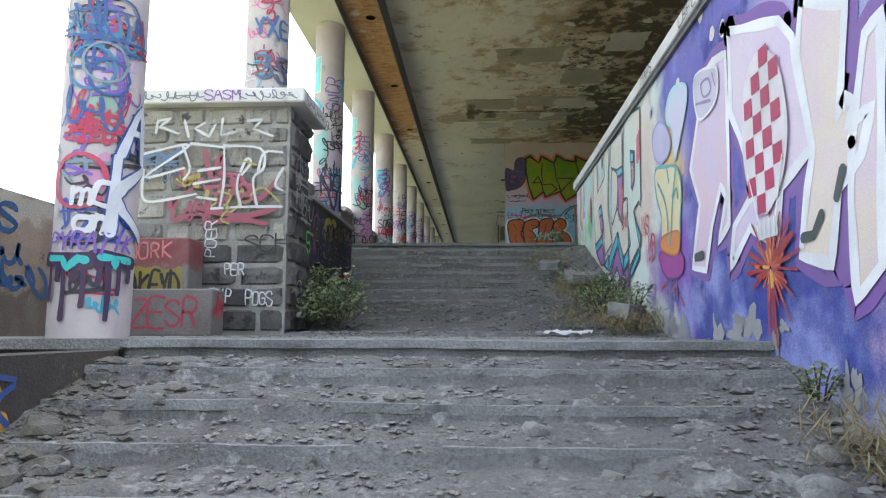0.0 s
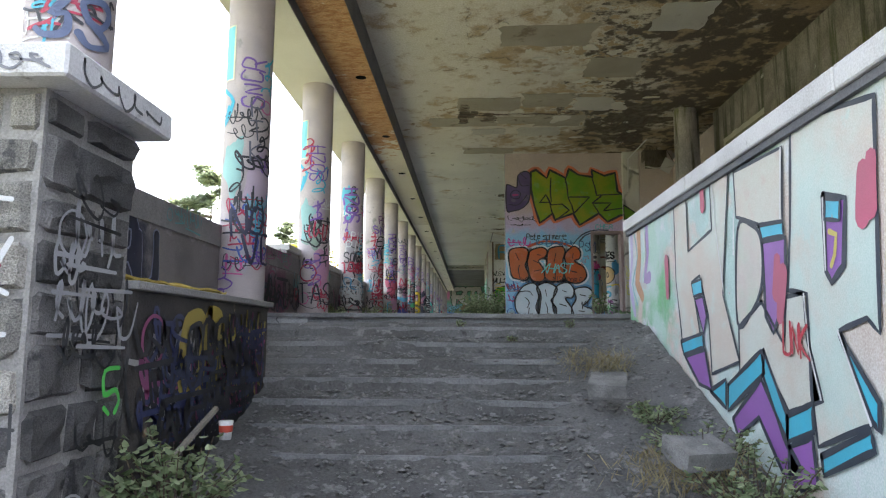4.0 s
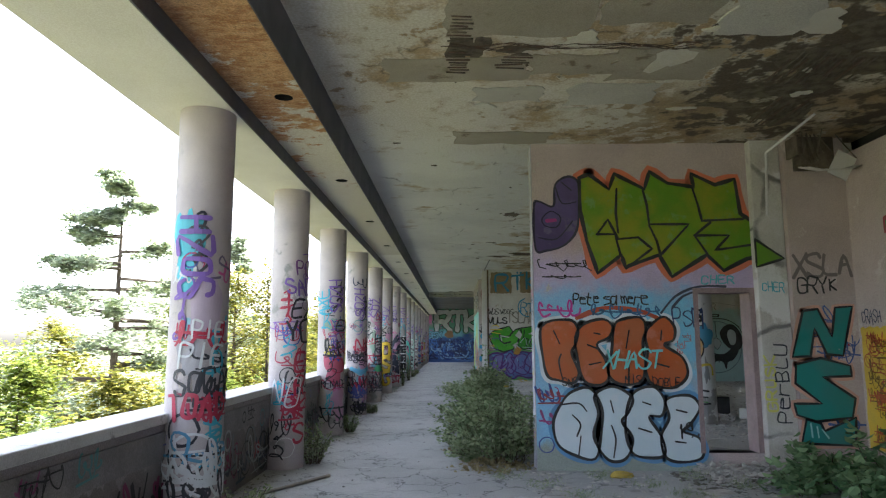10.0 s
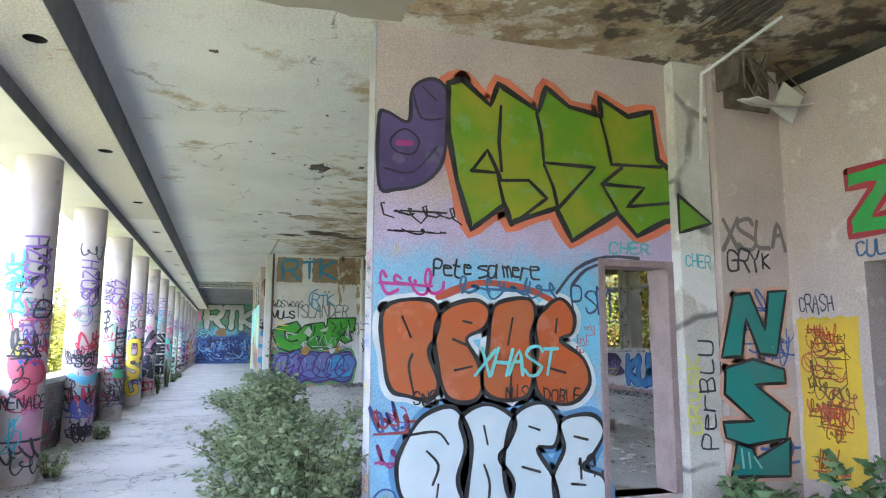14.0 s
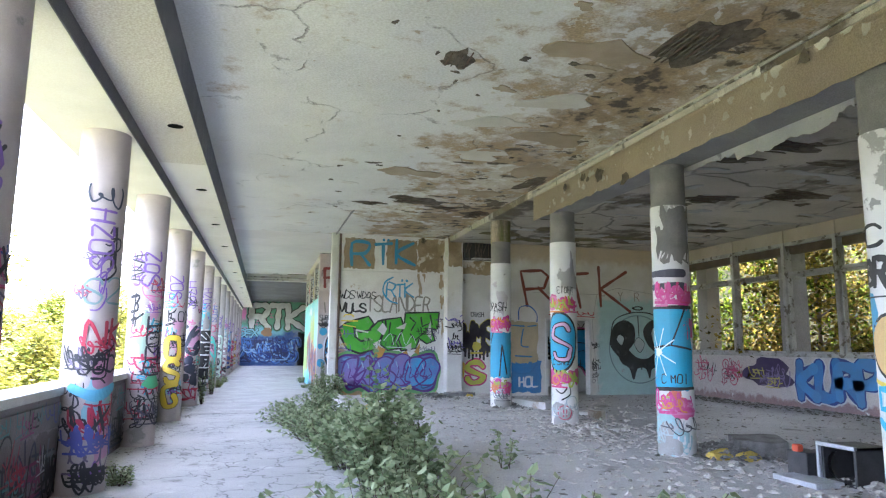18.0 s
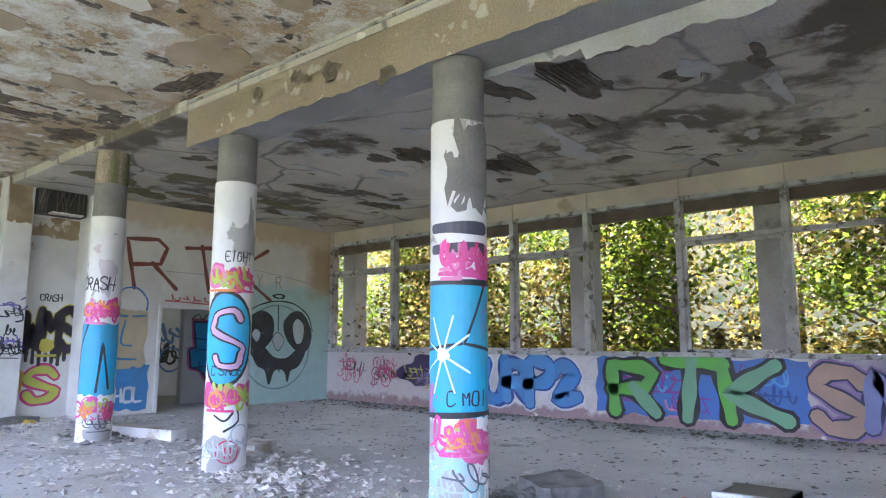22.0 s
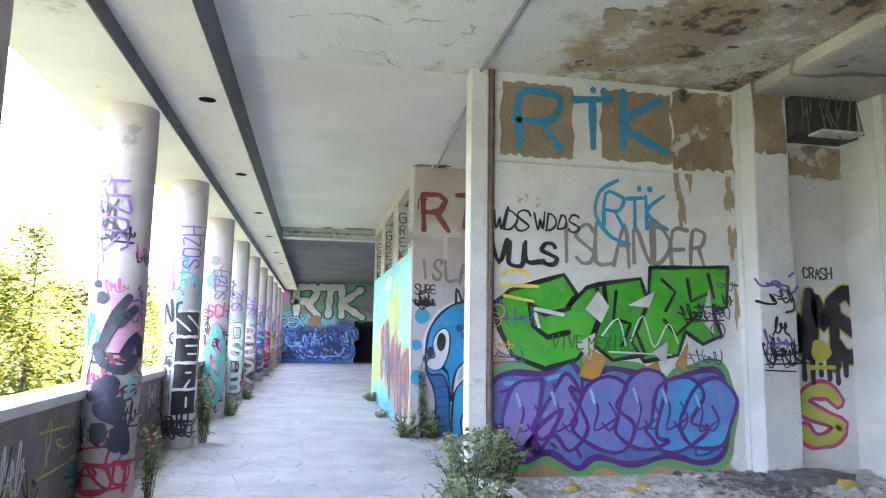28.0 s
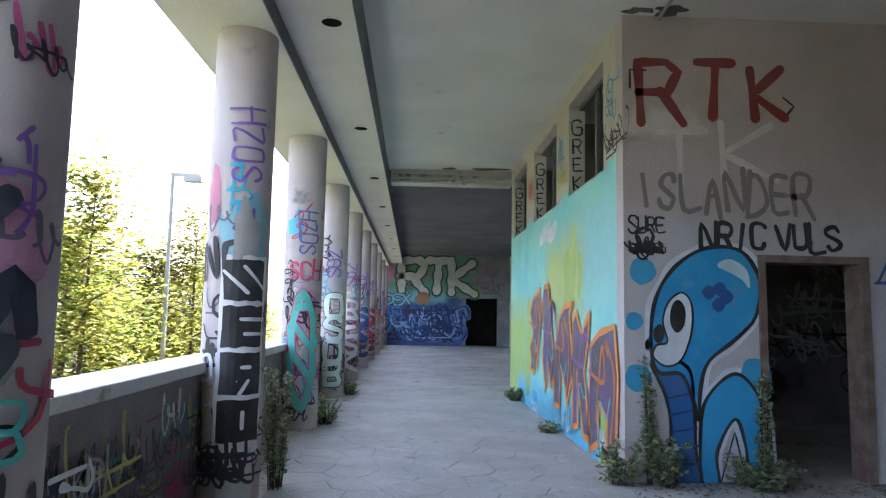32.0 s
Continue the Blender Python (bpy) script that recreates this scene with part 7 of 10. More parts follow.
scribbles(stair_left, m, random.Random(77), 10.4, 12.6, -0.95, -0.1, 14, [(0.34, 0.34, 0.35), (0.3, 0.06, 0.18), (0.42, 0.34, 0.1), (0.4, 0.38, 0.36)], (0.18, 0.34), 0.003, (0.02, 0.04))
scribbles(stair_left, m, G, 11.5, 12.6, -0.6, -0.05, 8, [(0.45, 0.36, 0.08), (0.03, 0.03, 0.1)], (0.15, 0.3), 0.019)
scribbles(stair_left, m, random.Random(71), 10.4, 12.6, -1.3, -0.08, 26, [BLACK, BLACK, (0.02, 0.03, 0.08)], (0.22, 0.42), 0.022, (0.025, 0.045))
m = flat((-2.64, 0, 0), (0, 1, 0), (1, 0, 0))
scribbles(parapet, m, random.Random(72), 14.0, 30.0, 0.05, 0.6, 40, [BLACK, BLACK, (0.03, 0.03, 0.07)], (0.28, 0.5), 0.02, (0.025, 0.045))
scribbles(parapet, m, G, 14.0, 34.0, 0.05, 0.64, 90, [BLACK, BLACK, (0.04, 0.05, 0.1), (0.25, 0.03, 0.12), (0.2, 0.24, 0.25)], (0.25, 0.5), 0.003, (0.018, 0.035))
piece(parapet_end, m, "KORBU", 10.6, 0.14, 0.42, 0.1, (0.02, 0.025, 0.05), (0.24, 0.26, 0.36), None, 0.7, 0.15, 0, 0.05, 0.004, 3, 0.014)
scribbles(parapet, m, G, 34.0, 49.0, 0.1, 0.85, 70, [BLACK, (0.05, 0.25, 0.25), (0.3, 0.05, 0.15), (0.1, 0.08, 0.2), (0.5, 0.46, 0.1)], (0.2, 0.45), 0.003, (0.014, 0.03))
mb2 = flat((-2.62, 0, 0), (0, 1, 0), (1, 0, 0))
band = bpy.data.objects["parapet_band"]
tag(band, mb2, strokes("RKIYEM", 10.5, 0.72, 0.15, 0.6, 0.4), 0.022, (0.4, 0.03, 0.1), 0.003)
scribbles(band, mb2, G, 11.8, 33, 0.7, 0.92, 46, [BLACK, (0.35, 0.06, 0.2), (0.1, 0.1, 0.35), (0.1, 0.3, 0.3)], (0.1, 0.19), 0.003, (0.01, 0.02))
tag(bpy.data.objects["wall_landing"], flat((-3.36, 0, 0), (0, 1, 0), (1, 0, 0)), strokes("WNS", 7.3, -0.72, 0.2, 0.9) + scrawl(G, 7.4, -0.95, 0.6, 0.16, 4) + scrawl(G, 7.4, -1.2, 0.5, 0.25, 4) + scrawl(G, 7.9, -1.15, 0.4, 0.2, 3), 0.04, (0.03, 0.1, 0.25), 0.004)
tag(flank, flat((-1.98, 0, 0), (0, 1, 0), (1, 0, 0)), [[(5.6, -1.95), (5.9, -1.78), (6.02, -1.9)], [(5.6, -1.75), (6.0, -1.7)], [(5.7, -1.85), (6.05, -1.82)]], 0.1, (0.6, 0.3, 0.03), 0.004)
tag(flank, flat((-1.98, 0, 0), (0, 1, 0), (1, 0, 0)), [[(5.7, -1.6), (6.12, -1.64), (6.0, -1.74), (6.14, -1.9), (5.9, -1.98)], [(5.85, -1.58), (6.0, -1.68)]], 0.03, (0.03, 0.08, 0.28), 0.007)

# painted wall: hand drawn letter shapes, each code a run of grid points
m = flat((0, 23.15, 0), (1, 0, 0), (0, -1, 0))
shape(mts, m, "0553154518533345365445485846575369477950813288279016981183097103631145003911220520110802031800340051", 1.44, 2.45, 2.58, [(0.13, 0.3, 0.012), (0.3, 0.31, 0.015)], BLACK, 0.05, 0, 0.004, halo=(0.75, 0.2, 0.1), label="large spiky green letters outlined in black")
inked(mts, m, "134912341322 012207301318251933121700 29483139322756273808 002111211408 5950623964298930 692859206609 5920802071119915 322636173808", 1.65, 2.56, 2.15, 0.032, BLACK, 0.011, 0, "graffiti_line")
shape(mts, m, "0088439756815159454555164601240508110137", 0.9, 1.08, 0.83, [(0.5, 0.1, 0.02), (0.42, 0.12, 0.04)], BLACK, 0.035, 1, 0.004, halo=(0.7, 0.75, 0.8), label="bubbly orange letter outlined in black")
shape(mts, m, "12904198568851713260443848123500120602390071", 1.33, 1.06, 0.85, [(0.5, 0.1, 0.02), (0.42, 0.12, 0.04)], BLACK, 0.035, 1, 0.004, halo=(0.7, 0.75, 0.8), label="bubbly orange letter outlined in black")
shape(mts, m, "1180209451985981535956264703160101160748", 1.73, 1.07, 0.86, [(0.5, 0.1, 0.02), (0.42, 0.12, 0.04)], BLACK, 0.035, 1, 0.004, halo=(0.7, 0.75, 0.8), label="bubbly orange letter outlined in black")
shape(mts, m, "108629984384416628595242581839011005012405500271", 2.21, 1.02, 0.92, [(0.5, 0.1, 0.02), (0.42, 0.12, 0.04)], BLACK, 0.035, 1, 0.004, halo=(0.7, 0.75, 0.8), label="bubbly orange letter outlined in black")
inked(mts, m, "00450534 062504180703 35434042 29333929 30164018 65456230 64176300 93459237 87179814", 1.05, 1.08, 1.48, 0.02, BLACK, 0.012, 1, "graffiti_line")
inked(mts, m, "0100361276089800", 1.35, 1.92, 1.05, 0.06, (0.5, 0.08, 0.03), 0.0035, 1, "graffiti_line")
shape(mts, m, "117627945499707067315801290606210051", 1.02, 0.14, 0.88, [(0.66, 0.72, 0.77), (0.56, 0.66, 0.72)], BLACK, 0.035, 1, 0.004, halo=(0.12, 0.3, 0.55), label="bubbly white letter outlined in black")
shape(mts, m, "0487299855844963405154284302190101310862", 1.52, 0.13, 0.92, [(0.66, 0.72, 0.77), (0.56, 0.66, 0.72)], BLACK, 0.035, 1, 0.004, halo=(0.12, 0.3, 0.55), label="bubbly white letter outlined in black")
shape(mts, m, "1289419957805259345750315406330108090047", 1.93, 0.15, 0.89, [(0.66, 0.72, 0.77), (0.56, 0.66, 0.72)], BLACK, 0.035, 1, 0.004, halo=(0.12, 0.3, 0.55), label="bubbly white letter outlined in black")
shape(mts, m, "11934699618247583546593561082901060901391466", 2.37, 0.1, 0.83, [(0.66, 0.72, 0.77), (0.56, 0.66, 0.72)], BLACK, 0.035, 1, 0.004, halo=(0.12, 0.3, 0.55), label="bubbly white letter outlined in black")
inked(mts, m, "093315261217 004114422036 15171303 39444135 392542154001 64437041 60237020 90379835 88139612", 1.12, 0.15, 1.61, 0.02, BLACK, 0.012, 1, "graffiti_line")
shape(mts, m, "01590865265929874698598959595527390816010204", 0.82, 2.79, 1.02, [(0.07, 0.045, 0.14), (0.11, 0.08, 0.22)], (0.02, 0.015, 0.04), 0.03, 1, 0.0035, label="violet painted rose with dark edges")
inked(mts, m, "073522483837312112230735 318941626564 010331015831 41985784", 0.88, 2.95, 0.78, 0.018, (0.02, 0.015, 0.05), 0.0085, 1, "graffiti_line")
inked(mts, m, "08089715", 0.99, 3.19, 0.12, 0.05, (0.35, 0.04, 0.2), 0.0088, 1, "graffiti_line")
m = flat((0, 22.95, 0), (1, 0, 0), (0, -1, 0))
shape(ns_wall, m, "2272457564327277997979035405384529020101", 3.99, 1.41, 0.8, (0.02, 0.24, 0.22), BLACK, 0.028, 0, 0.004, halo=(0.7, 0.4, 0.3), label="teal block letter outlined in black")
shape(ns_wall, m, "088747979285936948689635890634000410012744270558", 3.97, 0.63, 0.79, (0.02, 0.24, 0.22), BLACK, 0.028, 0, 0.004, halo=(0.7, 0.4, 0.3), label="teal block letter outlined in black")
shape(ns_wall, m, "124536384225984894000104", 4.03, 0.34, 0.7, (0.02, 0.24, 0.22), BLACK, 0.028, 0, 0.004, halo=(0.7, 0.4, 0.3), label="teal block letter outlined in black")
inked(ns_wall, m, "00780506 34623904 61469401", 4.16, 0.43, 0.22, 0.02, (0.3, 0.6, 0.58), 0.012, 0, "graffiti_line")
m = flat((0, 43.0, 0), (1, 0, 0), (0, -1, 0))
shape(block_front, m, "01981271164009003901362735633094", 1.06, -0.04, 1.1, (0.02, 0.12, 0.34), BLACK, 0.03, 1, 0.004, label="blue striped neck of a painted creature")
inked(block_front, m, "01893697 05674075 07454150 05224227 01004404", 1.2, 0.14, 0.65, 0.018, (0.01, 0.05, 0.15), 0.0092, 0, "graffiti_line")
shape(block_front, m, "015711823498538064446001450141343258152916010101", 1.5, -0.02, 0.98, [(0.03, 0.27, 0.56), (0.05, 0.34, 0.62)], BLACK, 0.03, 1, 0.0045, halo=(0.7, 0.74, 0.8), label="blue arched leg of a painted creature")
shape(block_front, m, "01420468168735985596657962595046343329172800241418260527", 1.05, 0.53, 1.56, [(0.03, 0.27, 0.56), (0.05, 0.34, 0.62)], BLACK, 0.035, 1, 0.006, halo=(0.7, 0.74, 0.8), label="big blue painted creature with large eyes")
shape(block_front, m, "1459228540985382524538101801011305282033", 1.08, 1.0, 0.67, (0.72, 0.76, 0.8), BLACK, 0.018, 1, 0.012, label="white of the eyes")
shape(block_front, m, "057424964470402519030229", 1.24, 1.3, 0.3, BLACK, BLACK, 0.01, 1, 0.018)
shape(block_front, m, "01593289555136010709", 1.09, 1.22, 0.17, BLACK, BLACK, 0.01, 1, 0.018)
shape(block_front, m, "016638838455940373273747", 1.68, 1.71, 0.31, (0.6, 0.78, 0.85), (0.6, 0.78, 0.85), 0.01, 1, 0.012)
shape(block_front, m, "0148429282504106", 1.54, 1.6, 0.14, (0.02, 0.1, 0.33), (0.02, 0.1, 0.33), 0.01, 1, 0.012)
shape(block_front, m, "0143428782454001", 1.64, 1.64, 0.14, (0.02, 0.1, 0.33), (0.02, 0.1, 0.33), 0.01, 1, 0.012)
shape(block_front, m, "0143438782454101", 1.7, 1.57, 0.14, (0.02, 0.1, 0.33), (0.02, 0.1, 0.33), 0.01, 1, 0.012)
shape(block_front, m, "0548479286504506", 1.62, 1.49, 0.14, (0.02, 0.1, 0.33), (0.02, 0.1, 0.33), 0.01, 1, 0.012)
shape(block_front, m, "010031975301", 1.67, -0.0, 0.45, (0.6, 0.6, 0.66), BLACK, 0.015, 0, 0.004)
m = flat((1.63, 0, 0), (0, -1, 0), (-1, 0, 0))
shape(stair_wall, m, "0299239823625868589281917567683783085001492839482746371708160148", -12.45, -0.5, 1.46, [(0.6, 0.66, 0.6), (0.62, 0.54, 0.47)], (0.03, 0.04, 0.06), 0.022, 0, 0.004, label="tall pale letter with a thin dark outline")
shape(stair_wall, m, "01639859920149050220", -11.18, 0.38, 0.67, [(0.62, 0.54, 0.47), (0.6, 0.6, 0.53)], (0.03, 0.04, 0.06), 0.022, 0, 0.004, label="tall pale letter with a thin dark outline")
shape(stair_wall, m, "149751946875653740110100", -11.23, -0.14, 0.59, [(0.52, 0.62, 0.5), (0.62, 0.54, 0.5)], (0.03, 0.04, 0.06), 0.03, 1, 0.0045)
shape(stair_wall, m, "36596135666085618638970962004516363200170245", -11.23, -0.62, 0.99, [(0.6, 0.64, 0.58), (0.62, 0.53, 0.46)], (0.03, 0.04, 0.06), 0.026, 0, 0.004)
shape(stair_wall, m, "089827975293473342372934411013001115124500470467", -10.54, -0.75, 1.61, [(0.55, 0.67, 0.62), (0.63, 0.55, 0.48), (0.6, 0.66, 0.6)], (0.03, 0.04, 0.06), 0.026, 0, 0.004, label="tall pale letter with a thin dark outline")
shape(stair_wall, m, "04964684351610000013", -10.15, 0.02, 0.43, (0.3, 0.12, 0.44), (0.03, 0.04, 0.06), 0.035, 0, 0.006)
shape(stair_wall, m, "1282956184020419", -10.13, 0.29, 0.15, (0.1, 0.52, 0.68), (0.03, 0.04, 0.06), 0.02, 0, 0.011)
inked(stair_wall, m, "0297348421330105", -10.1, 0.09, 0.17, 0.03, (0.6, 0.5, 0.12), 0.012, 0, "graffiti_line")
shape(stair_wall, m, "04975594514118000218", -10.83, -0.21, 0.53, (0.35, 0.16, 0.48), (0.03, 0.04, 0.06), 0.03, 0, 0.0052)
shape(stair_wall, m, "0234952696011306", -10.85, 0.3, 0.31, (0.1, 0.52, 0.68), (0.03, 0.04, 0.06), 0.025, 0, 0.0058)
shape(stair_wall, m, "0142894893061602", -12.06, 0.06, 0.25, (0.1, 0.52, 0.68), (0.03, 0.04, 0.06), 0.02, 0, 0.0065)
shape(stair_wall, m, "0190619483435701", -12.0, -0.21, 0.28, (0.35, 0.16, 0.48), (0.03, 0.04, 0.06), 0.02, 0, 0.0065)
inked(stair_wall, m, "21671952 61815859 84608340 87239900 703471187604 008502660838", -11.55, -0.59, 1.67, 0.014, (0.78, 0.78, 0.78), 0.0125, 0, "graffiti_line")
inked(stair_wall, m, "68106704 70086800 98219714 96209513 00180008 31313127", -12.67, -0.12, 2.96, 0.09, (0.55, 0.12, 0.2), 0.0128, 0, "graffiti_line")
shape(stair_wall, m, "0021953397141102", -12.36, -0.38, 0.52, (0.06, 0.5, 0.68), (0.03, 0.04, 0.06), 0.03, 0, 0.0062)
shape(stair_wall, m, "0529916797470101", -11.45, -0.71, 0.59, (0.06, 0.5, 0.68), (0.03, 0.04, 0.06), 0.03, 0, 0.0062)
shape(stair_wall, m, "0697543148010170", -10.9, -0.81, 0.51, (0.06, 0.5, 0.68), (0.03, 0.04, 0.06), 0.03, 0, 0.0062)
shape(stair_wall, m, "0244947692310102", -10.64, -0.78, 0.3, (0.06, 0.5, 0.68), (0.03, 0.04, 0.06), 0.03, 0, 0.0062)
shape(stair_wall, m, "0220935897410401", -10.31, -0.88, 0.45, (0.06, 0.5, 0.68), (0.03, 0.04, 0.06), 0.03, 0, 0.0062)
shape(stair_wall, m, "0295652862005009", -10.08, -0.61, 0.41, (0.06, 0.5, 0.68), (0.03, 0.04, 0.06), 0.03, 0, 0.0062)
shape(stair_wall, m, "022897599000", -11.76, -0.69, 0.31, (0.06, 0.5, 0.68), (0.03, 0.04, 0.06), 0.03, 0, 0.0062)
shape(stair_wall, m, "0138794997015305", -12.28, -0.6, 0.56, (0.32, 0.12, 0.45), (0.03, 0.04, 0.06), 0.03, 0, 0.0055)
shape(stair_wall, m, "0130516185249814810145360919", -11.38, -1.01, 0.88, (0.32, 0.12, 0.45), (0.03, 0.04, 0.06), 0.03, 0, 0.0055)
shape(stair_wall, m, "0672829889300103", -10.65, -1.04, 0.33, (0.32, 0.12, 0.45), (0.03, 0.04, 0.06), 0.03, 0, 0.0055)
shape(stair_wall, m, "19954298599557485418401152304637322021000103163404551877", -8.27, -1.0, 1.4, [(0.62, 0.5, 0.66), (0.68, 0.5, 0.56)], (0.8, 0.8, 0.84), 0.05, 0, 0.004, halo=(0.2, 0.1, 0.36), label="huge pale letter with thick white edges")
shape(stair_wall, m, "0998548163716463713149234404211300000516282715510763", -7.5, -1.02, 1.49, [(0.6, 0.5, 0.68), (0.66, 0.56, 0.66)], (0.8, 0.8, 0.84), 0.06, 0, 0.0045, halo=(0.2, 0.1, 0.36), label="huge violet letter with thick white edges")
shape(stair_wall, m, "13984183334837534249374351454432302422000105092915420779", -6.61, -1.12, 1.31, [(0.66, 0.52, 0.6), (0.68, 0.6, 0.5)], (0.8, 0.8, 0.84), 0.06, 0, 0.005, halo=(0.2, 0.1, 0.36), label="huge rosy letter with thick white edges")
shape(stair_wall, m, "055918952898181201010238", -6.15, -1.3, 1.13, [(0.68, 0.58, 0.5), (0.64, 0.52, 0.62)], (0.8, 0.8, 0.84), 0.06, 0, 0.0055, halo=(0.2, 0.1, 0.36), label="huge peach letter with thick white edges")
shape(stair_wall, m, "00657155963681021201", -8.03, 0.08, 0.49, (0.58, 0.55, 0.66), (0.8, 0.8, 0.84), 0.02, 1, 0.013)
inked(stair_wall, m, "31456741751842193145 01207302 86439620", -8.01, 0.12, 0.41, 0.02, (0.3, 0.22, 0.42), 0.019, 1, "graffiti_line")
inked(stair_wall, m, "800085008904 99129607 00040804", -8.17, -0.97, 2.0, 0.06, (0.04, 0.06, 0.06), 0.0135, 0, "graffiti_line")
# panelled wall: layered pieces
m = flat((0, 38.94, 0), (1, 0, 0), (0, -1, 0))
shape(panel_wall, m, "002908352335324039334937633472308235953699229605860173045701430435002406130307140018", 0.99, 0.29, 2.57, [(0.12, 0.13, 0.34), (0.07, 0.2, 0.42), (0.17, 0.12, 0.32)], (0.09, 0.02, 0.18), 0.06, 1, 0.004, halo=(0.14, 0.36, 0.12), label="layered blue and violet bubble letters")
inked(panel_wall, m, "00271129041617120803 193117122404 233035153634 44324111500554264432 593158057403 652970147525 9828852584059902 28123500 03111307", 1.13, 0.4, 2.28, 0.03, (0.09, 0.02, 0.2), 0.012, 1, "graffiti_line")
inked(panel_wall, m, "00220822 19242726 44255023 60236301 86229924 08071807 44064800", 1.18, 0.6, 2.26, 0.05, (0.16, 0.32, 0.55), 0.0105, 1, "graffiti_line")
shape(panel_wall, m, "019041984862371103011944", 3.14, 0.4, 0.75, (0.05, 0.3, 0.58), (0.04, 0.06, 0.2), 0.025, 1, 0.0115)
shape(panel_wall, m, "0052156461787262624981689672985485257209440117110632", 1.04, 1.23, 1.2, [(0.05, 0.34, 0.02), (0.1, 0.44, 0.04)], BLACK, 0.045, 0, 0.0062, label="jagged bright green letter edged in black")
shape(panel_wall, m, "09896798767060337107290001211763", 2.04, 1.33, 0.84, [(0.05, 0.34, 0.02), (0.08, 0.4, 0.03)], BLACK, 0.04, 0, 0.0065, label="jagged bright green letter edged in black")
shape(panel_wall, m, "20849887955081468924701653274506120000181751", 2.49, 1.32, 1.13, [(0.04, 0.3, 0.02), (0.09, 0.42, 0.03)], BLACK, 0.04, 0, 0.0068, label="jagged bright green letter edged in black")
inked(panel_wall, m, "017738549768 0377082844029514", 1.41, 1.54, 0.43, 0.05, BLACK, 0.014, 0, "graffiti_line")
inked(panel_wall, m, "01589741 02411401", 1.47, 1.65, 0.3, 0.035, (0.66, 0.66, 0.64), 0.016, 0, "graffiti_line")
inked(panel_wall, m, "0447012317190900 485961485131 736076409448 492361108228 94659944", 2.29, 1.48, 1.14, 0.035, BLACK, 0.0145, 0, "graffiti_line")
inked(panel_wall, m, "002121423011 37165346670986379815 09038900", 2.17, 1.39, 0.84, 0.016, (0.6, 0.7, 0.68), 0.017, 1, "graffiti_line")
shape(panel_wall, m, "0141429575505001", 2.0, 1.7, 0.33, (0.62, 0.61, 0.58), (0.55, 0.54, 0.52), 0.01, 0, 0.016, label="patch where the paint has flaked off")
shape(panel_wall, m, "020996567503", 2.47, 1.86, 0.29, (0.62, 0.61, 0.58), (0.55, 0.54, 0.52), 0.01, 0, 0.016, label="patch where the paint has flaked off")
shape(panel_wall, m, "015574955501", 1.89, 1.33, 0.28, (0.62, 0.61, 0.58), (0.55, 0.54, 0.52), 0.01, 0, 0.016, label="patch where the paint has flaked off")
shape(panel_wall, m, "045172966202", 2.71, 1.29, 0.24, (0.62, 0.61, 0.58), (0.55, 0.54, 0.52), 0.01, 0, 0.016, label="patch where the paint has flaked off")
shape(panel_wall, m, "002920972700", 3.28, 1.61, 0.48, (0.62, 0.61, 0.58), (0.55, 0.54, 0.52), 0.01, 0, 0.016, label="patch where the paint has flaked off")
shape(panel_wall, m, "0015389693686000", 1.92, 1.13, 0.32, (0.5, 0.26, 0.04), (0.4, 0.2, 0.04), 0.01, 0, 0.0165)
shape(panel_wall, m, "005168869305", 2.63, 1.15, 0.2, (0.5, 0.26, 0.04), (0.4, 0.2, 0.04), 0.01, 0, 0.0165)
shape(panel_wall, m, "022349963802", 2.96, 1.22, 0.31, (0.5, 0.26, 0.04), (0.4, 0.2, 0.04), 0.01, 0, 0.0165)
m = flat((1.63, 0, 0), (0, -1, 0), (-1, 0, 0))
shape(stair_wall, m, "009847917883946187297701200418420167", -9.19, -0.76, 0.77, [(0.7, 0.55, 0.2), (0.66, 0.6, 0.42)], (0.12, 0.42, 0.42), 0.03, 1, 0.006, label="soft yellow painted form with a teal edge")
shape(stair_wall, m, "0236993489000913", -9.06, -0.81, 0.5, (0.68, 0.24, 0.05), (0.5, 0.16, 0.04), 0.02, 1, 0.0095)
shape(stair_wall, m, "01399726940235010321", -9.13, -0.99, 0.63, (0.35, 0.05, 0.3), (0.2, 0.03, 0.2), 0.02, 1, 0.0066)
shape(stair_wall, m, "016249689631900538010424", -9.23, 0.02, 0.53, (0.5, 0.46, 0.68), (0.3, 0.32, 0.6), 0.025, 1, 0.0064)
shape(stair_wall, m, "00803098878695625111300128430462", -8.8, -0.05, 0.59, [(0.5, 0.62, 0.7), (0.6, 0.55, 0.72)], (0.4, 0.66, 0.7), 0.025, 1, 0.0068, label="pale painted form with a light edge")
inked(stair_wall, m, "0187256538444020 818663495001 45995278 645882638552", -9.13, -0.72, 0.67, 0.03, (0.1, 0.35, 0.38), 0.0125, 1, "graffiti_line")
inked(stair_wall, m, "03870520 49836053945884874983 70535517 03016410", -9.48, -0.77, 0.24, 0.03, (0.5, 0.03, 0.05), 0.0215, 1, "graffiti_line")
inked(stair_wall, m, "002924352820 492170297213 86139801", -9.13, -1.23, 0.61, 0.03, (0.4, 0.1, 0.2), 0.0065, 1, "graffiti_line")
m = flat((0, 38.4, 0), (1, 0, 0), (0, -1, 0))
shape(wall_n, m, "00501757374161388251984985267019650258204020310023210830", 8.43, 0.62, 1.41, [(0.02, 0.023, 0.023), (0.045, 0.05, 0.05)], (0.02, 0.02, 0.02), 0.02, 1, 0.004, label="dark painted animal skull")
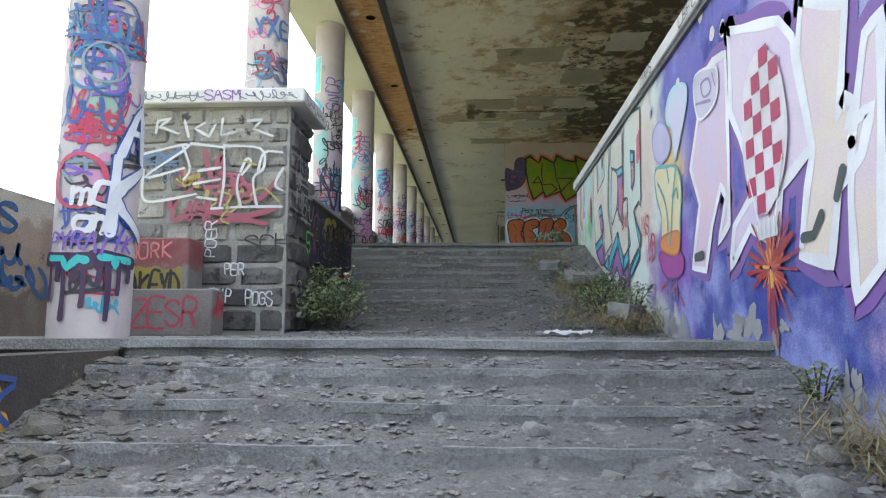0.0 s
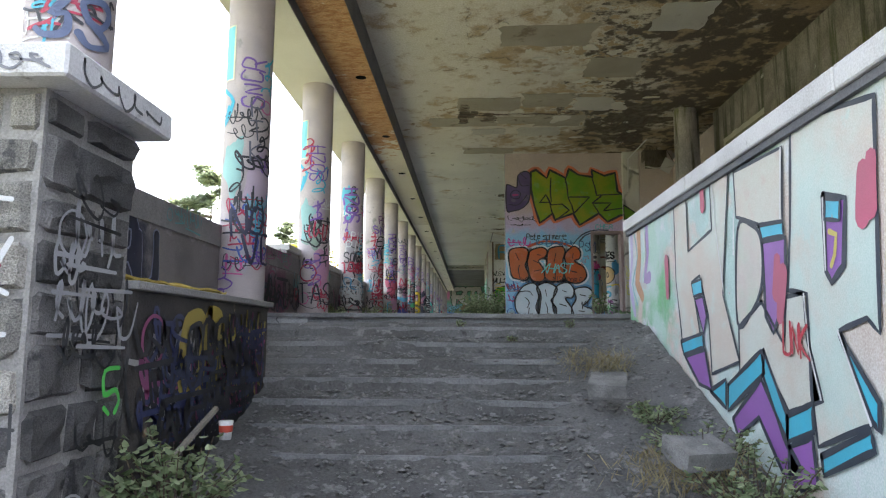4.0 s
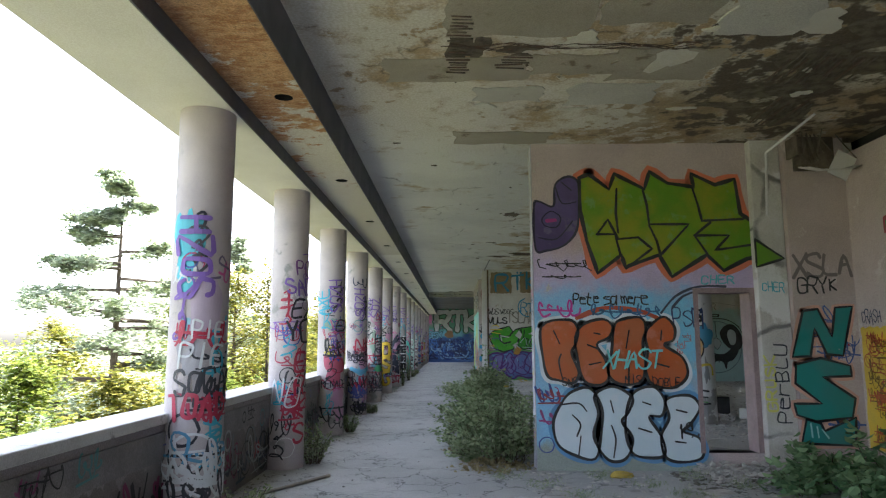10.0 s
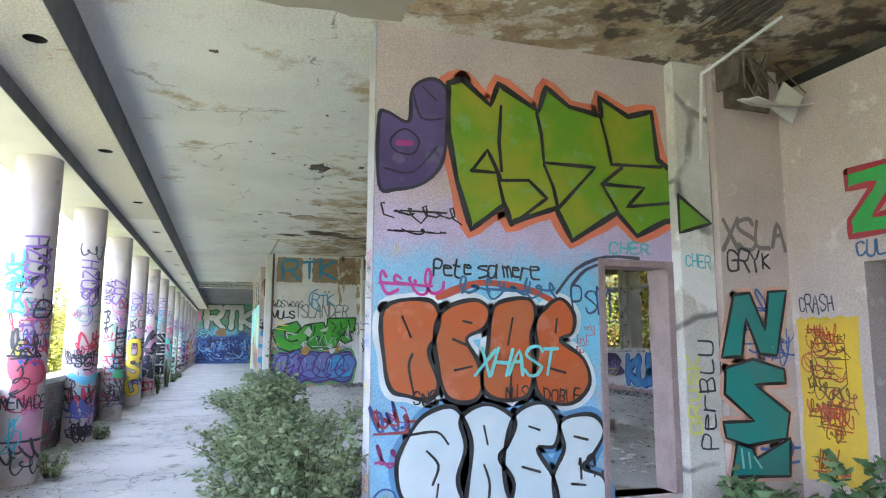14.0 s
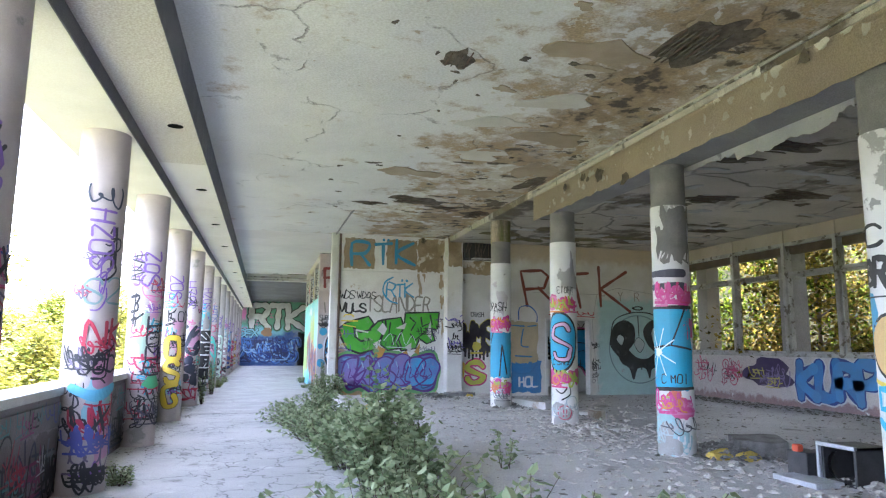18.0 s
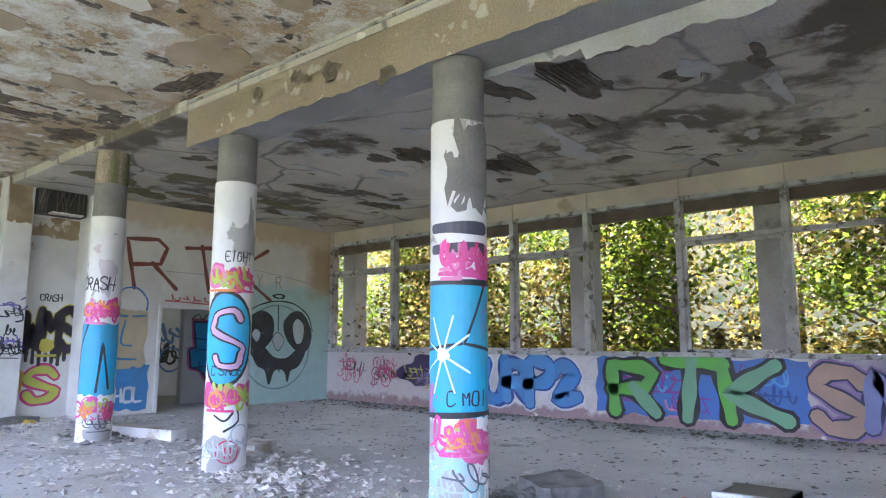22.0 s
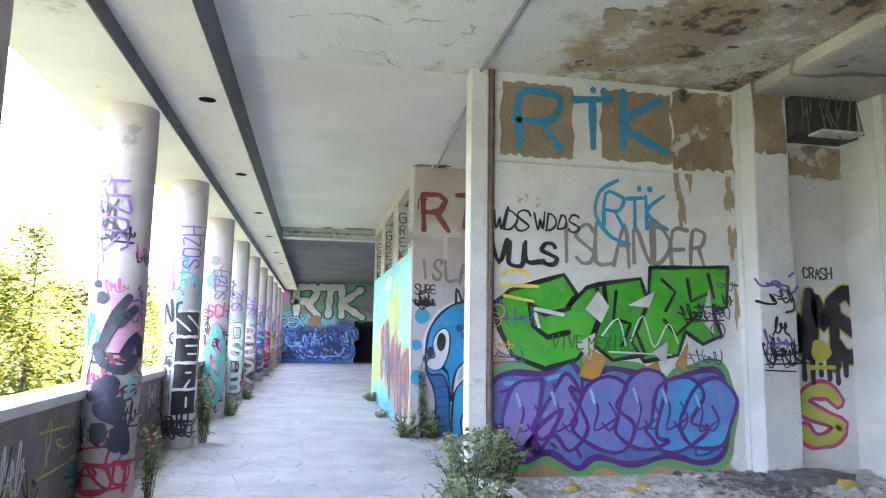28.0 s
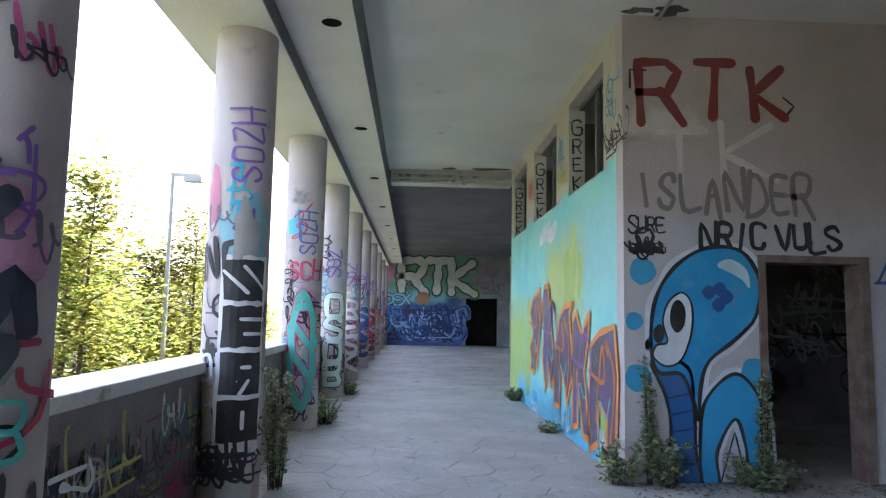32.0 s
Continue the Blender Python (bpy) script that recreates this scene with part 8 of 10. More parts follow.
shape(wall_n, m, "00421183419967846747502542001715", 8.2, 1.12, 1.06, [(0.02, 0.023, 0.023), (0.045, 0.05, 0.05)], (0.02, 0.02, 0.02), 0.02, 1, 0.0065)
shape(wall_n, m, "0068259860968948770344011329", 9.21, 1.32, 0.86, [(0.02, 0.023, 0.023), (0.045, 0.05, 0.05)], (0.02, 0.02, 0.02), 0.02, 1, 0.0066)
shape(wall_n, m, "0354359777635002", 8.38, 1.51, 0.3, (0.5, 0.58, 0.56), BLACK, 0.016, 1, 0.0125)
shape(wall_n, m, "00642299567552112002", 9.44, 1.48, 0.56, (0.5, 0.58, 0.56), BLACK, 0.016, 1, 0.0125)
shape(wall_n, m, "0156299772593702", 8.92, 1.32, 0.42, (0.5, 0.58, 0.56), BLACK, 0.016, 1, 0.0125)
inked(wall_n, m, "0055067426844887708490719852 45814652 35123701 49114903 61116100", 8.23, 0.83, 1.8, 0.03, (0.03, 0.035, 0.035), 0.0135, 1, "graffiti_line")
m = flat((0, 38.94, 0), (1, 0, 0), (0, -1, 0))
scribbles(panel_wall, m, G, 1.25, 3.45, 0.5, 1.1, 20, [(0.09, 0.03, 0.22), (0.1, 0.03, 0.24), (0.2, 0.34, 0.55), (0.24, 0.16, 0.4)], (0.2, 0.42), 0.0125, (0.018, 0.03))
scribbles(panel_wall, m, G, 3.0, 3.72, 1.25, 2.2, 8, [BLACK, (0.06, 0.04, 0.14)], (0.1, 0.22), 0.019, (0.01, 0.018))
m = flat((0, 23.02, 0), (1, 0, 0), (0, -1, 0))
shape(cpost, m, "009999300000", 3.66, 2.56, 0.36, (0.13, 0.3, 0.012), BLACK, 0.03, 0, 0.004)
hd = part("hatch_leaf", boxes((5.45, 5.5, 20.95, 21.75, -0.39, 2.1)), MATS["grey_door"])
part("handle", boxes((5.4, 5.45, 21.05, 21.16, 0.95, 0.98), bevel=0.004), MATS["rust"], hd, "dark metal door handle")
tagged(hd, "grey door leaf standing ajar behind the hatch", "door")
m = flat((1.63, 0, 0), (0, -1, 0), (-1, 0, 0))
for k, (u, w, c) in enumerate(((-13.9, 0.09, (0.5, 0.42, 0.64)), (-13.78, 0.03, (0.2, 0.48, 0.52)), (-13.6, 0.14, (0.55, 0.3, 0.16)), (-13.45, 0.05, (0.66, 0.66, 0.64)), (-13.3, 0.1, (0.42, 0.3, 0.55)))):
    tag(stair_wall, m, [[(u, 0.8), (u + 0.1 * (k % 2), 0.55), (u - 0.12, 0.3), (u + 0.06, 0.08 * k)]], w, c, 0.004, 1 + 2 * (k % 2))
we = part("wall_end", boxes((0.798, 0.808, 23.15, 23.4, 0, CEIL - 0.002)), surface("end_plaster", (0.4, 0.39, 0.43), (0.33, 0.32, 0.35), 2.0, 0.9, 0.35, 40, (((0.22, 0.2, 0.19), 2.5, 0.62, 0.7),)), mts, "grey white plaster end of the painted wall")
me2 = flat((0.798, 0, 0), (0, -1, 0), (-1, 0, 0))
scribbles(we, me2, G, -23.39, -23.16, 0.3, 2.4, 10, [BLACK, (0.4, 0.05, 0.15), (0.5, 0.45, 0.1), (0.1, 0.2, 0.4)], (0.08, 0.14), 0.003, (0.008, 0.012))
peel_brown = surface("peeled_brown", (0.36, 0.28, 0.18), (0.24, 0.18, 0.11), 3, 0.9, 0.5, 40, (((0.55, 0.5, 0.42), 3.0, 0.56, 0.6), ((0.07, 0.06, 0.045), 2.2, 0.62, 0.68)))
m = flat((0, 38.94, 0), (1, 0, 0), (0, -1, 0))
panel(panel_wall, m, 3.02, 3.73, 3.35, 4.22, peel_brown, 0.003, "painted_panel", "brown peeling corner below the ceiling", 0.03, 9)
panel(bpy.data.objects["pilaster"], flat((0, 38.62, 0), (1, 0, 0), (0, -1, 0)), 3.76, 4.14, 3.5, 4.22, peel_brown, 0.003, "painted_panel", "brown peeling top of the pilaster", 0.03, 10)
panel(back, flat((0, 38.86, 0), (1, 0, 0), (0, -1, 0)), 4.18, 5.0, 3.32, 3.68, peel_brown, 0.003, "painted_panel", "brown peeling band", 0.03, 11)
for k, (u, v) in enumerate(((3.05, 3.2), (3.1, 2.9), (3.68, 2.6), (3.7, 1.9), (3.2, 3.3), (3.66, 3.1))):
    splotch(panel_wall, m, u, v, 0.03 + 0.012 * (k % 3), 0.16 + 0.05 * (k % 2), (0.36, 0.27, 0.17), 0.0035, 0.25, k + 70, "peeled_streak")

# ---- stone pillar beside the landing ----
pillar = empty("stone_pillar")
part("core", boxes((-3.36, -1.83, 9.61, 10.35, -1.9, 0.8)), mortar, pillar, "rough grey mortar core")


# Darker stone set for side and base: grime, plus their shade in the colour.
grimy_shaded_stones = [surface("sooty_stone_%d" % k, c, tuple(0.6 * x for x in c), 4.0, 0.92, 0.8, 60, (((0.05, 0.05, 0.05), 7.0, 0.54, 0.64),), 0.3) for k, c in enumerate(((0.15, 0.145, 0.14), (0.11, 0.106, 0.104), (0.19, 0.182, 0.174)))]


def stone(parent, o, u, n, w, h, rng, mats):
    """One rough block: a broken, uneven face with cut corners over a narrower joint."""
    o, u, n, z = Vector(o), Vector(u), Vector(n), Vector((0, 0, 1))
    d, g = rng.uniform(0.02, 0.042), 5
    skew = [rng.uniform(-0.02, 0.02) for _ in range(4)]
    cut_c = [rng.choice((0.0, 0.0, 0.03, 0.07)) for _ in range(4)]
    seed = rng.uniform(0, 90)
    verts, faces = [], []
    for i in range(g + 1):
        for j in range(g + 1):
            s, t = i / g, j / g
            a, b = w * s, h * t
            a += skew[0] * (1 - s) * (t - 0.5) + skew[1] * s * (t - 0.5)
            b += skew[2] * (1 - t) * (s - 0.5) + skew[3] * t * (s - 0.5)
            if i in (0, g) and j in (0, g):
                c = cut_c[(2 if i else 0) + (1 if j else 0)]
                a += c * (1 if i == 0 else -1)
                b += c * (1 if j == 0 else -1)
            rim = i in (0, g) or j in (0, g)
            out = -0.01 if rim else d * (0.9 + 0.6 * noise.noise((a * 9 + seed, b * 9, 1)) + 0.55 * noise.noise((a * 24, b * 24 + seed, 4)))
            if not rim and (i in (1, g - 1) or j in (1, g - 1)):
                a += (w * 0.1) * (-1 if i == 1 else 1 if i == g - 1 else 0)
                b += (h * 0.1) * (-1 if j == 1 else 1 if j == g - 1 else 0)
            verts.append(tuple(o + u * a + z * b + n * out))
    for i in range(g):
        for j in range(g):
            q = i * (g + 1) + j
            faces.append((q, q + g + 1, q + g + 2, q + 1))
    return raw("stone", verts, faces, rng.choice(mats), parent)


sr = random.Random(12)
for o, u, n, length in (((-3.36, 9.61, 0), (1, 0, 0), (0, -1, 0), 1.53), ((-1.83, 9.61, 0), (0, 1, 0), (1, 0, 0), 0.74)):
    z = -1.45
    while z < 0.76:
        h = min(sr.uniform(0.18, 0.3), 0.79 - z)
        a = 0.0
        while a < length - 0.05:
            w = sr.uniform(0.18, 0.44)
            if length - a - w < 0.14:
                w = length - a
            stone(pillar, (o[0] + u[0] * (a + 0.014), o[1] + u[1] * (a + 0.014), z + 0.014), u, n, w - 0.03, h - 0.03, sr, grimy_shaded_stones if n[0] or z < -0.75 else stone_mats)
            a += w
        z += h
pcap = part("cap_slab", boxes((-3.4, -1.66, 9.47, 10.42, 0.8, 0.945), bevel=0.012), coping_paint, pillar, "pale concrete cap slab with tags")
m = flat((0, 9.55, 0), (1, 0, 0), (0, -1, 0))
inked(pillar, m, "00050115121703101904 24152801 4113330845015011 561655026705 7714891582079801", -3.16, 0.46, 1.19, 0.024, (0.56, 0.56, 0.54), 0.022, 0, "graffiti_line")
inked(pillar, m, "0138334403223028 284434283020 0227020910053910 40265528 37175520 40085306 574458205602 34455742 57438241852878208102 682367147002 973885388125 982793169812 500073019801 6925733476317023", -3.29, -0.25, 1.44, 0.024, (0.6, 0.6, 0.59), 0.024, 1, "graffiti_line")
inked(pillar, m, "3265374347614818 0115072405041607 5322683680219739 371170079814 340063048800 573864257629", -3.0, -0.4, 1.1, 0.05, (0.3, 0.06, 0.09), 0.022, 1, "graffiti_line")
inked(pillar, m, "005020441125 514469569534 182506071900 39975891", -2.5, -0.4, 0.63, 0.02, (0.42, 0.34, 0.08), 0.024, 1, "graffiti_line")
inked(pillar, m, "1743445056429669 00162101", -3.33, 0.04, 0.53, 0.03, (0.08, 0.16, 0.3), 0.023, 1, "graffiti_line")
tag(pillar, m, strokes("PER", -2.4, -0.9, 0.11, 0.5, 0.1), 0.013, (0.7, 0.7, 0.72), 0.03)
scribbles(pillar, m, random.Random(31), -2.95, -2.0, -0.5, 0.2, 9, [(0.32, 0.06, 0.1), (0.36, 0.08, 0.12), (0.4, 0.32, 0.08)], (0.14, 0.26), 0.021, (0.014, 0.024))
scribbles(pillar, m, random.Random(32), -3.3, -2.85, 0.0, 0.35, 3, [(0.1, 0.16, 0.26)], (0.14, 0.26), 0.021, (0.01, 0.016))
tag(pillar, m, turned(strokes("POER", 0, 0, 0.1, 0.7, 0.2, 0, 0.05), -2.5, -0.72), 0.012, (0.6, 0.6, 0.6), 0.026)
tag(pillar, m, strokes("SCH", -2.2, -0.66, 0.14, 0.8), 0.016, BLACK, 0.03)
tag(pillar, m, strokes("TRIP", -2.54, -1.16, 0.12, 0.36, 0.1) + strokes("POGS", -2.18, -1.18, 0.12, 0.45, 0.1), 0.012, (0.7, 0.7, 0.72), 0.03)
m = flat((-1.78, 0, 0), (0, 1, 0), (1, 0, 0))
scribbles(pillar, m, G, 9.65, 10.3, -1.2, 0.6, 12, [(0.3, 0.3, 0.31), (0.36, 0.36, 0.37), BLACK], (0.16, 0.28), 0.008, (0.014, 0.022))
tag(pillar, m, strokes("5", 10.1, -0.6, 0.2, 0.6), 0.025, (0.1, 0.6, 0.1), 0.02)
tag(pcap, flat((0, 9.47, 0), (1, 0, 0), (0, -1, 0)), scrawl(G, -3.3, 0.83, 0.3, 0.09, 4) + scrawl(G, -3.0, 0.83, 0.3, 0.09, 4) + scrawl(G, -2.3, 0.83, 0.3, 0.09, 4) + scrawl(G, -2.0, 0.83, 0.25, 0.09, 3), 0.012, (0.2, 0.2, 0.22), 0.003)
tag(pcap, flat((0, 9.47, 0), (1, 0, 0), (0, -1, 0)), strokes("SASM", -2.65, 0.83, 0.09, 0.8), 0.014, (0.3, 0.1, 0.4), 0.003)
tag(pcap, flat((-1.66, 0, 0), (0, 1, 0), (1, 0, 0)), scrawl(G, 9.55, 0.82, 0.7, 0.1, 5), 0.014, (0.1, 0.1, 0.1), 0.003)
tagged(pillar, "square pillar of rough grey stones with a cap slab", "pillar", kind="structure")

red_wall = zoned("red_block_paint", (0.24, 0.22, 0.21), (0.19, 0.18, 0.17), [((None, None, -0.85), (None, None, 0), (0.22, 0.06, 0.06), 0.03)])
b2 = part("low_wall_stub", boxes((-3.36, -2.62, 9.2, 9.54, -1.48, -0.58), bevel=0.012), red_wall)
m = flat((0, 9.2, 0), (1, 0, 0), (0, -1, 0))
tag(b2, m, strokes("SNORK", -3.3, -0.76, 0.13, 0.55, 0.3), 0.018, (0.7, 0.2, 0.2), 0.004)
panel(b2, m, -3.3, -2.66, -1.2, -0.86, spray((0.3, 0.24, 0.04)), 0.003, "painted_panel", "yellow painted strip", 0.02)
tag(b2, m, strokes("MAKEYD", -3.25, -1.15, 0.24, 0.3, 0.1), 0.03, BLACK, 0.007)
tagged(b2, "low wall stub painted red and yellow beside the column", "wall", kind="structure")
b1 = part("concrete_block", boxes((-3.0, -2.26, 8.9, 9.19, -1.48, -1.07), bevel=0.012), surface("red_concrete", (0.22, 0.2, 0.19), (0.17, 0.15, 0.145), 3, 0.85, 0.3))
m = flat((0, 8.9, 0), (1, 0, 0), (0, -1, 0))
tag(b1, m, strokes("ZESR", -2.95, -1.4, 0.24, 0.5, 0.12), 0.022, (0.45, 0.05, 0.08), 0.004)
tag(b1, flat((-2.26, 0, 0), (0, 1, 0), (1, 0, 0)), scrawl(G, 8.94, -1.3, 0.2, 0.2, 3), 0.025, (0.5, 0.03, 0.06), 0.004)
tagged(b1, "grey concrete block with red tags on the landing", "block")

# ---- plants ----


def leaves(verts, faces, rng, c, size, flatness=0.5, slim=1.0, broad=False):
    a, t = rng.uniform(0, 6.3), rng.uniform(-flatness, flatness)
    d = Vector((math.cos(a), math.sin(a), t)).normalized()
    s = d.cross(Vector((rng.uniform(-0.4, 0.4), rng.uniform(-0.4, 0.4), 1))).normalized()
    n = d.cross(s)
    L, W = size * rng.uniform(0.7, 1.25), slim * size * rng.uniform(0.34, 0.54)
    b = len(verts)
    if broad:
        verts += [tuple(c), tuple(c + d * L * 0.22 + s * W * 0.85 + n * W * 0.25), tuple(c + d * L * 0.66 + s * W * 0.8 + n * W * 0.22), tuple(c + d * L - n * W * 0.2), tuple(c + d * L * 0.66 - s * W * 0.8 + n * W * 0.22), tuple(c + d * L * 0.22 - s * W * 0.85 + n * W * 0.25)]
        faces += [(b, b + 1, b + 2, b + 3), (b, b + 3, b + 4, b + 5)]
    else:
        verts += [tuple(c), tuple(c + d * L * 0.45 + s * W + n * W * 0.3), tuple(c + d * L), tuple(c + d * L * 0.45 - s * W + n * W * 0.3)]
        faces += [(b, b + 1, b + 2), (b, b + 2, b + 3)]


def bush(name, spots, size, mat, label, seed, per=90, stem=True, category="bush", slim=1.0):
    """spots: (x, y, z, radius, height); arching stems with leaves along them."""
    rng = random.Random(seed)
    ob = empty(name, (spots[0][0], spots[0][1], spots[0][2]))
    off = Vector(ob.location)
    verts, faces = [], []
    bm = bmesh.new()
    for x, y, z, r, h in spots:
        for _ in range(max(5, int(1.15 * per * r))):
            a, rr = rng.uniform(0, 6.3), r * math.sqrt(rng.random()) * 0.5
            p = Vector((x + rr * math.cos(a), y + rr * math.sin(a), z))
            a2 = a + rng.uniform(-0.6, 0.6)
            reach, top = r * rng.uniform(0.2, 1.0), h * rng.uniform(0.3, 1.1)
            q = p + Vector((math.cos(a2) * reach, math.sin(a2) * reach, top))
            mid = (p + q) / 2 + Vector((0, 0, 0.16 * top))
            if stem:
                rod(bm, p - off, mid - off, 0.005, 4, 0.004)
                rod(bm, mid - off, q - off, 0.004, 4, 0.002)
            for k in range(int(9 + 26 * top)):
                t = rng.uniform(0.12, 1.0)
                c = (p * (1 - t) + q * t) * 1.0 + Vector((0, 0, 0.5 * top * t * (1 - t))) + Vector([rng.gauss(0, 0.35 * size) for _ in range(3)])
                leaves(verts, faces, rng, c - off, size, 0.9 if slim == 1.0 else 1.6, slim, slim == 1.0)
    if stem:
        tagged(part("branchwork", bm, bark, ob), kind="stuff")
    else:
        bm.free()
    raw("foliage", verts, faces, mat, ob)
    return tagged(ob, label, category)


bush("weeds", [(-1.5, 10.35, -1.2, 0.3, 0.45), (-1.62, 10.0, -1.35, 0.3, 0.4), (-1.35, 10.0, -1.32, 0.25, 0.3)], 0.05, bush_leaf, "leafy green weeds at the foot of the stone pillar", 1, 110)
bush("weeds", [(1.3, 11.0, -0.95, 0.3, 0.2), (1.35, 10.4, -1.1, 0.32, 0.3), (1.25, 9.9, -1.25, 0.3, 0.24), (1.42, 9.4, -1.36, 0.2, 0.34), (1.2, 11.6, -0.8, 0.2, 0.14)], 0.036, bush_leaf, "low green weeds along the stairway wall", 2, 110)
bush("dry_grass", [(1.0, 12.7, -0.5, 0.3, 0.12), (1.15, 10.8, -1.0, 0.35, 0.12), (1.1, 9.7, -1.32, 0.35, 0.1), (1.35, 9.1, -1.4, 0.25, 0.12)], 0.1, dry_grass, "pale dry grass between the stones", 3, 150, False, "grass", 0.09)
bush("weeds", [(1.54, 6.35, -1.72, 0.1, 0.16), (1.54, 5.6, -1.98, 0.12, 0.14), (1.52, 4.9, -2.25, 0.12, 0.12)], 0.03, bush_leaf, "low weeds at the edge of the lower steps", 33, 90)
bush("shrub", [(1.34, 14.2, 0, 0.08, 0.22)], 0.04, bush_leaf, "thin green shrub at the top of the stairs", 31, 160)
bush("shrub", [(0.45, 23.8, 0, 0.5, 0.8), (0.35, 24.7, 0, 0.55, 0.85), (0.3, 25.7, 0, 0.6, 0.65), (0.05, 26.6, 0, 0.6, 0.5), (0.4, 27.4, 0, 0.5, 0.55), (0.1, 24.0, 0, 0.45, 0.3), (-0.1, 25.2, 0, 0.4, 0.3)], 0.07, bush_leaf, "dense green shrub at the wall corner", 4, 100)
bush("shrub", [(0.45, 28.9, 0, 0.4, 0.8), (0.55, 29.5, 0, 0.4, 0.95), (0.55, 30.0, 0, 0.35, 0.85), (0.3, 30.4, 0, 0.4, 0.7), (0.6, 28.3, 0, 0.3, 0.6)], 0.085, bush_leaf, "tall leafy shrub beside the room edge", 5, 100)
bush("shrub", [(0.3, 31.8, 0, 0.5, 0.45), (0.1, 33.0, 0, 0.6, 0.4), (0.35, 34.2, 0, 0.5, 0.4), (-0.1, 35.0, 0, 0.6, 0.35)], 0.065, bush_leaf, "low spreading shrub on the gallery floor", 6, 90)
bush("shrub", [(0.1, 36.4, 0, 0.55, 0.32), (0.45, 37.2, 0, 0.4, 0.4)], 0.06, bush_leaf, "low spreading shrub on the gallery floor", 7, 90)
bush("shrub", [(0.65, 38.3, 0, 0.3, 0.75), (0.6, 37.7, 0, 0.25, 0.5), (0.95, 38.4, 0.2, 0.2, 0.55)], 0.06, bush_leaf, "leafy shrub beside the white post", 8, 110)
bush("shrub", [(4.25, 21.6, 0, 0.45, 0.62), (3.8, 21.2, 0, 0.35, 0.45), (4.45, 20.9, 0, 0.4, 0.85), (4.0, 22.4, 0, 0.35, 0.42), (3.45, 21.9, 0, 0.3, 0.25)], 0.12, broad_leaf, "broad leafed green shrub before the hatch", 9, 52)
bush("shrub", [(4.45, 19.7, 0, 0.3, 0.5), (4.4, 18.6, 0, 0.3, 0.35)], 0.08, bush_leaf, "small green shrub at the wall foot", 10, 90)
for k, h, rr in ((0, 0.2, 0.15), (1, 0.32, 0.22), (2, 0.5, 0.18), (3, 0.3, 0.15), (8, 0.9, 0.12), (9, 0.35, 0.16), (7, 0.6, 0.08), (4, 0.2, 0.14), (10, 0.2, 0.14)):
    bush("weeds", [(-2.13, bay(k) + 0.22, 0, rr, h)], 0.04, bush_leaf, "tuft of weeds at a column foot", 40 + k, 200)
bush("weeds", [(0.75, 42.9, 0, 0.14, 0.35), (1.15, 42.85, 0, 0.14, 0.4), (1.95, 42.8, 0, 0.25, 0.25), (0.7, 48.5, 0, 0.16, 0.2), (0.65, 45.4, 0, 0.1, 0.12)], 0.05, bush_leaf, "weeds along the foot of the block", 60, 170)
bush("creeper", [(1.02, 42.93, 0.0, 0.05, 1.0), (2.05, 42.93, 0, 0.05, 0.9)], 0.05, bush_leaf, "thin creeper climbing the painted wall", 61, 300)
bush("shrub", [(1.75, 28.9, ROOM_Z, 0.12, 0.42), (1.05, 30.0, ROOM_Z, 0.08, 0.5)], 0.06, bush_leaf, "thin sapling with a few leaves", 62, 40)


def sapling(x, y, z, h, size, mat, label, seed):
    """One thin leaning stem with stalked leaves that thin out upwards."""
    rng = random.Random(seed)
    ob = empty("sapling", (x, y, z))
    bm = bmesh.new()
    pts = [Vector((0.05 * math.sin(2.2 * t + seed) * t, 0.07 * math.cos(1.7 * t) * t, h * t)) for t in [k / 14 for k in range(15)]]
    for a, b in zip(pts, pts[1:]):
        rod(bm, a, b, 0.006 - 0.004 * a.z / h, 5, 0.006 - 0.004 * b.z / h)
    verts, faces = [], []
    for k in range(4, 15):
        for side in range(2):
            ang = 2.4 * k + 3.1 * side
            tip = pts[k] + Vector((math.cos(ang), math.sin(ang), 0.4)) * rng.uniform(0.04, 0.09)
            rod(bm, pts[k], tip, 0.002, 4, 0.0015)
            for _ in range(2):
                leaves(verts, faces, rng, tip, size, 1.2, 1.25, True)
    tagged(part("branchwork", bm, bark, ob), kind="stuff")
    raw("foliage", verts, faces, mat, ob)
    return tagged(ob, label, "sapling")


sapling(0.55, 30.3, 0, 1.5, 0.065, broad_leaf, "tall thin sapling with pale green leaves", 3)
sapling(0.72, 30.55, 0, 1.15, 0.07, broad_leaf, "thin sapling with a few pale leaves", 8)
bush("grass_tufts", [(0.4 + 0.37 * i, 22.7 - 0.5 * (i % 3), 0, 0.22, 0.08) for i in range(9)], 0.05, bush_leaf, "short grass in the floor cracks", 63, 110, False, "grass", 0.15)
bush("leaf_litter", [(0.2, 24.6, 0, 0.5, 0.03), (0.3, 23.4, 0, 0.5, 0.03)], 0.06, dry_grass, "dry yellow leaves on the floor", 64, 110, False, "leaves")


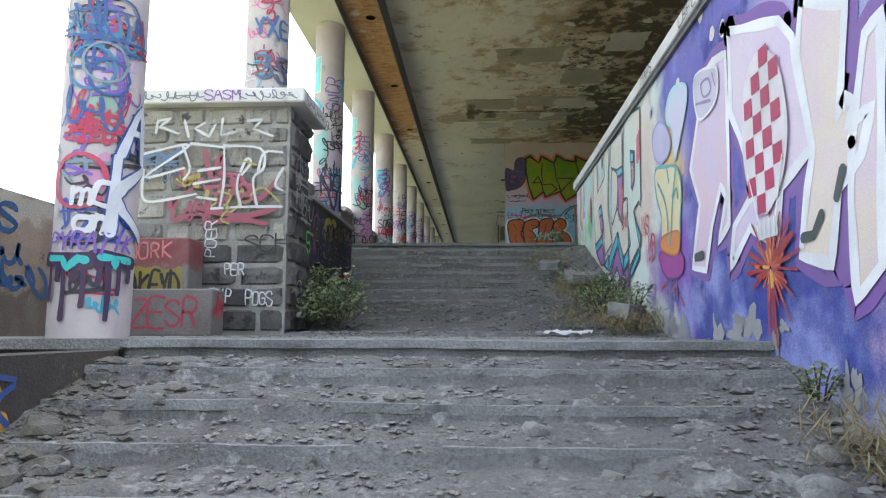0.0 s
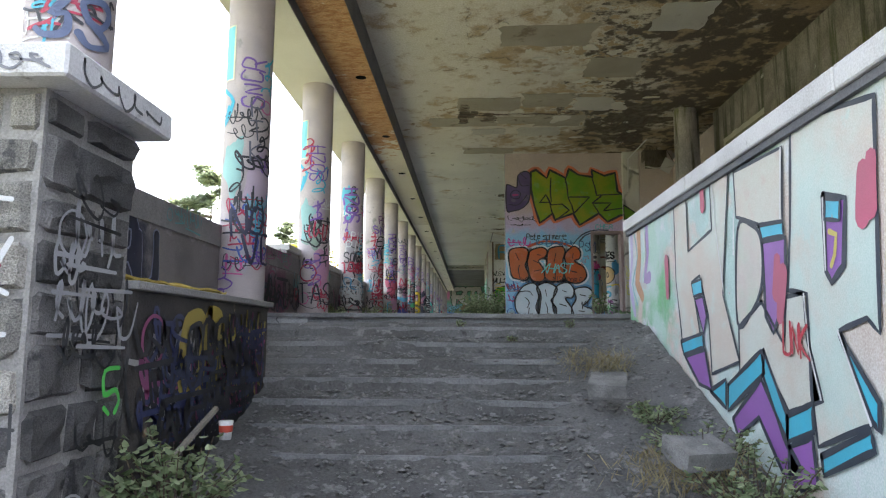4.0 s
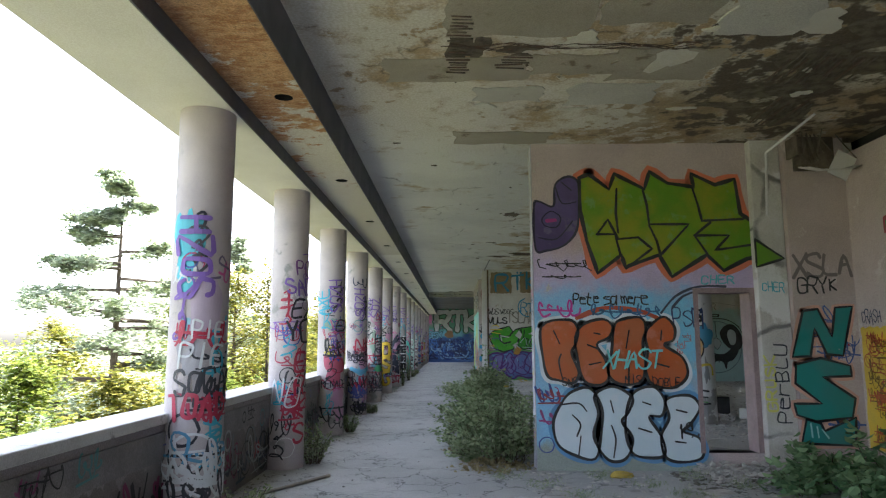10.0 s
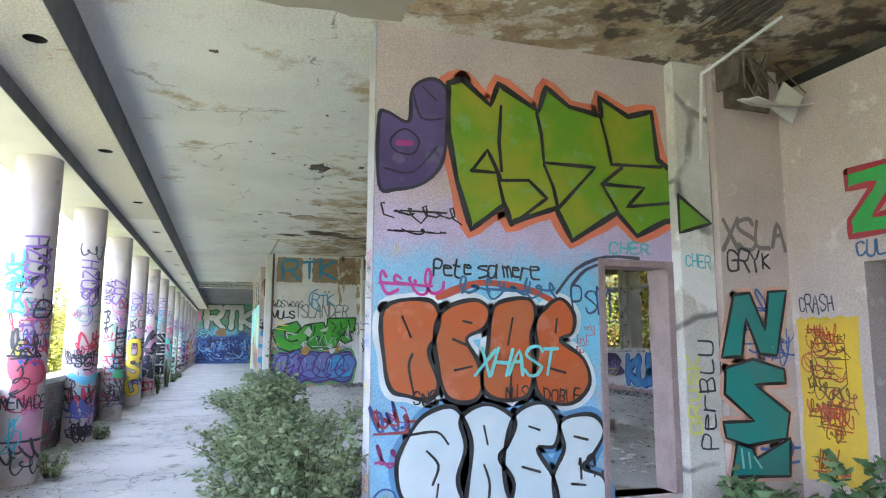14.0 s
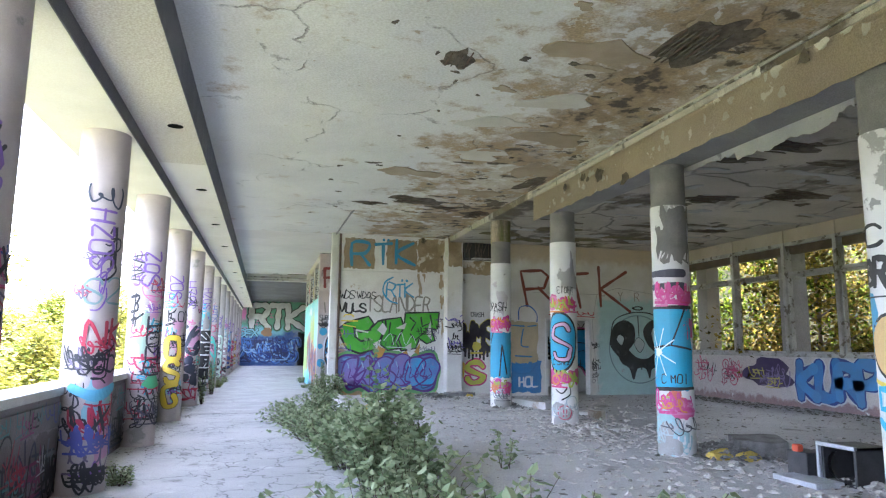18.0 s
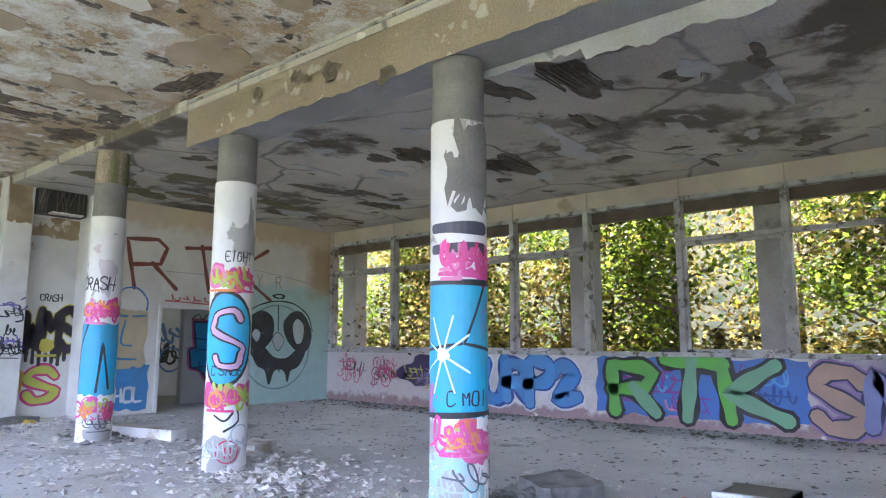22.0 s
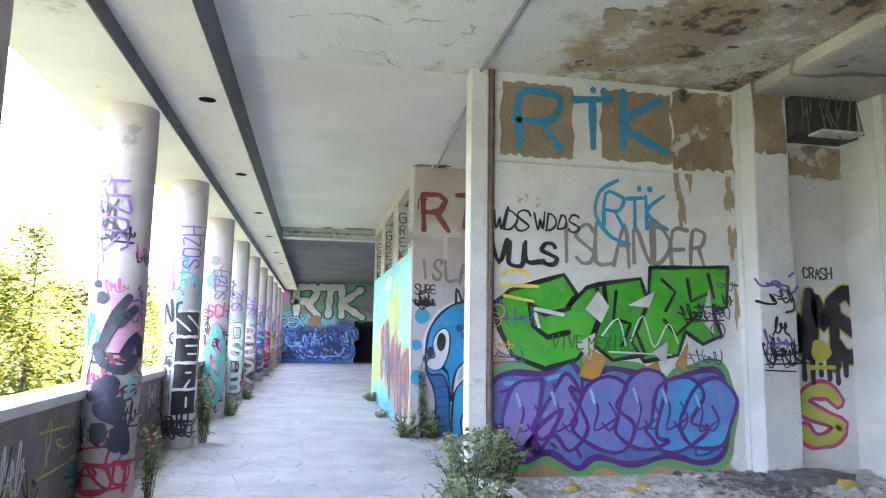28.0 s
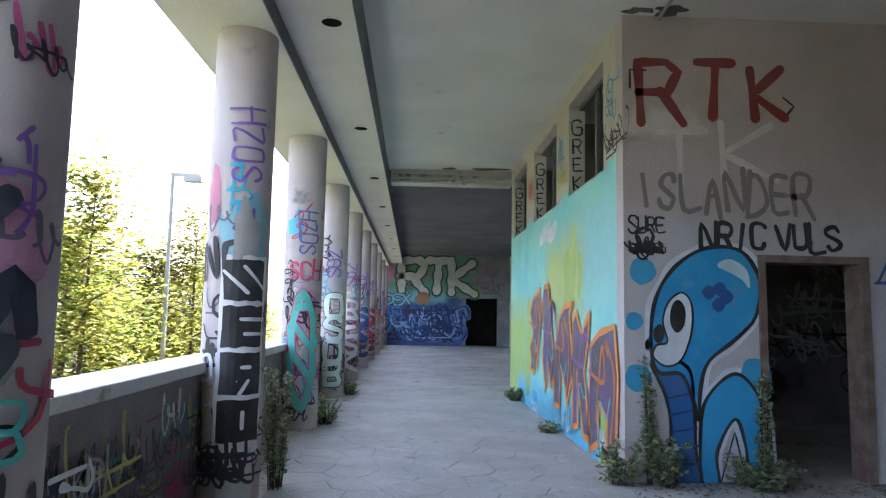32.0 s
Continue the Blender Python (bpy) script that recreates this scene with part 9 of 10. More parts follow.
def tree(x, y, z, h, spread, mat, seed, kind="round", size=0.2, count=2600, label="", turn=0.4):
    rng = random.Random(seed)
    ob = empty("tree", (x, y, z))
    bm = bmesh.new()
    rod(bm, (0, 0, 0), (rng.uniform(-0.2, 0.2), rng.uniform(-0.2, 0.2), h * 0.95), (0.016 if kind == "pine" else 0.008) * h + 0.03, 8, 0.012)
    verts, faces, tips = [], [], []
    n = 34 if kind == "pine" else 26
    for k in range(n):
        t = 0.2 + 0.78 * (k + rng.random()) / n
        a = rng.uniform(0, 6.3)
        reach = spread * ((1.05 - t) * 1.15 if kind == "pine" else math.sin(math.pi * min(1, 0.15 + 0.85 * t)) * rng.uniform(0.6, 1.1))
        p = Vector((0, 0, h * t))
        q = p + Vector((math.cos(a) * reach, math.sin(a) * reach, (-0.02 if kind == "pine" else 0.35) * reach + rng.uniform(-0.2, 0.3)))
        rod(bm, p, q, (0.012 if kind == "pine" else 0.006) * h * (1.1 - t) + 0.006, 5, 0.005)
        tips.append((p, q, reach))
    part("trunk", bm, bark, ob)
    per = count // n
    for p, q, reach in tips:
        for c in range(max(3, int(reach * 3))):
            s = rng.uniform(0.3, 1.05)
            base = p * (1 - s) + q * s + Vector([rng.gauss(0, 0.16 * reach) for _ in range(2)] + [rng.gauss(0, 0.04 if kind == "pine" else 0.2) * reach])
            for _ in range(per // max(3, int(reach * 3)) + 1):
                c2 = base + Vector([rng.gauss(0, 0.2 if kind == "pine" else 0.3) for _ in range(2)] + [rng.gauss(0, 0.12 if kind == "pine" else 0.26)])
                leaves(verts, faces, rng, c2, size, turn)
    raw("crown", verts, faces, mat, ob)
    return tagged(ob, label, "tree")


tr = random.Random(5)
tree(-13.5, 40.6, -4.2, 12.9, 6.2, pine_leaf, 1, "pine", 0.22, 20000, "tall dark green pine beyond the parapet")
tree(-14.0, 56.0, -4.2, 12.6, 4.0, pine_leaf, 2, "pine", 0.26, 8000, "tall dark green pine beyond the parapet")
for k in range(15):
    y = 23 + 3.6 * k
    tree(-8.2 - tr.uniform(0, 2.6), y + tr.uniform(-1, 1), -4.2, tr.uniform(4.4, 5.4) + (2.4 if k > 7 else 0), tr.uniform(1.8, 2.5), tree_leaf if k % 3 else autumn_leaf, 10 + k, "round", 0.17, 4200, "bright green leafy tree below the parapet")
for k in range(12):
    tree(-17 - tr.uniform(0, 9), 30 + 6.5 * k, -4.2, tr.uniform(6.0, 7.2) + (2.5 if k > 4 else 0), tr.uniform(2.6, 3.6), tree_leaf if k % 2 else autumn_leaf, 40 + k, "round", 0.26, 2200, "leafy green tree in the middle distance")
for k in range(10):
    tree(-7.4 - 1.9 * (k % 2), 40 + 2.7 * k + tr.uniform(-0.8, 0.8), -4.2, 5.6 + 3.2 * tr.random() ** 1.4, tr.uniform(1.5, 2.2), autumn_leaf, 80 + k, "round", 0.15, 4200, "yellow green tree close to the parapet")
for k in range(13):
    tree(13.0 + 0.9 * (k % 3), 20.5 + 1.75 * k, -1.0, tr.uniform(5.6, 7.6), tr.uniform(1.7, 2.3), window_gold if k % 2 else window_leaf, 100 + k, "round", 0.13, 5600, "dense sunlit trees outside the windows", 1.8)
bush("hedge", [(12.3 + 0.7 * (k % 2), 22 + 1.1 * k, -0.6, 0.9, 2.2) for k in range(16)], 0.12, window_gold, "tangled sunlit shrubs outside the windows", 130, 46)
tagged(part("ground_bank", boxes((11.4, 60, 10, 80, -2.0, -0.7)), MATS["earth"]), "bank of earth outside the windows", "ground", kind="structure")
wall_x("slope_behind", 27.0, 27.5, -10, 75, -1, 10.0, surface("green_slope", (0.06, 0.06, 0.03), (0.11, 0.09, 0.04), 0.8, 0.95, 0.6, 6, (((0.04, 0.05, 0.02), 1.5, 0.5, 0.62),)), label="overgrown slope behind the trees", category="slope")

# ---- loose things ----
junk = empty("broken_television", (4.62, 27.45, ROOM_Z))
plastic = surface("black_plastic", (0.03, 0.03, 0.033), (0.05, 0.05, 0.052), 6, 0.45, 0.2)
grey_plastic = surface("grey_plastic", (0.5, 0.52, 0.55), (0.4, 0.42, 0.45), 6, 0.5, 0.2)
part("casing", boxes((-0.12, 0.3, -0.2, -0.17, 0.02, 0.36), (-0.12, 0.3, 0.17, 0.2, 0.02, 0.36), (-0.12, 0.3, -0.2, 0.2, 0.33, 0.36), (-0.12, 0.3, -0.2, 0.2, 0, 0.03), (0.27, 0.3, -0.2, 0.2, 0.02, 0.36), bevel=0.004), plastic, junk)
bm = bmesh.new()
for i in range(14):
    a0, a1 = math.pi * (0.55 + 0.9 * i / 14), math.pi * (0.55 + 0.9 * (i + 1) / 14)
    w0, w1 = 0.05 * math.sin(math.pi * i / 14) + 0.004, 0.05 * math.sin(math.pi * (i + 1) / 14) + 0.004
    v = [bm.verts.new((-0.13, -0.02 - 0.14 * math.cos(a) * k, 0.18 + 0.13 * math.sin(a) * k)) for a, k in ((a0, 1), (a1, 1), (a1, 1 - w1 * 6), (a0, 1 - w0 * 6))]
    bm.faces.new(v)
bmesh.ops.solidify(bm, geom=bm.faces[:], thickness=0.02)
part("tube_rim", bm, grey_plastic, junk, "curved grey glass rim")
part("front_frame", boxes((-0.16, -0.12, -0.22, 0.22, 0.34, 0.375), (-0.16, -0.12, 0.19, 0.22, 0.0, 0.34), bevel=0.004), grey_plastic, junk)
part("fallen_panel", boxes((-0.5, -0.18, -0.12, 0.42, 0.0, 0.05), bevel=0.006), grey_plastic, junk, "pale grey panel lying before it")
part("loose_board", boxes((-0.25, -0.02, 0.24, 0.5, 0.0, 0.26), bevel=0.008), plastic, junk)
part("red_cap", boxes((-0.3, -0.22, 0.3, 0.38, 0.26, 0.33), bevel=0.012), spray((0.6, 0.1, 0.05)), junk, "small red plastic cap")
tagged(junk, "smashed black television with grey panels on the floor", "television")


def lump(name, x, y, z, size, mat, label, category, seed, squash=0.6):
    rng = random.Random(seed)
    bm = bmesh.new()
    bmesh.ops.create_icosphere(bm, subdivisions=2, radius=1)
    for v in bm.verts:
        k = 1 + 0.35 * noise.noise(v.co * 1.7 + Vector((seed, 0, 0))) + 0.15 * noise.noise(v.co * 5)
        v.co = Vector((v.co.x * size[0] * k, v.co.y * size[1] * k, max(-0.3, v.co.z) * size[2] * k))
    ob = part(name, bm, mat)
    ob.location = (x, y, z + 0.25 * size[2])
    return tagged(ob, label, category)


foam = surface("yellow_foam", (0.55, 0.42, 0.1), (0.45, 0.33, 0.07), 5, 0.95, 0.5)
for k, (x, y, s) in enumerate(((4.35, 28.95, 0.16), (4.6, 28.8, 0.15), (1.6, 38.3, 0.08), (3.4, 38.2, 0.09), (2.3, 38.35, 0.07), (4.2, 38.15, 0.1), (1.35, 35.4, 0.14), (2.1, 38.2, 0.06), (3.9, 38.4, 0.07))):
    lump("foam_scrap", x, y, ROOM_Z, (s, s * 0.7, s * 0.6), foam, "torn piece of yellow foam on the rubble", "foam", k)
lump("foam_scrap", 1.75, 22.75, 0, (0.14, 0.08, 0.06), foam, "torn piece of yellow foam before the painted wall", "foam", 30)


def slab(name, x, y, z, s, turn, mat, label, tiltx=0.0):
    bm = boxes((-s[0] / 2, s[0] / 2, -s[1] / 2, s[1] / 2, 0, s[2]))
    bmesh.ops.subdivide_edges(bm, edges=bm.edges[:], cuts=2, use_grid_fill=True)
    for v in bm.verts:
        v.co += Vector([0.035 * min(s) * noise.noise(v.co * 7 + Vector((x, y, k))) * 4 for k in range(3)])
    ob = part(name, bm, mat)
    ob.matrix_world = pose(x, y, z, tiltx, 0, turn)
    return tagged(ob, label, "slab")


slab("broken_slab", 4.75, 32.9, ROOM_Z, (0.5, 0.3, 0.16), 25, MATS["old_white"], "broken white masonry slab beside a column")
slab("broken_slab", 4.9, 29.0, ROOM_Z, (0.55, 0.4, 0.22), -20, rubble_mat, "broken grey masonry slab beside a column", 6)
slab("broken_slab", 4.7, 35.3, ROOM_Z, (0.25, 1.2, 0.14), 12, MATS["old_white"], "long white kerb stone on the room floor")
slab("broken_slab", 5.2, 27.0, ROOM_Z, (0.4, 0.25, 0.18), 40, MATS["old_white"], "broken white masonry slab on the floor")
slab("broken_slab", 1.15, 10.65, -0.88, (0.3, 0.22, 0.1), 20, rubble_mat, "flat grey stone in the dirt", 18)
slab("broken_slab", 0.95, 11.9, -0.62, (0.26, 0.3, 0.09), -15, rubble_mat, "flat grey stone in the dirt", 14)
slab("broken_slab", 1.35, 9.3, -1.3, (0.34, 0.2, 0.12), 50, rubble_mat, "flat grey stone in the dirt", 10)
slab("plaster_chunk", 4.0, 38.35, ROOM_Z, (0.7, 0.35, 0.1), 8, rubble_mat, "grey chunk of fallen plaster at the pilaster")
sheet = bmesh.new()
bmesh.ops.create_grid(sheet, x_segments=14, y_segments=8, size=0.5)
for v in sheet.verts:
    v.co = Vector((v.co.x * 0.42, v.co.y * 0.28, 0.02 + 0.03 * noise.noise(v.co * 5) + 0.02 * noise.noise(v.co * 13)))
bmesh.ops.solidify(sheet, geom=sheet.faces[:], thickness=0.002)
pl = part("plastic_sheet", sheet, surface("white_plastic", (0.62, 0.63, 0.64), (0.55, 0.56, 0.57), 3, 0.4, 0.1))
pl.matrix_world = pose(0.78, 9.15, LAND_Z + 0.02, 4, 0, -30)
tagged(pl, "crumpled white plastic sheet on the landing", "sheet")
bm = bmesh.new()
rod(bm, (-1.72, 9.7, -1.28), (-1.72, 11.4, -0.72), 0.022, 6)
tagged(part("wooden_batten", bm, surface("old_wood", (0.3, 0.27, 0.22), (0.22, 0.2, 0.17), 8, 0.85, 0.3)), "grey wooden batten leaning along the flank wall", "batten")
bm = bmesh.new()
rod(bm, (-2.3, 21.75, 0.02), (-1.75, 22.75, 0.02), 0.018, 6)
tagged(part("stick", bm, MATS["old_wood"]), "long thin stick lying on the gallery floor", "stick")
cup = empty("paper_cup", (-1.52, 11.05, -0.86))
bm = bmesh.new()
tube(bm, 0, 0, 0, 0.11, 0.034, 0.044, 16)
part("cup_body", bm, coping_paint, cup, "", True)
bm = bmesh.new()
tube(bm, 0, 0, 0.045, 0.085, 0.0395, 0.0425, 16, False)
part("red_print", bm, spray((0.5, 0.06, 0.03)), cup, "red printed band")
tagged(cup, "white paper cup with a red print in the dirt", "cup")
cloth = bmesh.new()
bmesh.ops.create_grid(cloth, x_segments=8, y_segments=40, size=0.5)
for v in cloth.verts:
    v.co = Vector((v.co.x * 0.14 + 0.02 * noise.noise((v.co.y * 9, 0, 0)), v.co.y * 1.5, 0.03 + 0.02 * noise.noise(v.co * 9)))
bmesh.ops.solidify(cloth, geom=cloth.faces[:], thickness=0.012)
cl = part("foam_strip", cloth, foam)
cl.location = (-1.95, 11.2, 0.05)
tagged(cl, "long strip of yellow insulation on the ledge", "insulation")
for k, (x, y, s, a) in enumerate(((2.6, 21.9, 0.16, 20), (3.4, 21.3, 0.12, 70), (1.9, 22.3, 0.1, 130), (3.1, 22.5, 0.12, 45), (2.2, 20.8, 0.08, 10), (0.9, 22.1, 0.07, 80), (2.7, 26.5, 0.14, 30), (2.4, 30.5, 0.1, 75), (1.9, 33.8, 0.16, 15), (2.9, 36.8, 0.2, 50))):
    z = 0.0 if y < 23 else ROOM_Z
    bm = boxes((-s, s, -s * 0.6, s * 0.6, 0.004, 0.016))
    ob = part("plaster_piece", bm, MATS["plaster_bits"])
    ob.matrix_world = pose(x, y, z, 3, 2, a)
    tagged(ob, "thin piece of white plaster on the floor", "plaster")

# ---- ceiling damage, pipes, wires ----


def ragged(x, y, a, b, z, rng, depth=0.012, n=18):
    ph = [rng.uniform(0, 6.3) for _ in range(3)]
    ring = []
    for i in range(n):
        t = 2 * math.pi * i / n
        r = 1 + 0.28 * math.sin(2 * t + ph[0]) + 0.2 * math.sin(3 * t + ph[1]) + 0.15 * math.sin(5 * t + ph[2]) + rng.uniform(-0.12, 0.12)
        ring.append((x + a * r * math.cos(t), y + b * r * math.sin(t)))
    base = [(p[0], p[1], z - depth) for p in ring] + [(p[0], p[1], z + 0.01) for p in ring]
    faces = [tuple(range(n))] + [(i, (i + 1) % n, n + (i + 1) % n, n + i) for i in range(n)]
    return base, faces


def patches(name, spots, z, mat, label, seed, depth=0.012):
    rng = random.Random(seed)
    verts, faces = [], []
    for x, y, a, b in spots:
        v, f = ragged(x, y, a, b, z, rng, depth * rng.uniform(0.7, 1.4))
        k = len(verts)
        verts += v
        faces += [tuple(k + i for i in t) for t in f]
    return tagged(raw(name, verts, faces, mat), label, "ceiling", kind="structure")


pr = random.Random(33)
scar = surface("lath_scar", (0.1, 0.08, 0.06), (0.19, 0.155, 0.115), 9, 0.95, 0.8, 60)
pale_flake = surface("pale_flake", (0.68, 0.65, 0.56), (0.6, 0.56, 0.47), 2, 0.9, 0.3)
tan_flake = surface("tan_flake", (0.45, 0.36, 0.24), (0.36, 0.28, 0.18), 2, 0.9, 0.3)
patches("ceiling_flake_pale", [(2.75, 19.7, 0.35, 0.16), (1.8, 20.4, 0.16, 0.3), (0.9, 20.0, 0.18, 0.12), (0.6, 19.4, 0.3, 0.1), (1.6, 19.1, 0.25, 0.12), (2.4, 28.9, 0.35, 0.25), (1.9, 29.8, 0.4, 0.2), (2.2, 31.2, 0.4, 0.25)] + [(pr.uniform(0, 3.6), pr.uniform(15, 22.6), pr.uniform(0.04, 0.16), pr.uniform(0.03, 0.09)) for _ in range(26)], CEIL, pale_flake, "pale curling flakes of ceiling paint", 1)
patches("ceiling_flake_tan", [(2.3, 19.2, 0.3, 0.12), (1.2, 20.6, 0.28, 0.14), (2.9, 30.2, 0.4, 0.3), (2.2, 27.6, 0.4, 0.25), (3.3, 31.8, 0.3, 0.5), (1.4, 32.5, 0.45, 0.25), (3.0, 33.6, 0.35, 0.3)] + [(pr.uniform(1.5, 3.7), pr.uniform(24, 38), pr.uniform(0.06, 0.22), pr.uniform(0.05, 0.14)) for _ in range(22)], CEIL, tan_flake, "tan patches where ceiling paint came off", 2, 0.009)
patches("ceiling_scar", [(0.0, 20.15, 0.09, 0.22), (0.35, 20.18, 0.2, 0.06), (0.24, 23.0, 0.07, 0.05), (0.45, 23.03, 0.06, 0.05), (0.65, 23.05, 0.07, 0.04), (0.05, 22.95, 0.1, 0.03), (-1.0, 23.05, 0.04, 0.03), (3.3, 21.2, 0.42, 0.3), (3.7, 20.6, 0.35, 0.35), (2.9, 21.7, 0.3, 0.12), (3.5, 19.9, 0.4, 0.25), (0.93, 28.2, 0.1, 0.07), (3.2, 27.0, 0.16, 0.35), (2.9, 28.1, 0.09, 0.12), (2.07, 34.75, 0.35, 0.14), (3.48, 35.5, 0.3, 0.16), (1.13, 35.0, 0.28, 0.1), (2.3, 34.6, 0.3, 0.16), (3.55, 34.4, 0.12, 0.3), (0.76, 32.1, 0.1, 0.05)] + [(pr.uniform(-0.8, 3.6), pr.uniform(24, 38), pr.uniform(0.015, 0.05), pr.uniform(0.015, 0.04)) for _ in range(30)] + [(pr.gauss(2.9, 0.5), pr.uniform(27, 36.5), pr.uniform(0.03, 0.14), pr.uniform(0.02, 0.06)) for _ in range(36)], CEIL, scar, "dark scars in the ceiling where plaster fell", 3, 0.006)
patches("room_ceiling_scar", [(8.4, 31.5, 0.5, 0.2), (6.8, 26.2, 0.3, 0.3), (7.3, 35.0, 0.4, 0.2)] + [(pr.uniform(4.6, 10), pr.uniform(24, 38), pr.uniform(0.06, 0.35), pr.uniform(0.04, 0.16)) for _ in range(46)], 4.12, scar, "dark scars in the room ceiling", 4, 0.006)
patches("room_ceiling_flake", [(pr.uniform(4.6, 10), pr.uniform(24, 38), pr.uniform(0.1, 0.4), pr.uniform(0.06, 0.2)) for _ in range(40)], 4.12, surface("grey_flake", (0.5, 0.49, 0.47), (0.42, 0.41, 0.39), 2, 0.9, 0.3), "grey flakes of room ceiling paint", 5, 0.01)
bm = bmesh.new()
for y, z, s in ((31.73, 3.98, 0.07), (31.1, 4.0, 0.08), (30.95, 3.93, 0.05), (30.6, 3.92, 0.12), (29.9, 3.7, 0.11), (26.8, 4.05, 0.08), (25.3, 4.08, 0.06)):
    v = [bm.verts.new((3.797, y + s * math.cos(t) * pr.uniform(0.6, 1.4), z + s * 0.9 * math.sin(t) * pr.uniform(0.5, 1.3))) for t in [2 * math.pi * i / 11 for i in range(11)]]
    bm.faces.new(v)
part("facing_hole", bm, scar, rb, "dark holes broken through the facing")
verts, faces = [], []
for k in range(34):
    v, f = blob(flat((3.81, 0, 0), (0, -1, 0), (-1, 0, 0)), -pr.uniform(23.6, 33.0), pr.uniform(3.72, 4.15), pr.uniform(0.02, 0.08), pr.uniform(0.02, 0.06), 0.012, 0.2, 12, k)
    b = len(verts)
    verts += v
    faces += [tuple(b + i for i in t) for t in f]
raw("paint_flecks", verts, faces, pale_flake, rb, "pale flecks on the facing")
bm = bmesh.new()
rod(bm, (3.98, 21.98, 4.24), (3.72, 22.68, 3.98), 0.016, 6)
rod(bm, (3.72, 22.68, 3.98), (3.7, 22.72, 3.18), 0.016, 6)
tagged(part("hanging_conduit", bm, coping_paint), "thin white conduit hanging from the ceiling", "conduit")
lath = empty("broken_lath_box", (4.4, 22.6, 3.75))
part("box_shell", boxes((-0.22, 0.3, 0.3, 0.34, 0.05, 0.5), (-0.3, -0.27, 0.05, 0.34, 0.2, 0.45)), surface("lath_wood", (0.17, 0.14, 0.11), (0.1, 0.085, 0.065), 8, 0.9, 0.4), lath)
for k in range(11):
    a = pr.uniform(-0.25, 0.35)
    bm = bmesh.new()
    rod(bm, (a, pr.uniform(-0.1, 0.25), 0.48), (a + pr.uniform(-0.12, 0.12), pr.uniform(-0.15, 0.2), pr.uniform(0.0, 0.25)), 0.008, 5)
    part("hanging_lath", bm, MATS["lath_wood"], lath)
bm = boxes((-0.28, 0.36, -0.16, 0.1, -0.03, -0.012))
bmesh.ops.subdivide_edges(bm, edges=bm.edges[:], cuts=3, use_grid_fill=True)
for v in bm.verts:
    v.co.z += 0.35 * v.co.x * v.co.x + 0.25 * v.co.y + 0.03 * noise.noise(v.co * 6)
part("sagging_board", bm, MATS["plaster_bits"], lath, "sagging pale plaster board")
bm = boxes((0.05, 0.3, 0.0, 0.02, -0.02, 0.3))
bmesh.ops.rotate(bm, verts=bm.verts[:], matrix=Matrix.Rotation(0.5, 3, "Y"))
part("torn_board", bm, MATS["old_white"], lath, "torn white board hanging askew")
tagged(lath, "broken lath box hanging open under the ceiling", "ceiling box")
nest = empty("broken_ceiling_corner", (4.55, 38.55, 3.7))
# A near-black box gives the broken corner its shade.
part("hole_shade_box", boxes((-0.36, 0.42, 0.02, 0.3, 0.0, 0.5)), unlit_dark, nest)
for k in range(12):
    a = pr.uniform(-0.3, 0.4)
    bm = bmesh.new()
    rod(bm, (a, pr.uniform(-0.12, 0.02), 0.4), (a + pr.uniform(-0.15, 0.15), pr.uniform(-0.2, 0), pr.uniform(-0.1, 0.2)), 0.009, 5)
    part("hanging_lath", bm, MATS["lath_wood"], nest)
part("sagging_board", boxes((-0.2, 0.3, -0.2, 0.0, -0.02, 0.005)), MATS["plaster_bits"], nest)
tagged(nest, "broken dark corner under the ceiling with hanging laths", "ceiling box")
bm = bmesh.new()
rod(bm, (0.9, 38.9, 4.225), (0.92, 36.1, 4.225), 0.02, 8)
rod(bm, (0.92, 36.1, 4.225), (0.95, 35.9, 4.25), 0.02, 8)
rod(bm, (1.16, 42.95, 4.2), (0.95, 39.2, 4.225), 0.016, 8)
tagged(part("ceiling_conduit", bm, concrete), "grey conduit along the ceiling", "conduit")
wires = empty("ceiling_wire")
for k in range(5):
    bm = bmesh.new()
    p = Vector((-0.35 + 0.02 * k, 20.1, 4.24))
    for j in range(16):
        q = p + Vector((0.14, 0.03 * math.sin(j + k), 0.02 * math.sin(j * 1.7 + k)))
        q.z = min(4.243, max(4.2, q.z))
        rod(bm, p, q, 0.004, 4)
        p = q
    part("strand", bm, rust, wires)
tagged(wires, "rusty wires hanging along a ceiling crack", "wire")
bm = bmesh.new()
tube(bm, 5.12, 38.25, ROOM_Z, 4.1, 0.05, n=14)
tagged(part("drain_pipe", bm, concrete), "grey drain pipe at the end pilaster", "pipe")
bm = bmesh.new()
tube(bm, IN_X + 0.42, 20.2, 0, CEIL, 0.06, n=14)
tagged(part("drain_pipe", bm, MATS["damp_column"]), "mossy drain pipe beside a damp column", "pipe")
lamp = empty("street_lamp", (-7.2, 54.0, -4.2))
bm = bmesh.new()
tube(bm, 0, 0, 0, 9.0, 0.07, 0.05, 10)
part("pole", bm, concrete, lamp)
part("lamp_bracket", boxes((-0.05, 0.7, -0.05, 0.05, 9.0, 9.08), (0.3, 0.75, -0.12, 0.12, 8.86, 9.0)), concrete, lamp)
tagged(lamp, "grey mast with a bracket beyond the parapet", "lamp post")

# ---- dirt and crumbs along the edges ----
crumbs = surface("dirt_crumbs", (0.13, 0.12, 0.105), (0.22, 0.21, 0.19), 5, 0.97, 0.5)
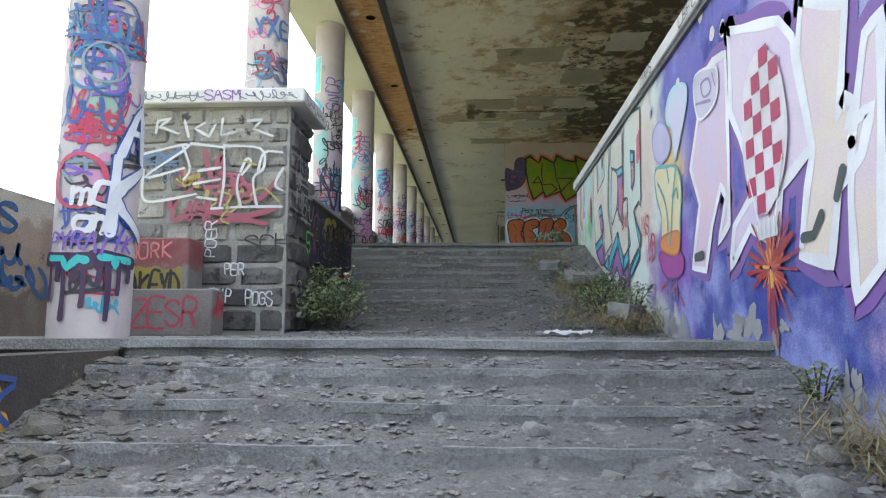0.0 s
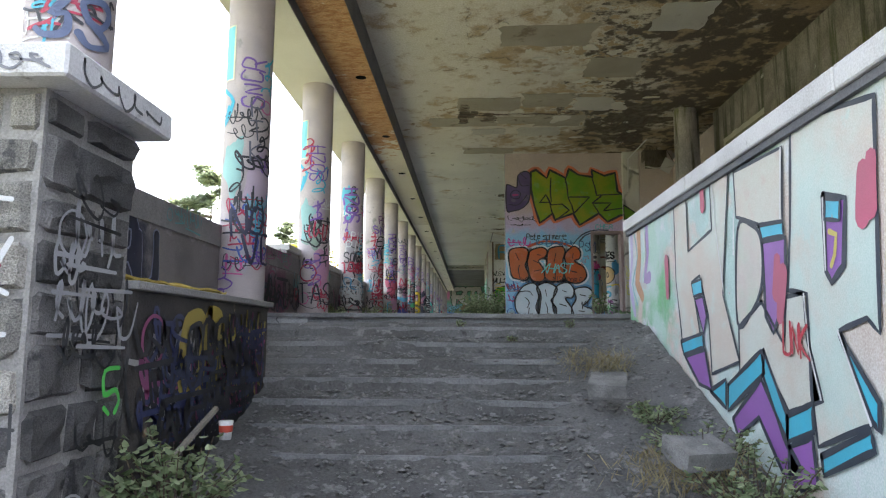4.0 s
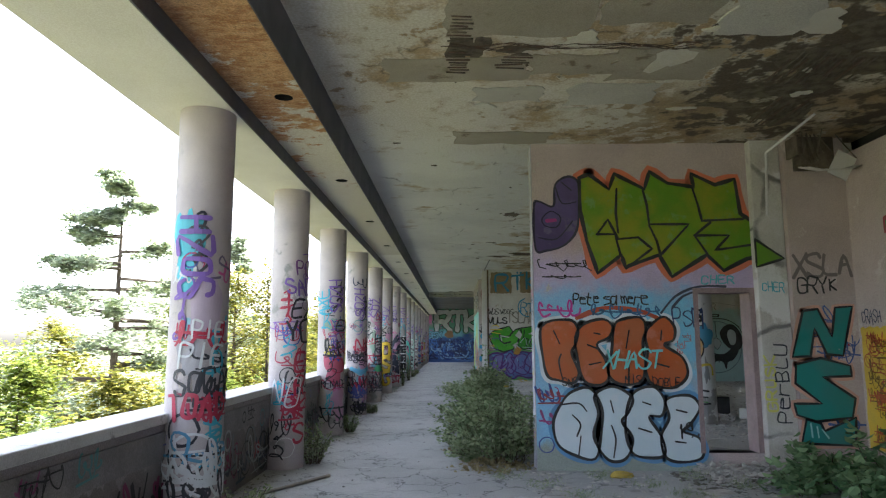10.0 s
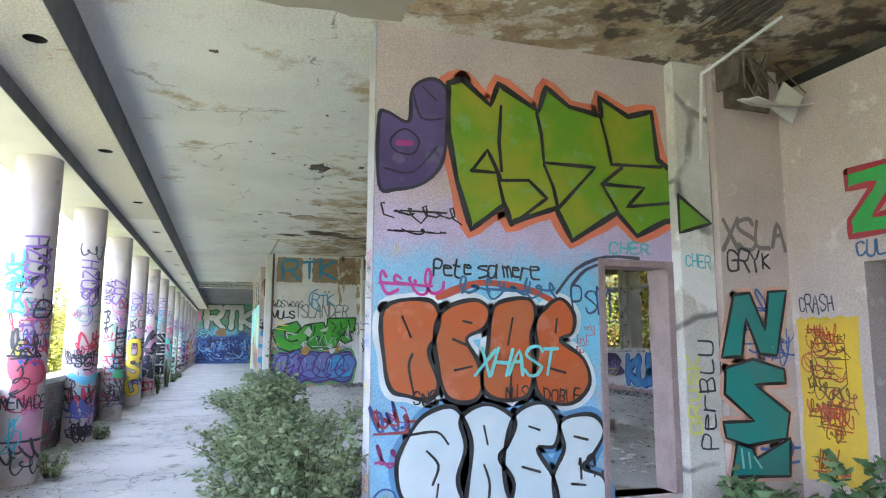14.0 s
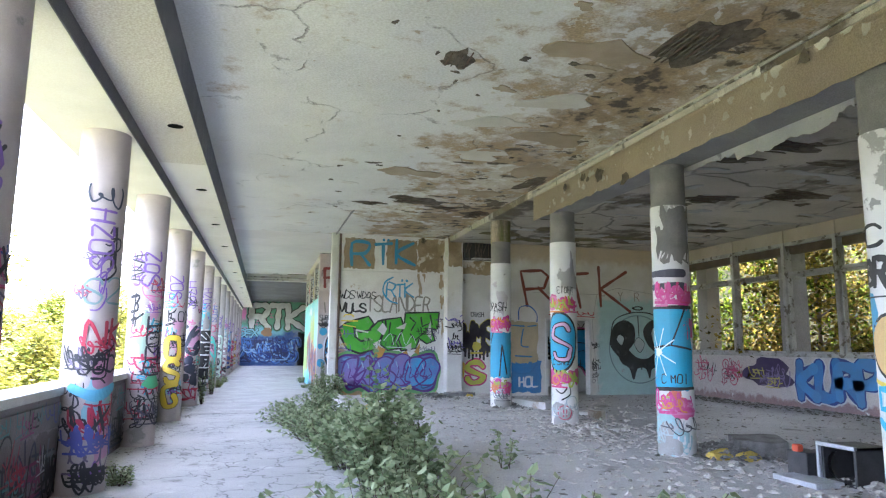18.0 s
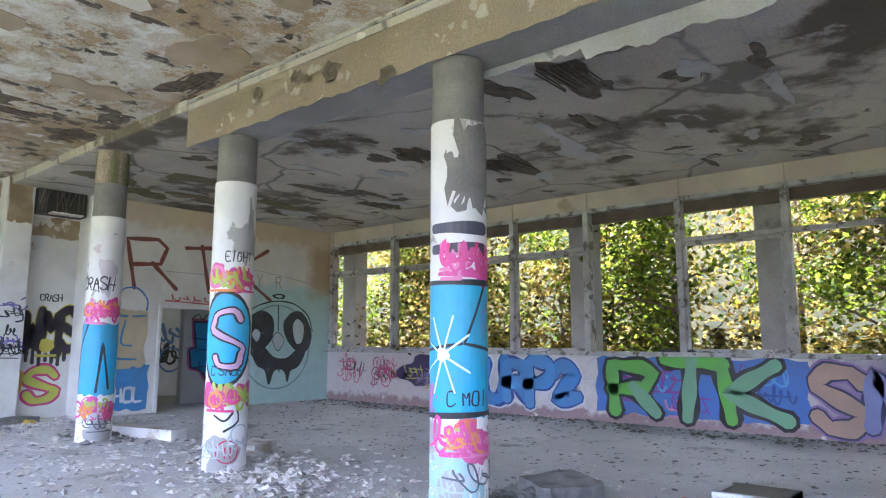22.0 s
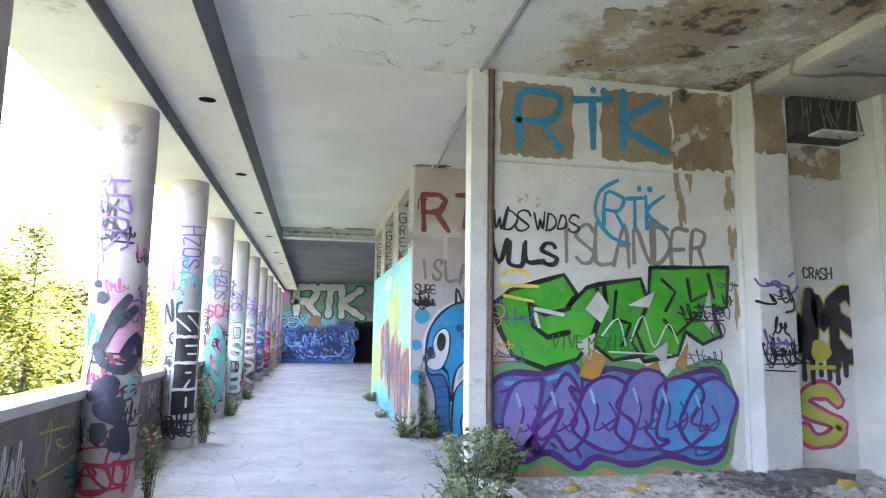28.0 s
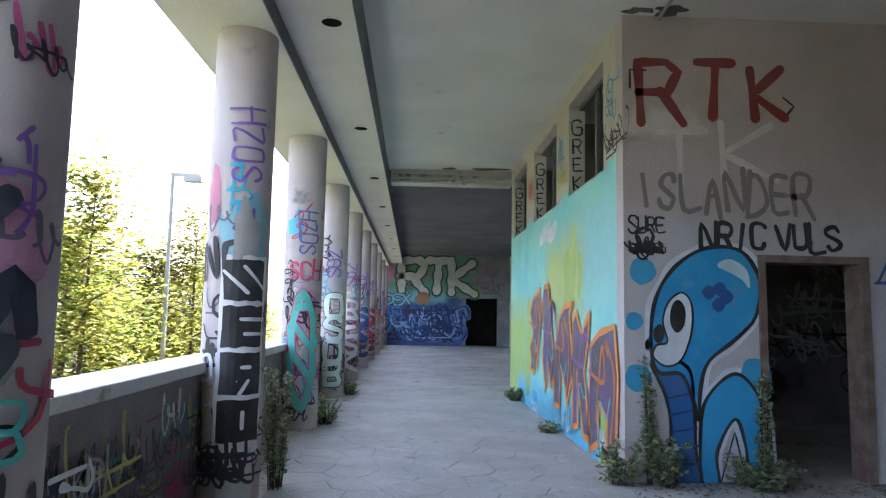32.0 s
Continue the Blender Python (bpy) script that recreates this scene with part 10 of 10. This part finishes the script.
stones("parapet_dirt", 2600, lambda r: (-2.6 + 0.55 * r.random() ** 2, r.uniform(14.3, 52), 0), (0.004, 0.026), crumbs, "dark dirt and crumbs along the parapet", 71, 0.5)
stones("block_foot_dirt", 1200, lambda r: (0.8 - 0.3 * r.random() ** 2, r.uniform(43, 50), 0), (0.004, 0.02), crumbs, "dirt along the foot of the mural", 72, 0.5)
stones("block_front_dirt", 900, lambda r: (r.uniform(0.8, 3.4), 42.98 - 0.6 * r.random() ** 2, 0), (0.004, 0.024), crumbs, "dirt before the block wall", 73, 0.5)
stones("room_edge_dirt", 2200, lambda r: (0.9 - 0.7 * r.random() ** 1.5, r.uniform(23.6, 42), 0), (0.004, 0.022), crumbs, "dirt and leaves along the room edge", 74, 0.4)
stones("stair_top_dirt", 900, lambda r: (r.uniform(-1.8, 1.6), 14.15 + 0.9 * r.random() ** 2, 0), (0.003, 0.02), crumbs, "dirt at the head of the stairs", 75, 0.5)


def beside_wall(r):
    x, y = 1.6 - 0.5 * r.random() ** 2, r.uniform(3.8, 6.8)
    return x, y, lower_dirt(x, y)


stones("step_edge_stones", 420, beside_wall, (0.01, 0.05), rubble_mat, "stones along the wall beside the lower steps", 76, 0.6)
patches("room_ceiling_stain", [(5.4, 37.6, 0.5, 0.3), (4.6, 36.9, 0.35, 0.4), (6.6, 37.2, 0.6, 0.25), (5.6, 36.0, 0.4, 0.3), (7.6, 36.6, 0.5, 0.2)], 4.12, surface("mossy_stain", (0.13, 0.12, 0.06), (0.2, 0.16, 0.09), 3, 0.95, 0.4), "mossy brown stain on the room ceiling", 88, 0.006)
sheet_tan = surface("ceiling_sheet_tan", (0.4, 0.35, 0.27), (0.33, 0.29, 0.22), 1.2, 0.92, 0.3, 40, (((0.2, 0.16, 0.11), 3.0, 0.6, 0.7),))
sheet_pale = surface("ceiling_sheet_pale", (0.56, 0.53, 0.46), (0.48, 0.45, 0.39), 1.2, 0.92, 0.3, 40, (((0.3, 0.26, 0.2), 3.0, 0.62, 0.7),))


def sheets(name, spots, mat, label, seed, depth):
    """Loose plaster sheets: rough rectangles a little below the ceiling."""
    rng = random.Random(seed)
    for x0, x1, y0, y1 in spots:
        pts = []
        for (a, b), (c, d) in zip(((x0, y0), (x1, y0), (x1, y1), (x0, y1)), ((x1, y0), (x1, y1), (x0, y1), (x0, y0))):
            for i in range(6):
                t = i / 6
                pts.append((a + (c - a) * t + rng.uniform(-0.05, 0.05), b + (d - b) * t + rng.uniform(-0.04, 0.04)))
        n = len(pts)
        dz = depth * rng.uniform(0.7, 1.3)
        verts = [(p[0], p[1], CEIL - dz) for p in pts] + [(p[0], p[1], CEIL + 0.01) for p in pts]
        tagged(raw(name, verts, [tuple(range(n))] + [(i, (i + 1) % n, n + (i + 1) % n, n + i) for i in range(n)], mat), label, "ceiling", kind="structure")


sheets("ceiling_plaster_sheet", [(-0.9, 0.5, 20.35, 20.9), (0.5, 1.3, 20.3, 20.75), (1.3, 2.3, 20.2, 20.9), (-0.3, 0.9, 19.2, 19.9), (0.95, 1.9, 19.0, 19.7), (-0.2, 1.0, 22.6, 23.1), (1.9, 2.8, 17.4, 18.2), (0.4, 1.8, 16.2, 16.9)], sheet_tan, "brownish sheet of loose ceiling plaster", 5, 0.012)
sheets("ceiling_plaster_sheet", [(1.0, 1.9, 21.0, 21.6), (2.0, 2.7, 19.2, 19.9), (0.0, 0.7, 21.1, 21.5), (2.6, 3.3, 15.6, 16.4)], sheet_pale, "pale sheet of loose ceiling plaster", 6, 0.015)
bush("weeds", [(-0.15, 13.72, -0.14, 0.05, 0.06), (0.95, 13.7, -0.14, 0.05, 0.06), (0.35, 13.35, -0.28, 0.05, 0.05)], 0.022, bush_leaf, "small weeds growing from the step joints", 91, 160)


# ---- exposed lath in the ceilings ----


def exposed_lath(x0, x1, y0, y1, z, along_x, seed):
    """Fallen plaster: a dark ragged hollow with thin laths across it."""
    rng = random.Random(seed)
    ob = empty("exposed_lath")
    v, f = ragged((x0 + x1) / 2, (y0 + y1) / 2, (x1 - x0) / 2, (y1 - y0) / 2, z, rng, 0.007, 22)
    raw("hollow", v, f, scar, ob, "dark hollow behind the laths")
    n = max(4, int(((y1 - y0) if along_x else (x1 - x0)) / 0.055))
    for k in range(n):
        t = (k + 0.5) / n
        cut0, cut1 = rng.uniform(0.05, 0.3), rng.uniform(0.7, 0.95)
        bm = bmesh.new()
        if along_x:
            y = y0 + (y1 - y0) * t
            rod(bm, (x0 + (x1 - x0) * cut0, y, z - 0.014), (x0 + (x1 - x0) * cut1, y + rng.uniform(-0.02, 0.02), z - 0.012 - 0.02 * rng.random()), 0.008, 4)
        else:
            x = x0 + (x1 - x0) * t
            rod(bm, (x, y0 + (y1 - y0) * cut0, z - 0.014), (x + rng.uniform(-0.02, 0.02), y0 + (y1 - y0) * cut1, z - 0.012 - 0.02 * rng.random()), 0.008, 4)
        part("lath", bm, rust if k % 3 == 0 else MATS["lath_wood"], ob)
    return tagged(ob, "bare laths where ceiling plaster has fallen", "ceiling", "bare laths of the ceilings", "structure")


for k, spec in enumerate(((-0.32, -0.05, 19.5, 20.7, CEIL, True), (0.1, 0.55, 20.3, 20.6, CEIL, True), (2.9, 3.75, 20.2, 21.1, CEIL, False), (3.3, 3.8, 21.3, 22.4, CEIL, False), (1.5, 2.3, 34.2, 34.7, CEIL, True), (2.4, 2.95, 34.9, 35.15, CEIL, True), (0.95, 1.35, 34.9, 35.15, CEIL, True), (3.3, 3.72, 35.2, 35.8, CEIL, True), (0.85, 1.1, 27.9, 28.35, CEIL, False), (2.7, 3.2, 26.8, 27.7, CEIL, False), (3.4, 3.75, 32.2, 33.0, CEIL, False), (7.5, 8.5, 31.3, 31.9, 4.12, True), (6.4, 7.2, 32.0, 32.5, 4.12, True), (8.5, 9.4, 34.9, 35.3, 4.12, True), (5.3, 6.2, 29.0, 29.5, 4.12, True))):
    exposed_lath(*spec, 300 + k)

# ---- rubbish at the left edge of the lower steps ----


def left_edge(r):
    x, y = -1.95 + 0.55 * r.random() ** 1.6, r.uniform(3.4, 6.75)
    return x, y, lower_dirt(x, y)


# A darker tone than the rest of the rubble.
damp = surface("dark_rubble", (0.085, 0.078, 0.07), (0.14, 0.13, 0.115), 6, 0.95, 0.6, 50)
stones("edge_rubble", 900, left_edge, (0.012, 0.06), damp, "broken stones along the flank of the lower steps", 411, 0.6)
stones("edge_chips", 3200, left_edge, (0.006, 0.03), damp, "dark chips along the flank of the lower steps", 412, 0.5)


def right_edge(r):
    x, y = 1.6 - 0.75 * r.random() ** 1.8, r.uniform(3.6, 6.2)
    return x, y, lower_dirt(x, y)


stones("edge_pebbles", 260, right_edge, (0.012, 0.07), rubble_mat, "rounded pebbles beside the stairway wall", 413, 0.6)
for k, (x, y, sx, sy, sz) in enumerate(((1.25, 5.75, 0.1, 0.075, 0.06), (1.38, 5.95, 0.07, 0.06, 0.05), (0.55, 5.9, 0.05, 0.04, 0.03), (0.75, 5.15, 0.09, 0.06, 0.06), (0.55, 5.25, 0.1, 0.05, 0.04), (-0.1, 5.45, 0.07, 0.05, 0.03), (0.28, 6.15, 0.07, 0.06, 0.05), (0.9, 6.2, 0.04, 0.035, 0.03), (-0.25, 6.45, 0.06, 0.03, 0.02), (-1.4, 5.6, 0.12, 0.08, 0.05), (-1.65, 5.9, 0.09, 0.07, 0.05))):
    lump("pebble", x, y, lower_dirt(x, y) - 0.01, (sx, sy, sz), rubble_mat, "smooth grey stone lying on the steps", "stone", 500 + k)
lump("brick_piece", -1.62, 5.5, lower_dirt(-1.62, 5.5), (0.09, 0.06, 0.05), surface("old_brick", (0.34, 0.16, 0.09), (0.25, 0.11, 0.07), 5, 0.9, 0.5), "broken piece of red brick among the stones", "brick", 520)
for k, (x, y, sx, sy, sz) in enumerate(((-1.8, 5.75, 0.13, 0.1, 0.07), (-1.66, 5.9, 0.1, 0.07, 0.06), (-1.82, 6.1, 0.09, 0.08, 0.07), (-1.74, 5.45, 0.16, 0.1, 0.05), (-1.86, 5.3, 0.1, 0.1, 0.09), (-1.55, 5.3, 0.08, 0.06, 0.04), (-1.6, 6.25, 0.07, 0.06, 0.05))):
    lump("broken_stone", x, y, lower_dirt(x, y) - 0.015, (sx, sy, sz), damp, "dark broken stone at the flank wall", "stone", 540 + k)
bush("leaf_litter", [(1.4, 5.3, lower_dirt(1.4, 5.3), 0.3, 0.03)], 0.05, dry_grass, "dry brown leaves on the steps", 414, 90, False, "leaves")
bush("dry_grass", [(1.48, 5.9, lower_dirt(1.48, 5.9), 0.2, 0.2), (1.5, 5.2, lower_dirt(1.5, 5.2), 0.2, 0.16)], 0.16, dry_grass, "dry grass stalks at the foot of the stairway wall", 415, 120, False, "grass", 0.06)

# ---- mural: tall jagged letters edged in orange, pale ribbon, lime runs ----
m = flat((0.83, 0, 0), (0, -1, 0), (-1, 0, 0))
for k, (code, u, v, sz) in enumerate((
        ("08053502404058035025603875706299459224880572304805301815", -47.75, 0.55, 1.3),
        ("20000628125502801299329938753895602045053230", -46.75, 0.4, 1.45),
        ("05003000354055206005854070908599509530850540", -45.95, 0.3, 1.3),
        ("10022805255045006500485062806598408022981090", -45.0, 0.15, 1.35),
        ("05003010284052305000700078607095359010800550", -44.2, 0.05, 1.35))):
    body = shape(mural, m, code, u, v, sz, [(0.07, 0.06, 0.09), (0.12, 0.08, 0.17)], (0.8, 0.27, 0.03), 0.065, 0, 0.012, label="tall dark letter edged in orange")
    inked(body, m, "2525408045550560 6015706050855575", u, v, sz, 0.05, (0.2, 0.1, 0.3) if k % 2 else (0.5, 0.16, 0.03), 0.019, 1)
    inked(body, m, "3010354050306045", u, v, sz, 0.03, (0.12, 0.45, 0.5), 0.021, 1)
tag(mural, m, [[(-46.9, 2.55), (-46.6, 2.62), (-46.2, 2.55), (-45.9, 2.63)]], 0.2, (0.7, 0.76, 0.75), 0.0035, 3, "painted_ribbon", "pale painted ribbon")
for u, z0, z1, w in ((-44.9, 1.6, 2.45, 0.2), (-45.2, 1.5, 2.1, 0.34), (-44.6, 1.7, 2.1, 0.16), (-47.9, 0.3, 1.6, 0.3), (-43.45, 0.05, 0.75, 0.26), (-43.7, 0.05, 0.5, 0.2)):
    tag(mural, m, [[(u, z1), (u + 0.05, (z0 + z1) / 2), (u - 0.03, z0)]], w, (0.4, 0.56, 0.1), 0.0031, 3, "lime_run")
scribbles(mural, m, random.Random(420), -48.0, -43.3, 0.02, 0.4, 14, [(0.2, 0.55, 0.7), (0.6, 0.7, 0.72), (0.1, 0.4, 0.62)], (0.2, 0.34), 0.01, (0.02, 0.035))

# ---- parapet inside: many small tags ----
m = flat((-2.64, 0, 0), (0, 1, 0), (1, 0, 0))
scribbles(parapet, m, random.Random(431), 16.4, 48.0, 0.12, 0.9, 90, [INK, INK, INK, PALE, (0.45, 0.45, 0.46), RED, (0.08, 0.3, 0.3)], (0.16, 0.34), 0.024, (0.014, 0.026))
scribbles(parapet, m, random.Random(432), 34.0, 44.0, 0.1, 0.9, 40, [INK, INK, PALE, (0.3, 0.3, 0.32), (0.5, 0.42, 0.1)], (0.2, 0.4), 0.029, (0.016, 0.03))

# ---- crazy paving at the far end of the gallery ----


def clip(poly, a, b):
    """The part of a polygon nearer to a than to b."""
    mx, my, dx, dy = (a[0] + b[0]) / 2, (a[1] + b[1]) / 2, b[0] - a[0], b[1] - a[1]
    out = []
    for p, q in zip(poly, poly[1:] + poly[:1]):
        s0, s1 = (p[0] - mx) * dx + (p[1] - my) * dy, (q[0] - mx) * dx + (q[1] - my) * dy
        if s0 <= 0:
            out.append(p)
        if (s0 < 0 < s1) or (s1 < 0 < s0):
            t = s0 / (s0 - s1)
            out.append((p[0] + (q[0] - p[0]) * t, p[1] + (q[1] - p[1]) * t))
    return out


paving = [surface("paving_%d" % k, c, tuple(0.84 * x for x in c), 1.6, 0.85, 0.4, 34, (((0.26, 0.255, 0.25), 2.4, 0.6, 0.72), ((0.54, 0.54, 0.53), 3.6, 0.62, 0.72))) for k, c in enumerate(((0.44, 0.44, 0.435), (0.43, 0.43, 0.43), (0.455, 0.455, 0.45)))]
pave = random.Random(440)
PX0, PX1, PY0, PY1, STEP = -2.18, 0.8, 37.2, 49.9, 0.37
nx, ny = int((PX1 - PX0) / STEP), int((PY1 - PY0) / STEP)
seeds = {(i, j): (PX0 + STEP * (i + pave.uniform(0.08, 0.92)), PY0 + STEP * (j + pave.uniform(0.08, 0.92))) for i in range(-1, nx + 2) for j in range(-1, ny + 2)}
floor_far = [o for o in bpy.data.objects if o.name.startswith("floor_gallery")][3]
for i in range(nx + 1):
    for j in range(ny + 1):
        c = seeds[i, j]
        poly = [(PX0, max(PY0, c[1] - 1.2)), (PX1, max(PY0, c[1] - 1.2)), (PX1, min(PY1, c[1] + 1.2)), (PX0, min(PY1, c[1] + 1.2))]
        for (a, b), q in seeds.items():
            if (a, b) != (i, j) and abs(a - i) < 3 and abs(b - j) < 3 and len(poly) > 2:
                poly = clip(poly, c, q)
        if len(poly) < 3:
            continue
        gx, gy = sum(p[0] for p in poly) / len(poly), sum(p[1] for p in poly) / len(poly)
        h, n = 0.007 + pave.uniform(0, 0.002), len(poly)
        ring = [(gx + (x - gx) * (1 - 0.003 / max(0.08, math.hypot(x - gx, y - gy))), gy + (y - gy) * (1 - 0.003 / max(0.08, math.hypot(x - gx, y - gy)))) for x, y in poly]
        inner_ring = [(gx + (x - gx) * 0.965, gy + (y - gy) * 0.965) for x, y in ring]
        verts = [(x, y, -0.002) for x, y in ring] + [(x, y, h - 0.003) for x, y in ring] + [(x, y, h) for x, y in inner_ring]
        faces = [(r0 + e, r0 + (e + 1) % n, r0 + n + (e + 1) % n, r0 + n + e) for r0 in (0, n) for e in range(n)] + [tuple(range(2 * n, 3 * n))]
        raw("paving_stone", verts, faces, pave.choice(paving), floor_far)


# ---- peeled foot of the stairway wall ----
m = flat((1.63, 0, 0), (0, -1, 0), (-1, 0, 0))
pf = random.Random(700)
for k in range(26):
    y = pf.uniform(4.0, 9.4)
    ground_z = LAND_Z - max(0, (LOW_Y - y) / LOW_TREAD) * LOW_RISE
    splotch(stair_wall, m, -y, ground_z + pf.uniform(-0.02, 0.12) + 0.12 * pf.random() ** 3, pf.uniform(0.03, 0.13), pf.uniform(0.03, 0.1), pf.choice([(0.4, 0.4, 0.41), (0.34, 0.34, 0.35), (0.28, 0.28, 0.29)]), 0.0021 + 0.0003 * k, 0.3, 710 + k, "peeled_patch")

# ---- heaps of rubble round the inner columns, dirt under the windows ----


def heap(cx, cy, r, h):
    def spot(g):
        a, d = g.uniform(0, 6.3), r * abs(g.gauss(0, 0.45))
        return cx + d * math.cos(a), cy + 1.5 * d * math.sin(a), ROOM_Z + h * max(0, 1 - d / r) * g.random()
    return spot


for k, (x, y, r, h, c) in enumerate(((4.0, 31.3, 0.9, 0.08, 900), (4.6, 29.1, 0.7, 0.16, 800), (4.5, 32.6, 0.6, 0.1, 500), (4.3, 35.6, 0.6, 0.06, 350), (4.7, 27.2, 0.6, 0.05, 300), (3.3, 38.2, 0.7, 0.1, 500))):
    stones("rubble_heap", c, heap(x, y, r, h), (0.008, 0.07), MATS["plaster_bits"] if k % 2 == 0 else rubble_mat, "heap of broken plaster beside an inner column", 820 + k, 0.6)
stones("room_floor_grit", 4200, lambda g: (g.uniform(1.15, 9.9), g.uniform(24.0, 38.3), ROOM_Z), (0.004, 0.045), crumbs, "dark grit and dead leaves over the room floor", 831, 0.35)
stones("window_foot_dirt", 2200, lambda g: (10.4 - 0.9 * g.random() ** 1.7, g.uniform(23.6, 38.2), ROOM_Z), (0.008, 0.06), crumbs, "dark dirt and leaves under the windows", 830, 0.5)
stones("room_dust_band", 1100, lambda g: (g.uniform(4.6, 9.6), g.uniform(24.0, 37.8), ROOM_Z), (0.005, 0.03), crumbs, "dark crumbs over the room floor", 831, 0.4)
stones("doorway_rubble", 700, lambda g: (g.uniform(2.75, 3.75), 23.12 - 0.75 * g.random() ** 1.5, 0.12 * g.random() ** 2), (0.01, 0.08), MATS["plaster_bits"], "broken plaster before the open doorway", 840, 0.5)
stones("doorway_dirt", 900, lambda g: (g.uniform(2.4, 4.6), 23.0 - 1.2 * g.random(), 0), (0.006, 0.05), crumbs, "dark dirt before the open doorway", 841, 0.5)

# ---- bubble letters over the blue field of the panelled wall ----
m = flat((0, 38.94, 0), (1, 0, 0), (0, -1, 0))
for k, (code, u, sz) in enumerate((("0540209055996090500090605030600530102020", 1.1, 0.72), ("0845257045996575508075305000302010150030", 1.45, 0.74), ("0550208550987585606085357005400505250040", 1.85, 0.76), ("0235158040997085552072104500200501200030", 2.3, 0.78), ("0840208560988575654090305505250208200030", 2.62, 0.76), ("0450258560999070803565054000150500250040", 3.0, 0.7))):
    body = shape(panel_wall, m, code, u, 0.42 + 0.04 * (k % 2), sz, [(0.12, 0.2, 0.46), (0.22, 0.17, 0.42) if k < 4 else (0.05, 0.36, 0.62)], (0.1, 0.025, 0.2), 0.04, 1, 0.018 + 0.0012 * k, label="blue bubble letter edged in dark violet")
    inked(body, m, "3070355530306045 5065604550304040", u, 0.42, sz, 0.022, (0.1, 0.025, 0.2), 0.026 + 0.0012 * k, 1)
    inked(body, m, "25803065", u, 0.42, sz, 0.03, (0.3, 0.45, 0.66), 0.027 + 0.0012 * k, 1)

# ---- pipe and broken edge under the far cross beam ----
bm = bmesh.new()
rod(bm, (-1.5, 49.86, 4.12), (0.8, 49.86, 4.1), 0.03, 8)
rod(bm, (-1.5, 49.88, 4.02), (0.1, 49.88, 4.03), 0.018, 6)
tagged(part("beam_pipe", bm, window_paint), "pale pipe along the far cross beam", "pipe")
patches("beam_break", [(0.35, 49.7, 0.3, 0.08), (-0.4, 49.72, 0.12, 0.05)], CEIL, scar, "broken plaster beside the far cross beam", 850)
patches("block_soot", [(1.25, 42.88, 0.16, 0.09), (0.95, 42.9, 0.12, 0.06)], CEIL, surface("soot", (0.09, 0.085, 0.08), (0.16, 0.15, 0.14), 4, 0.95, 0.4), "sooty hole where a conduit meets the block", 851, 0.005)
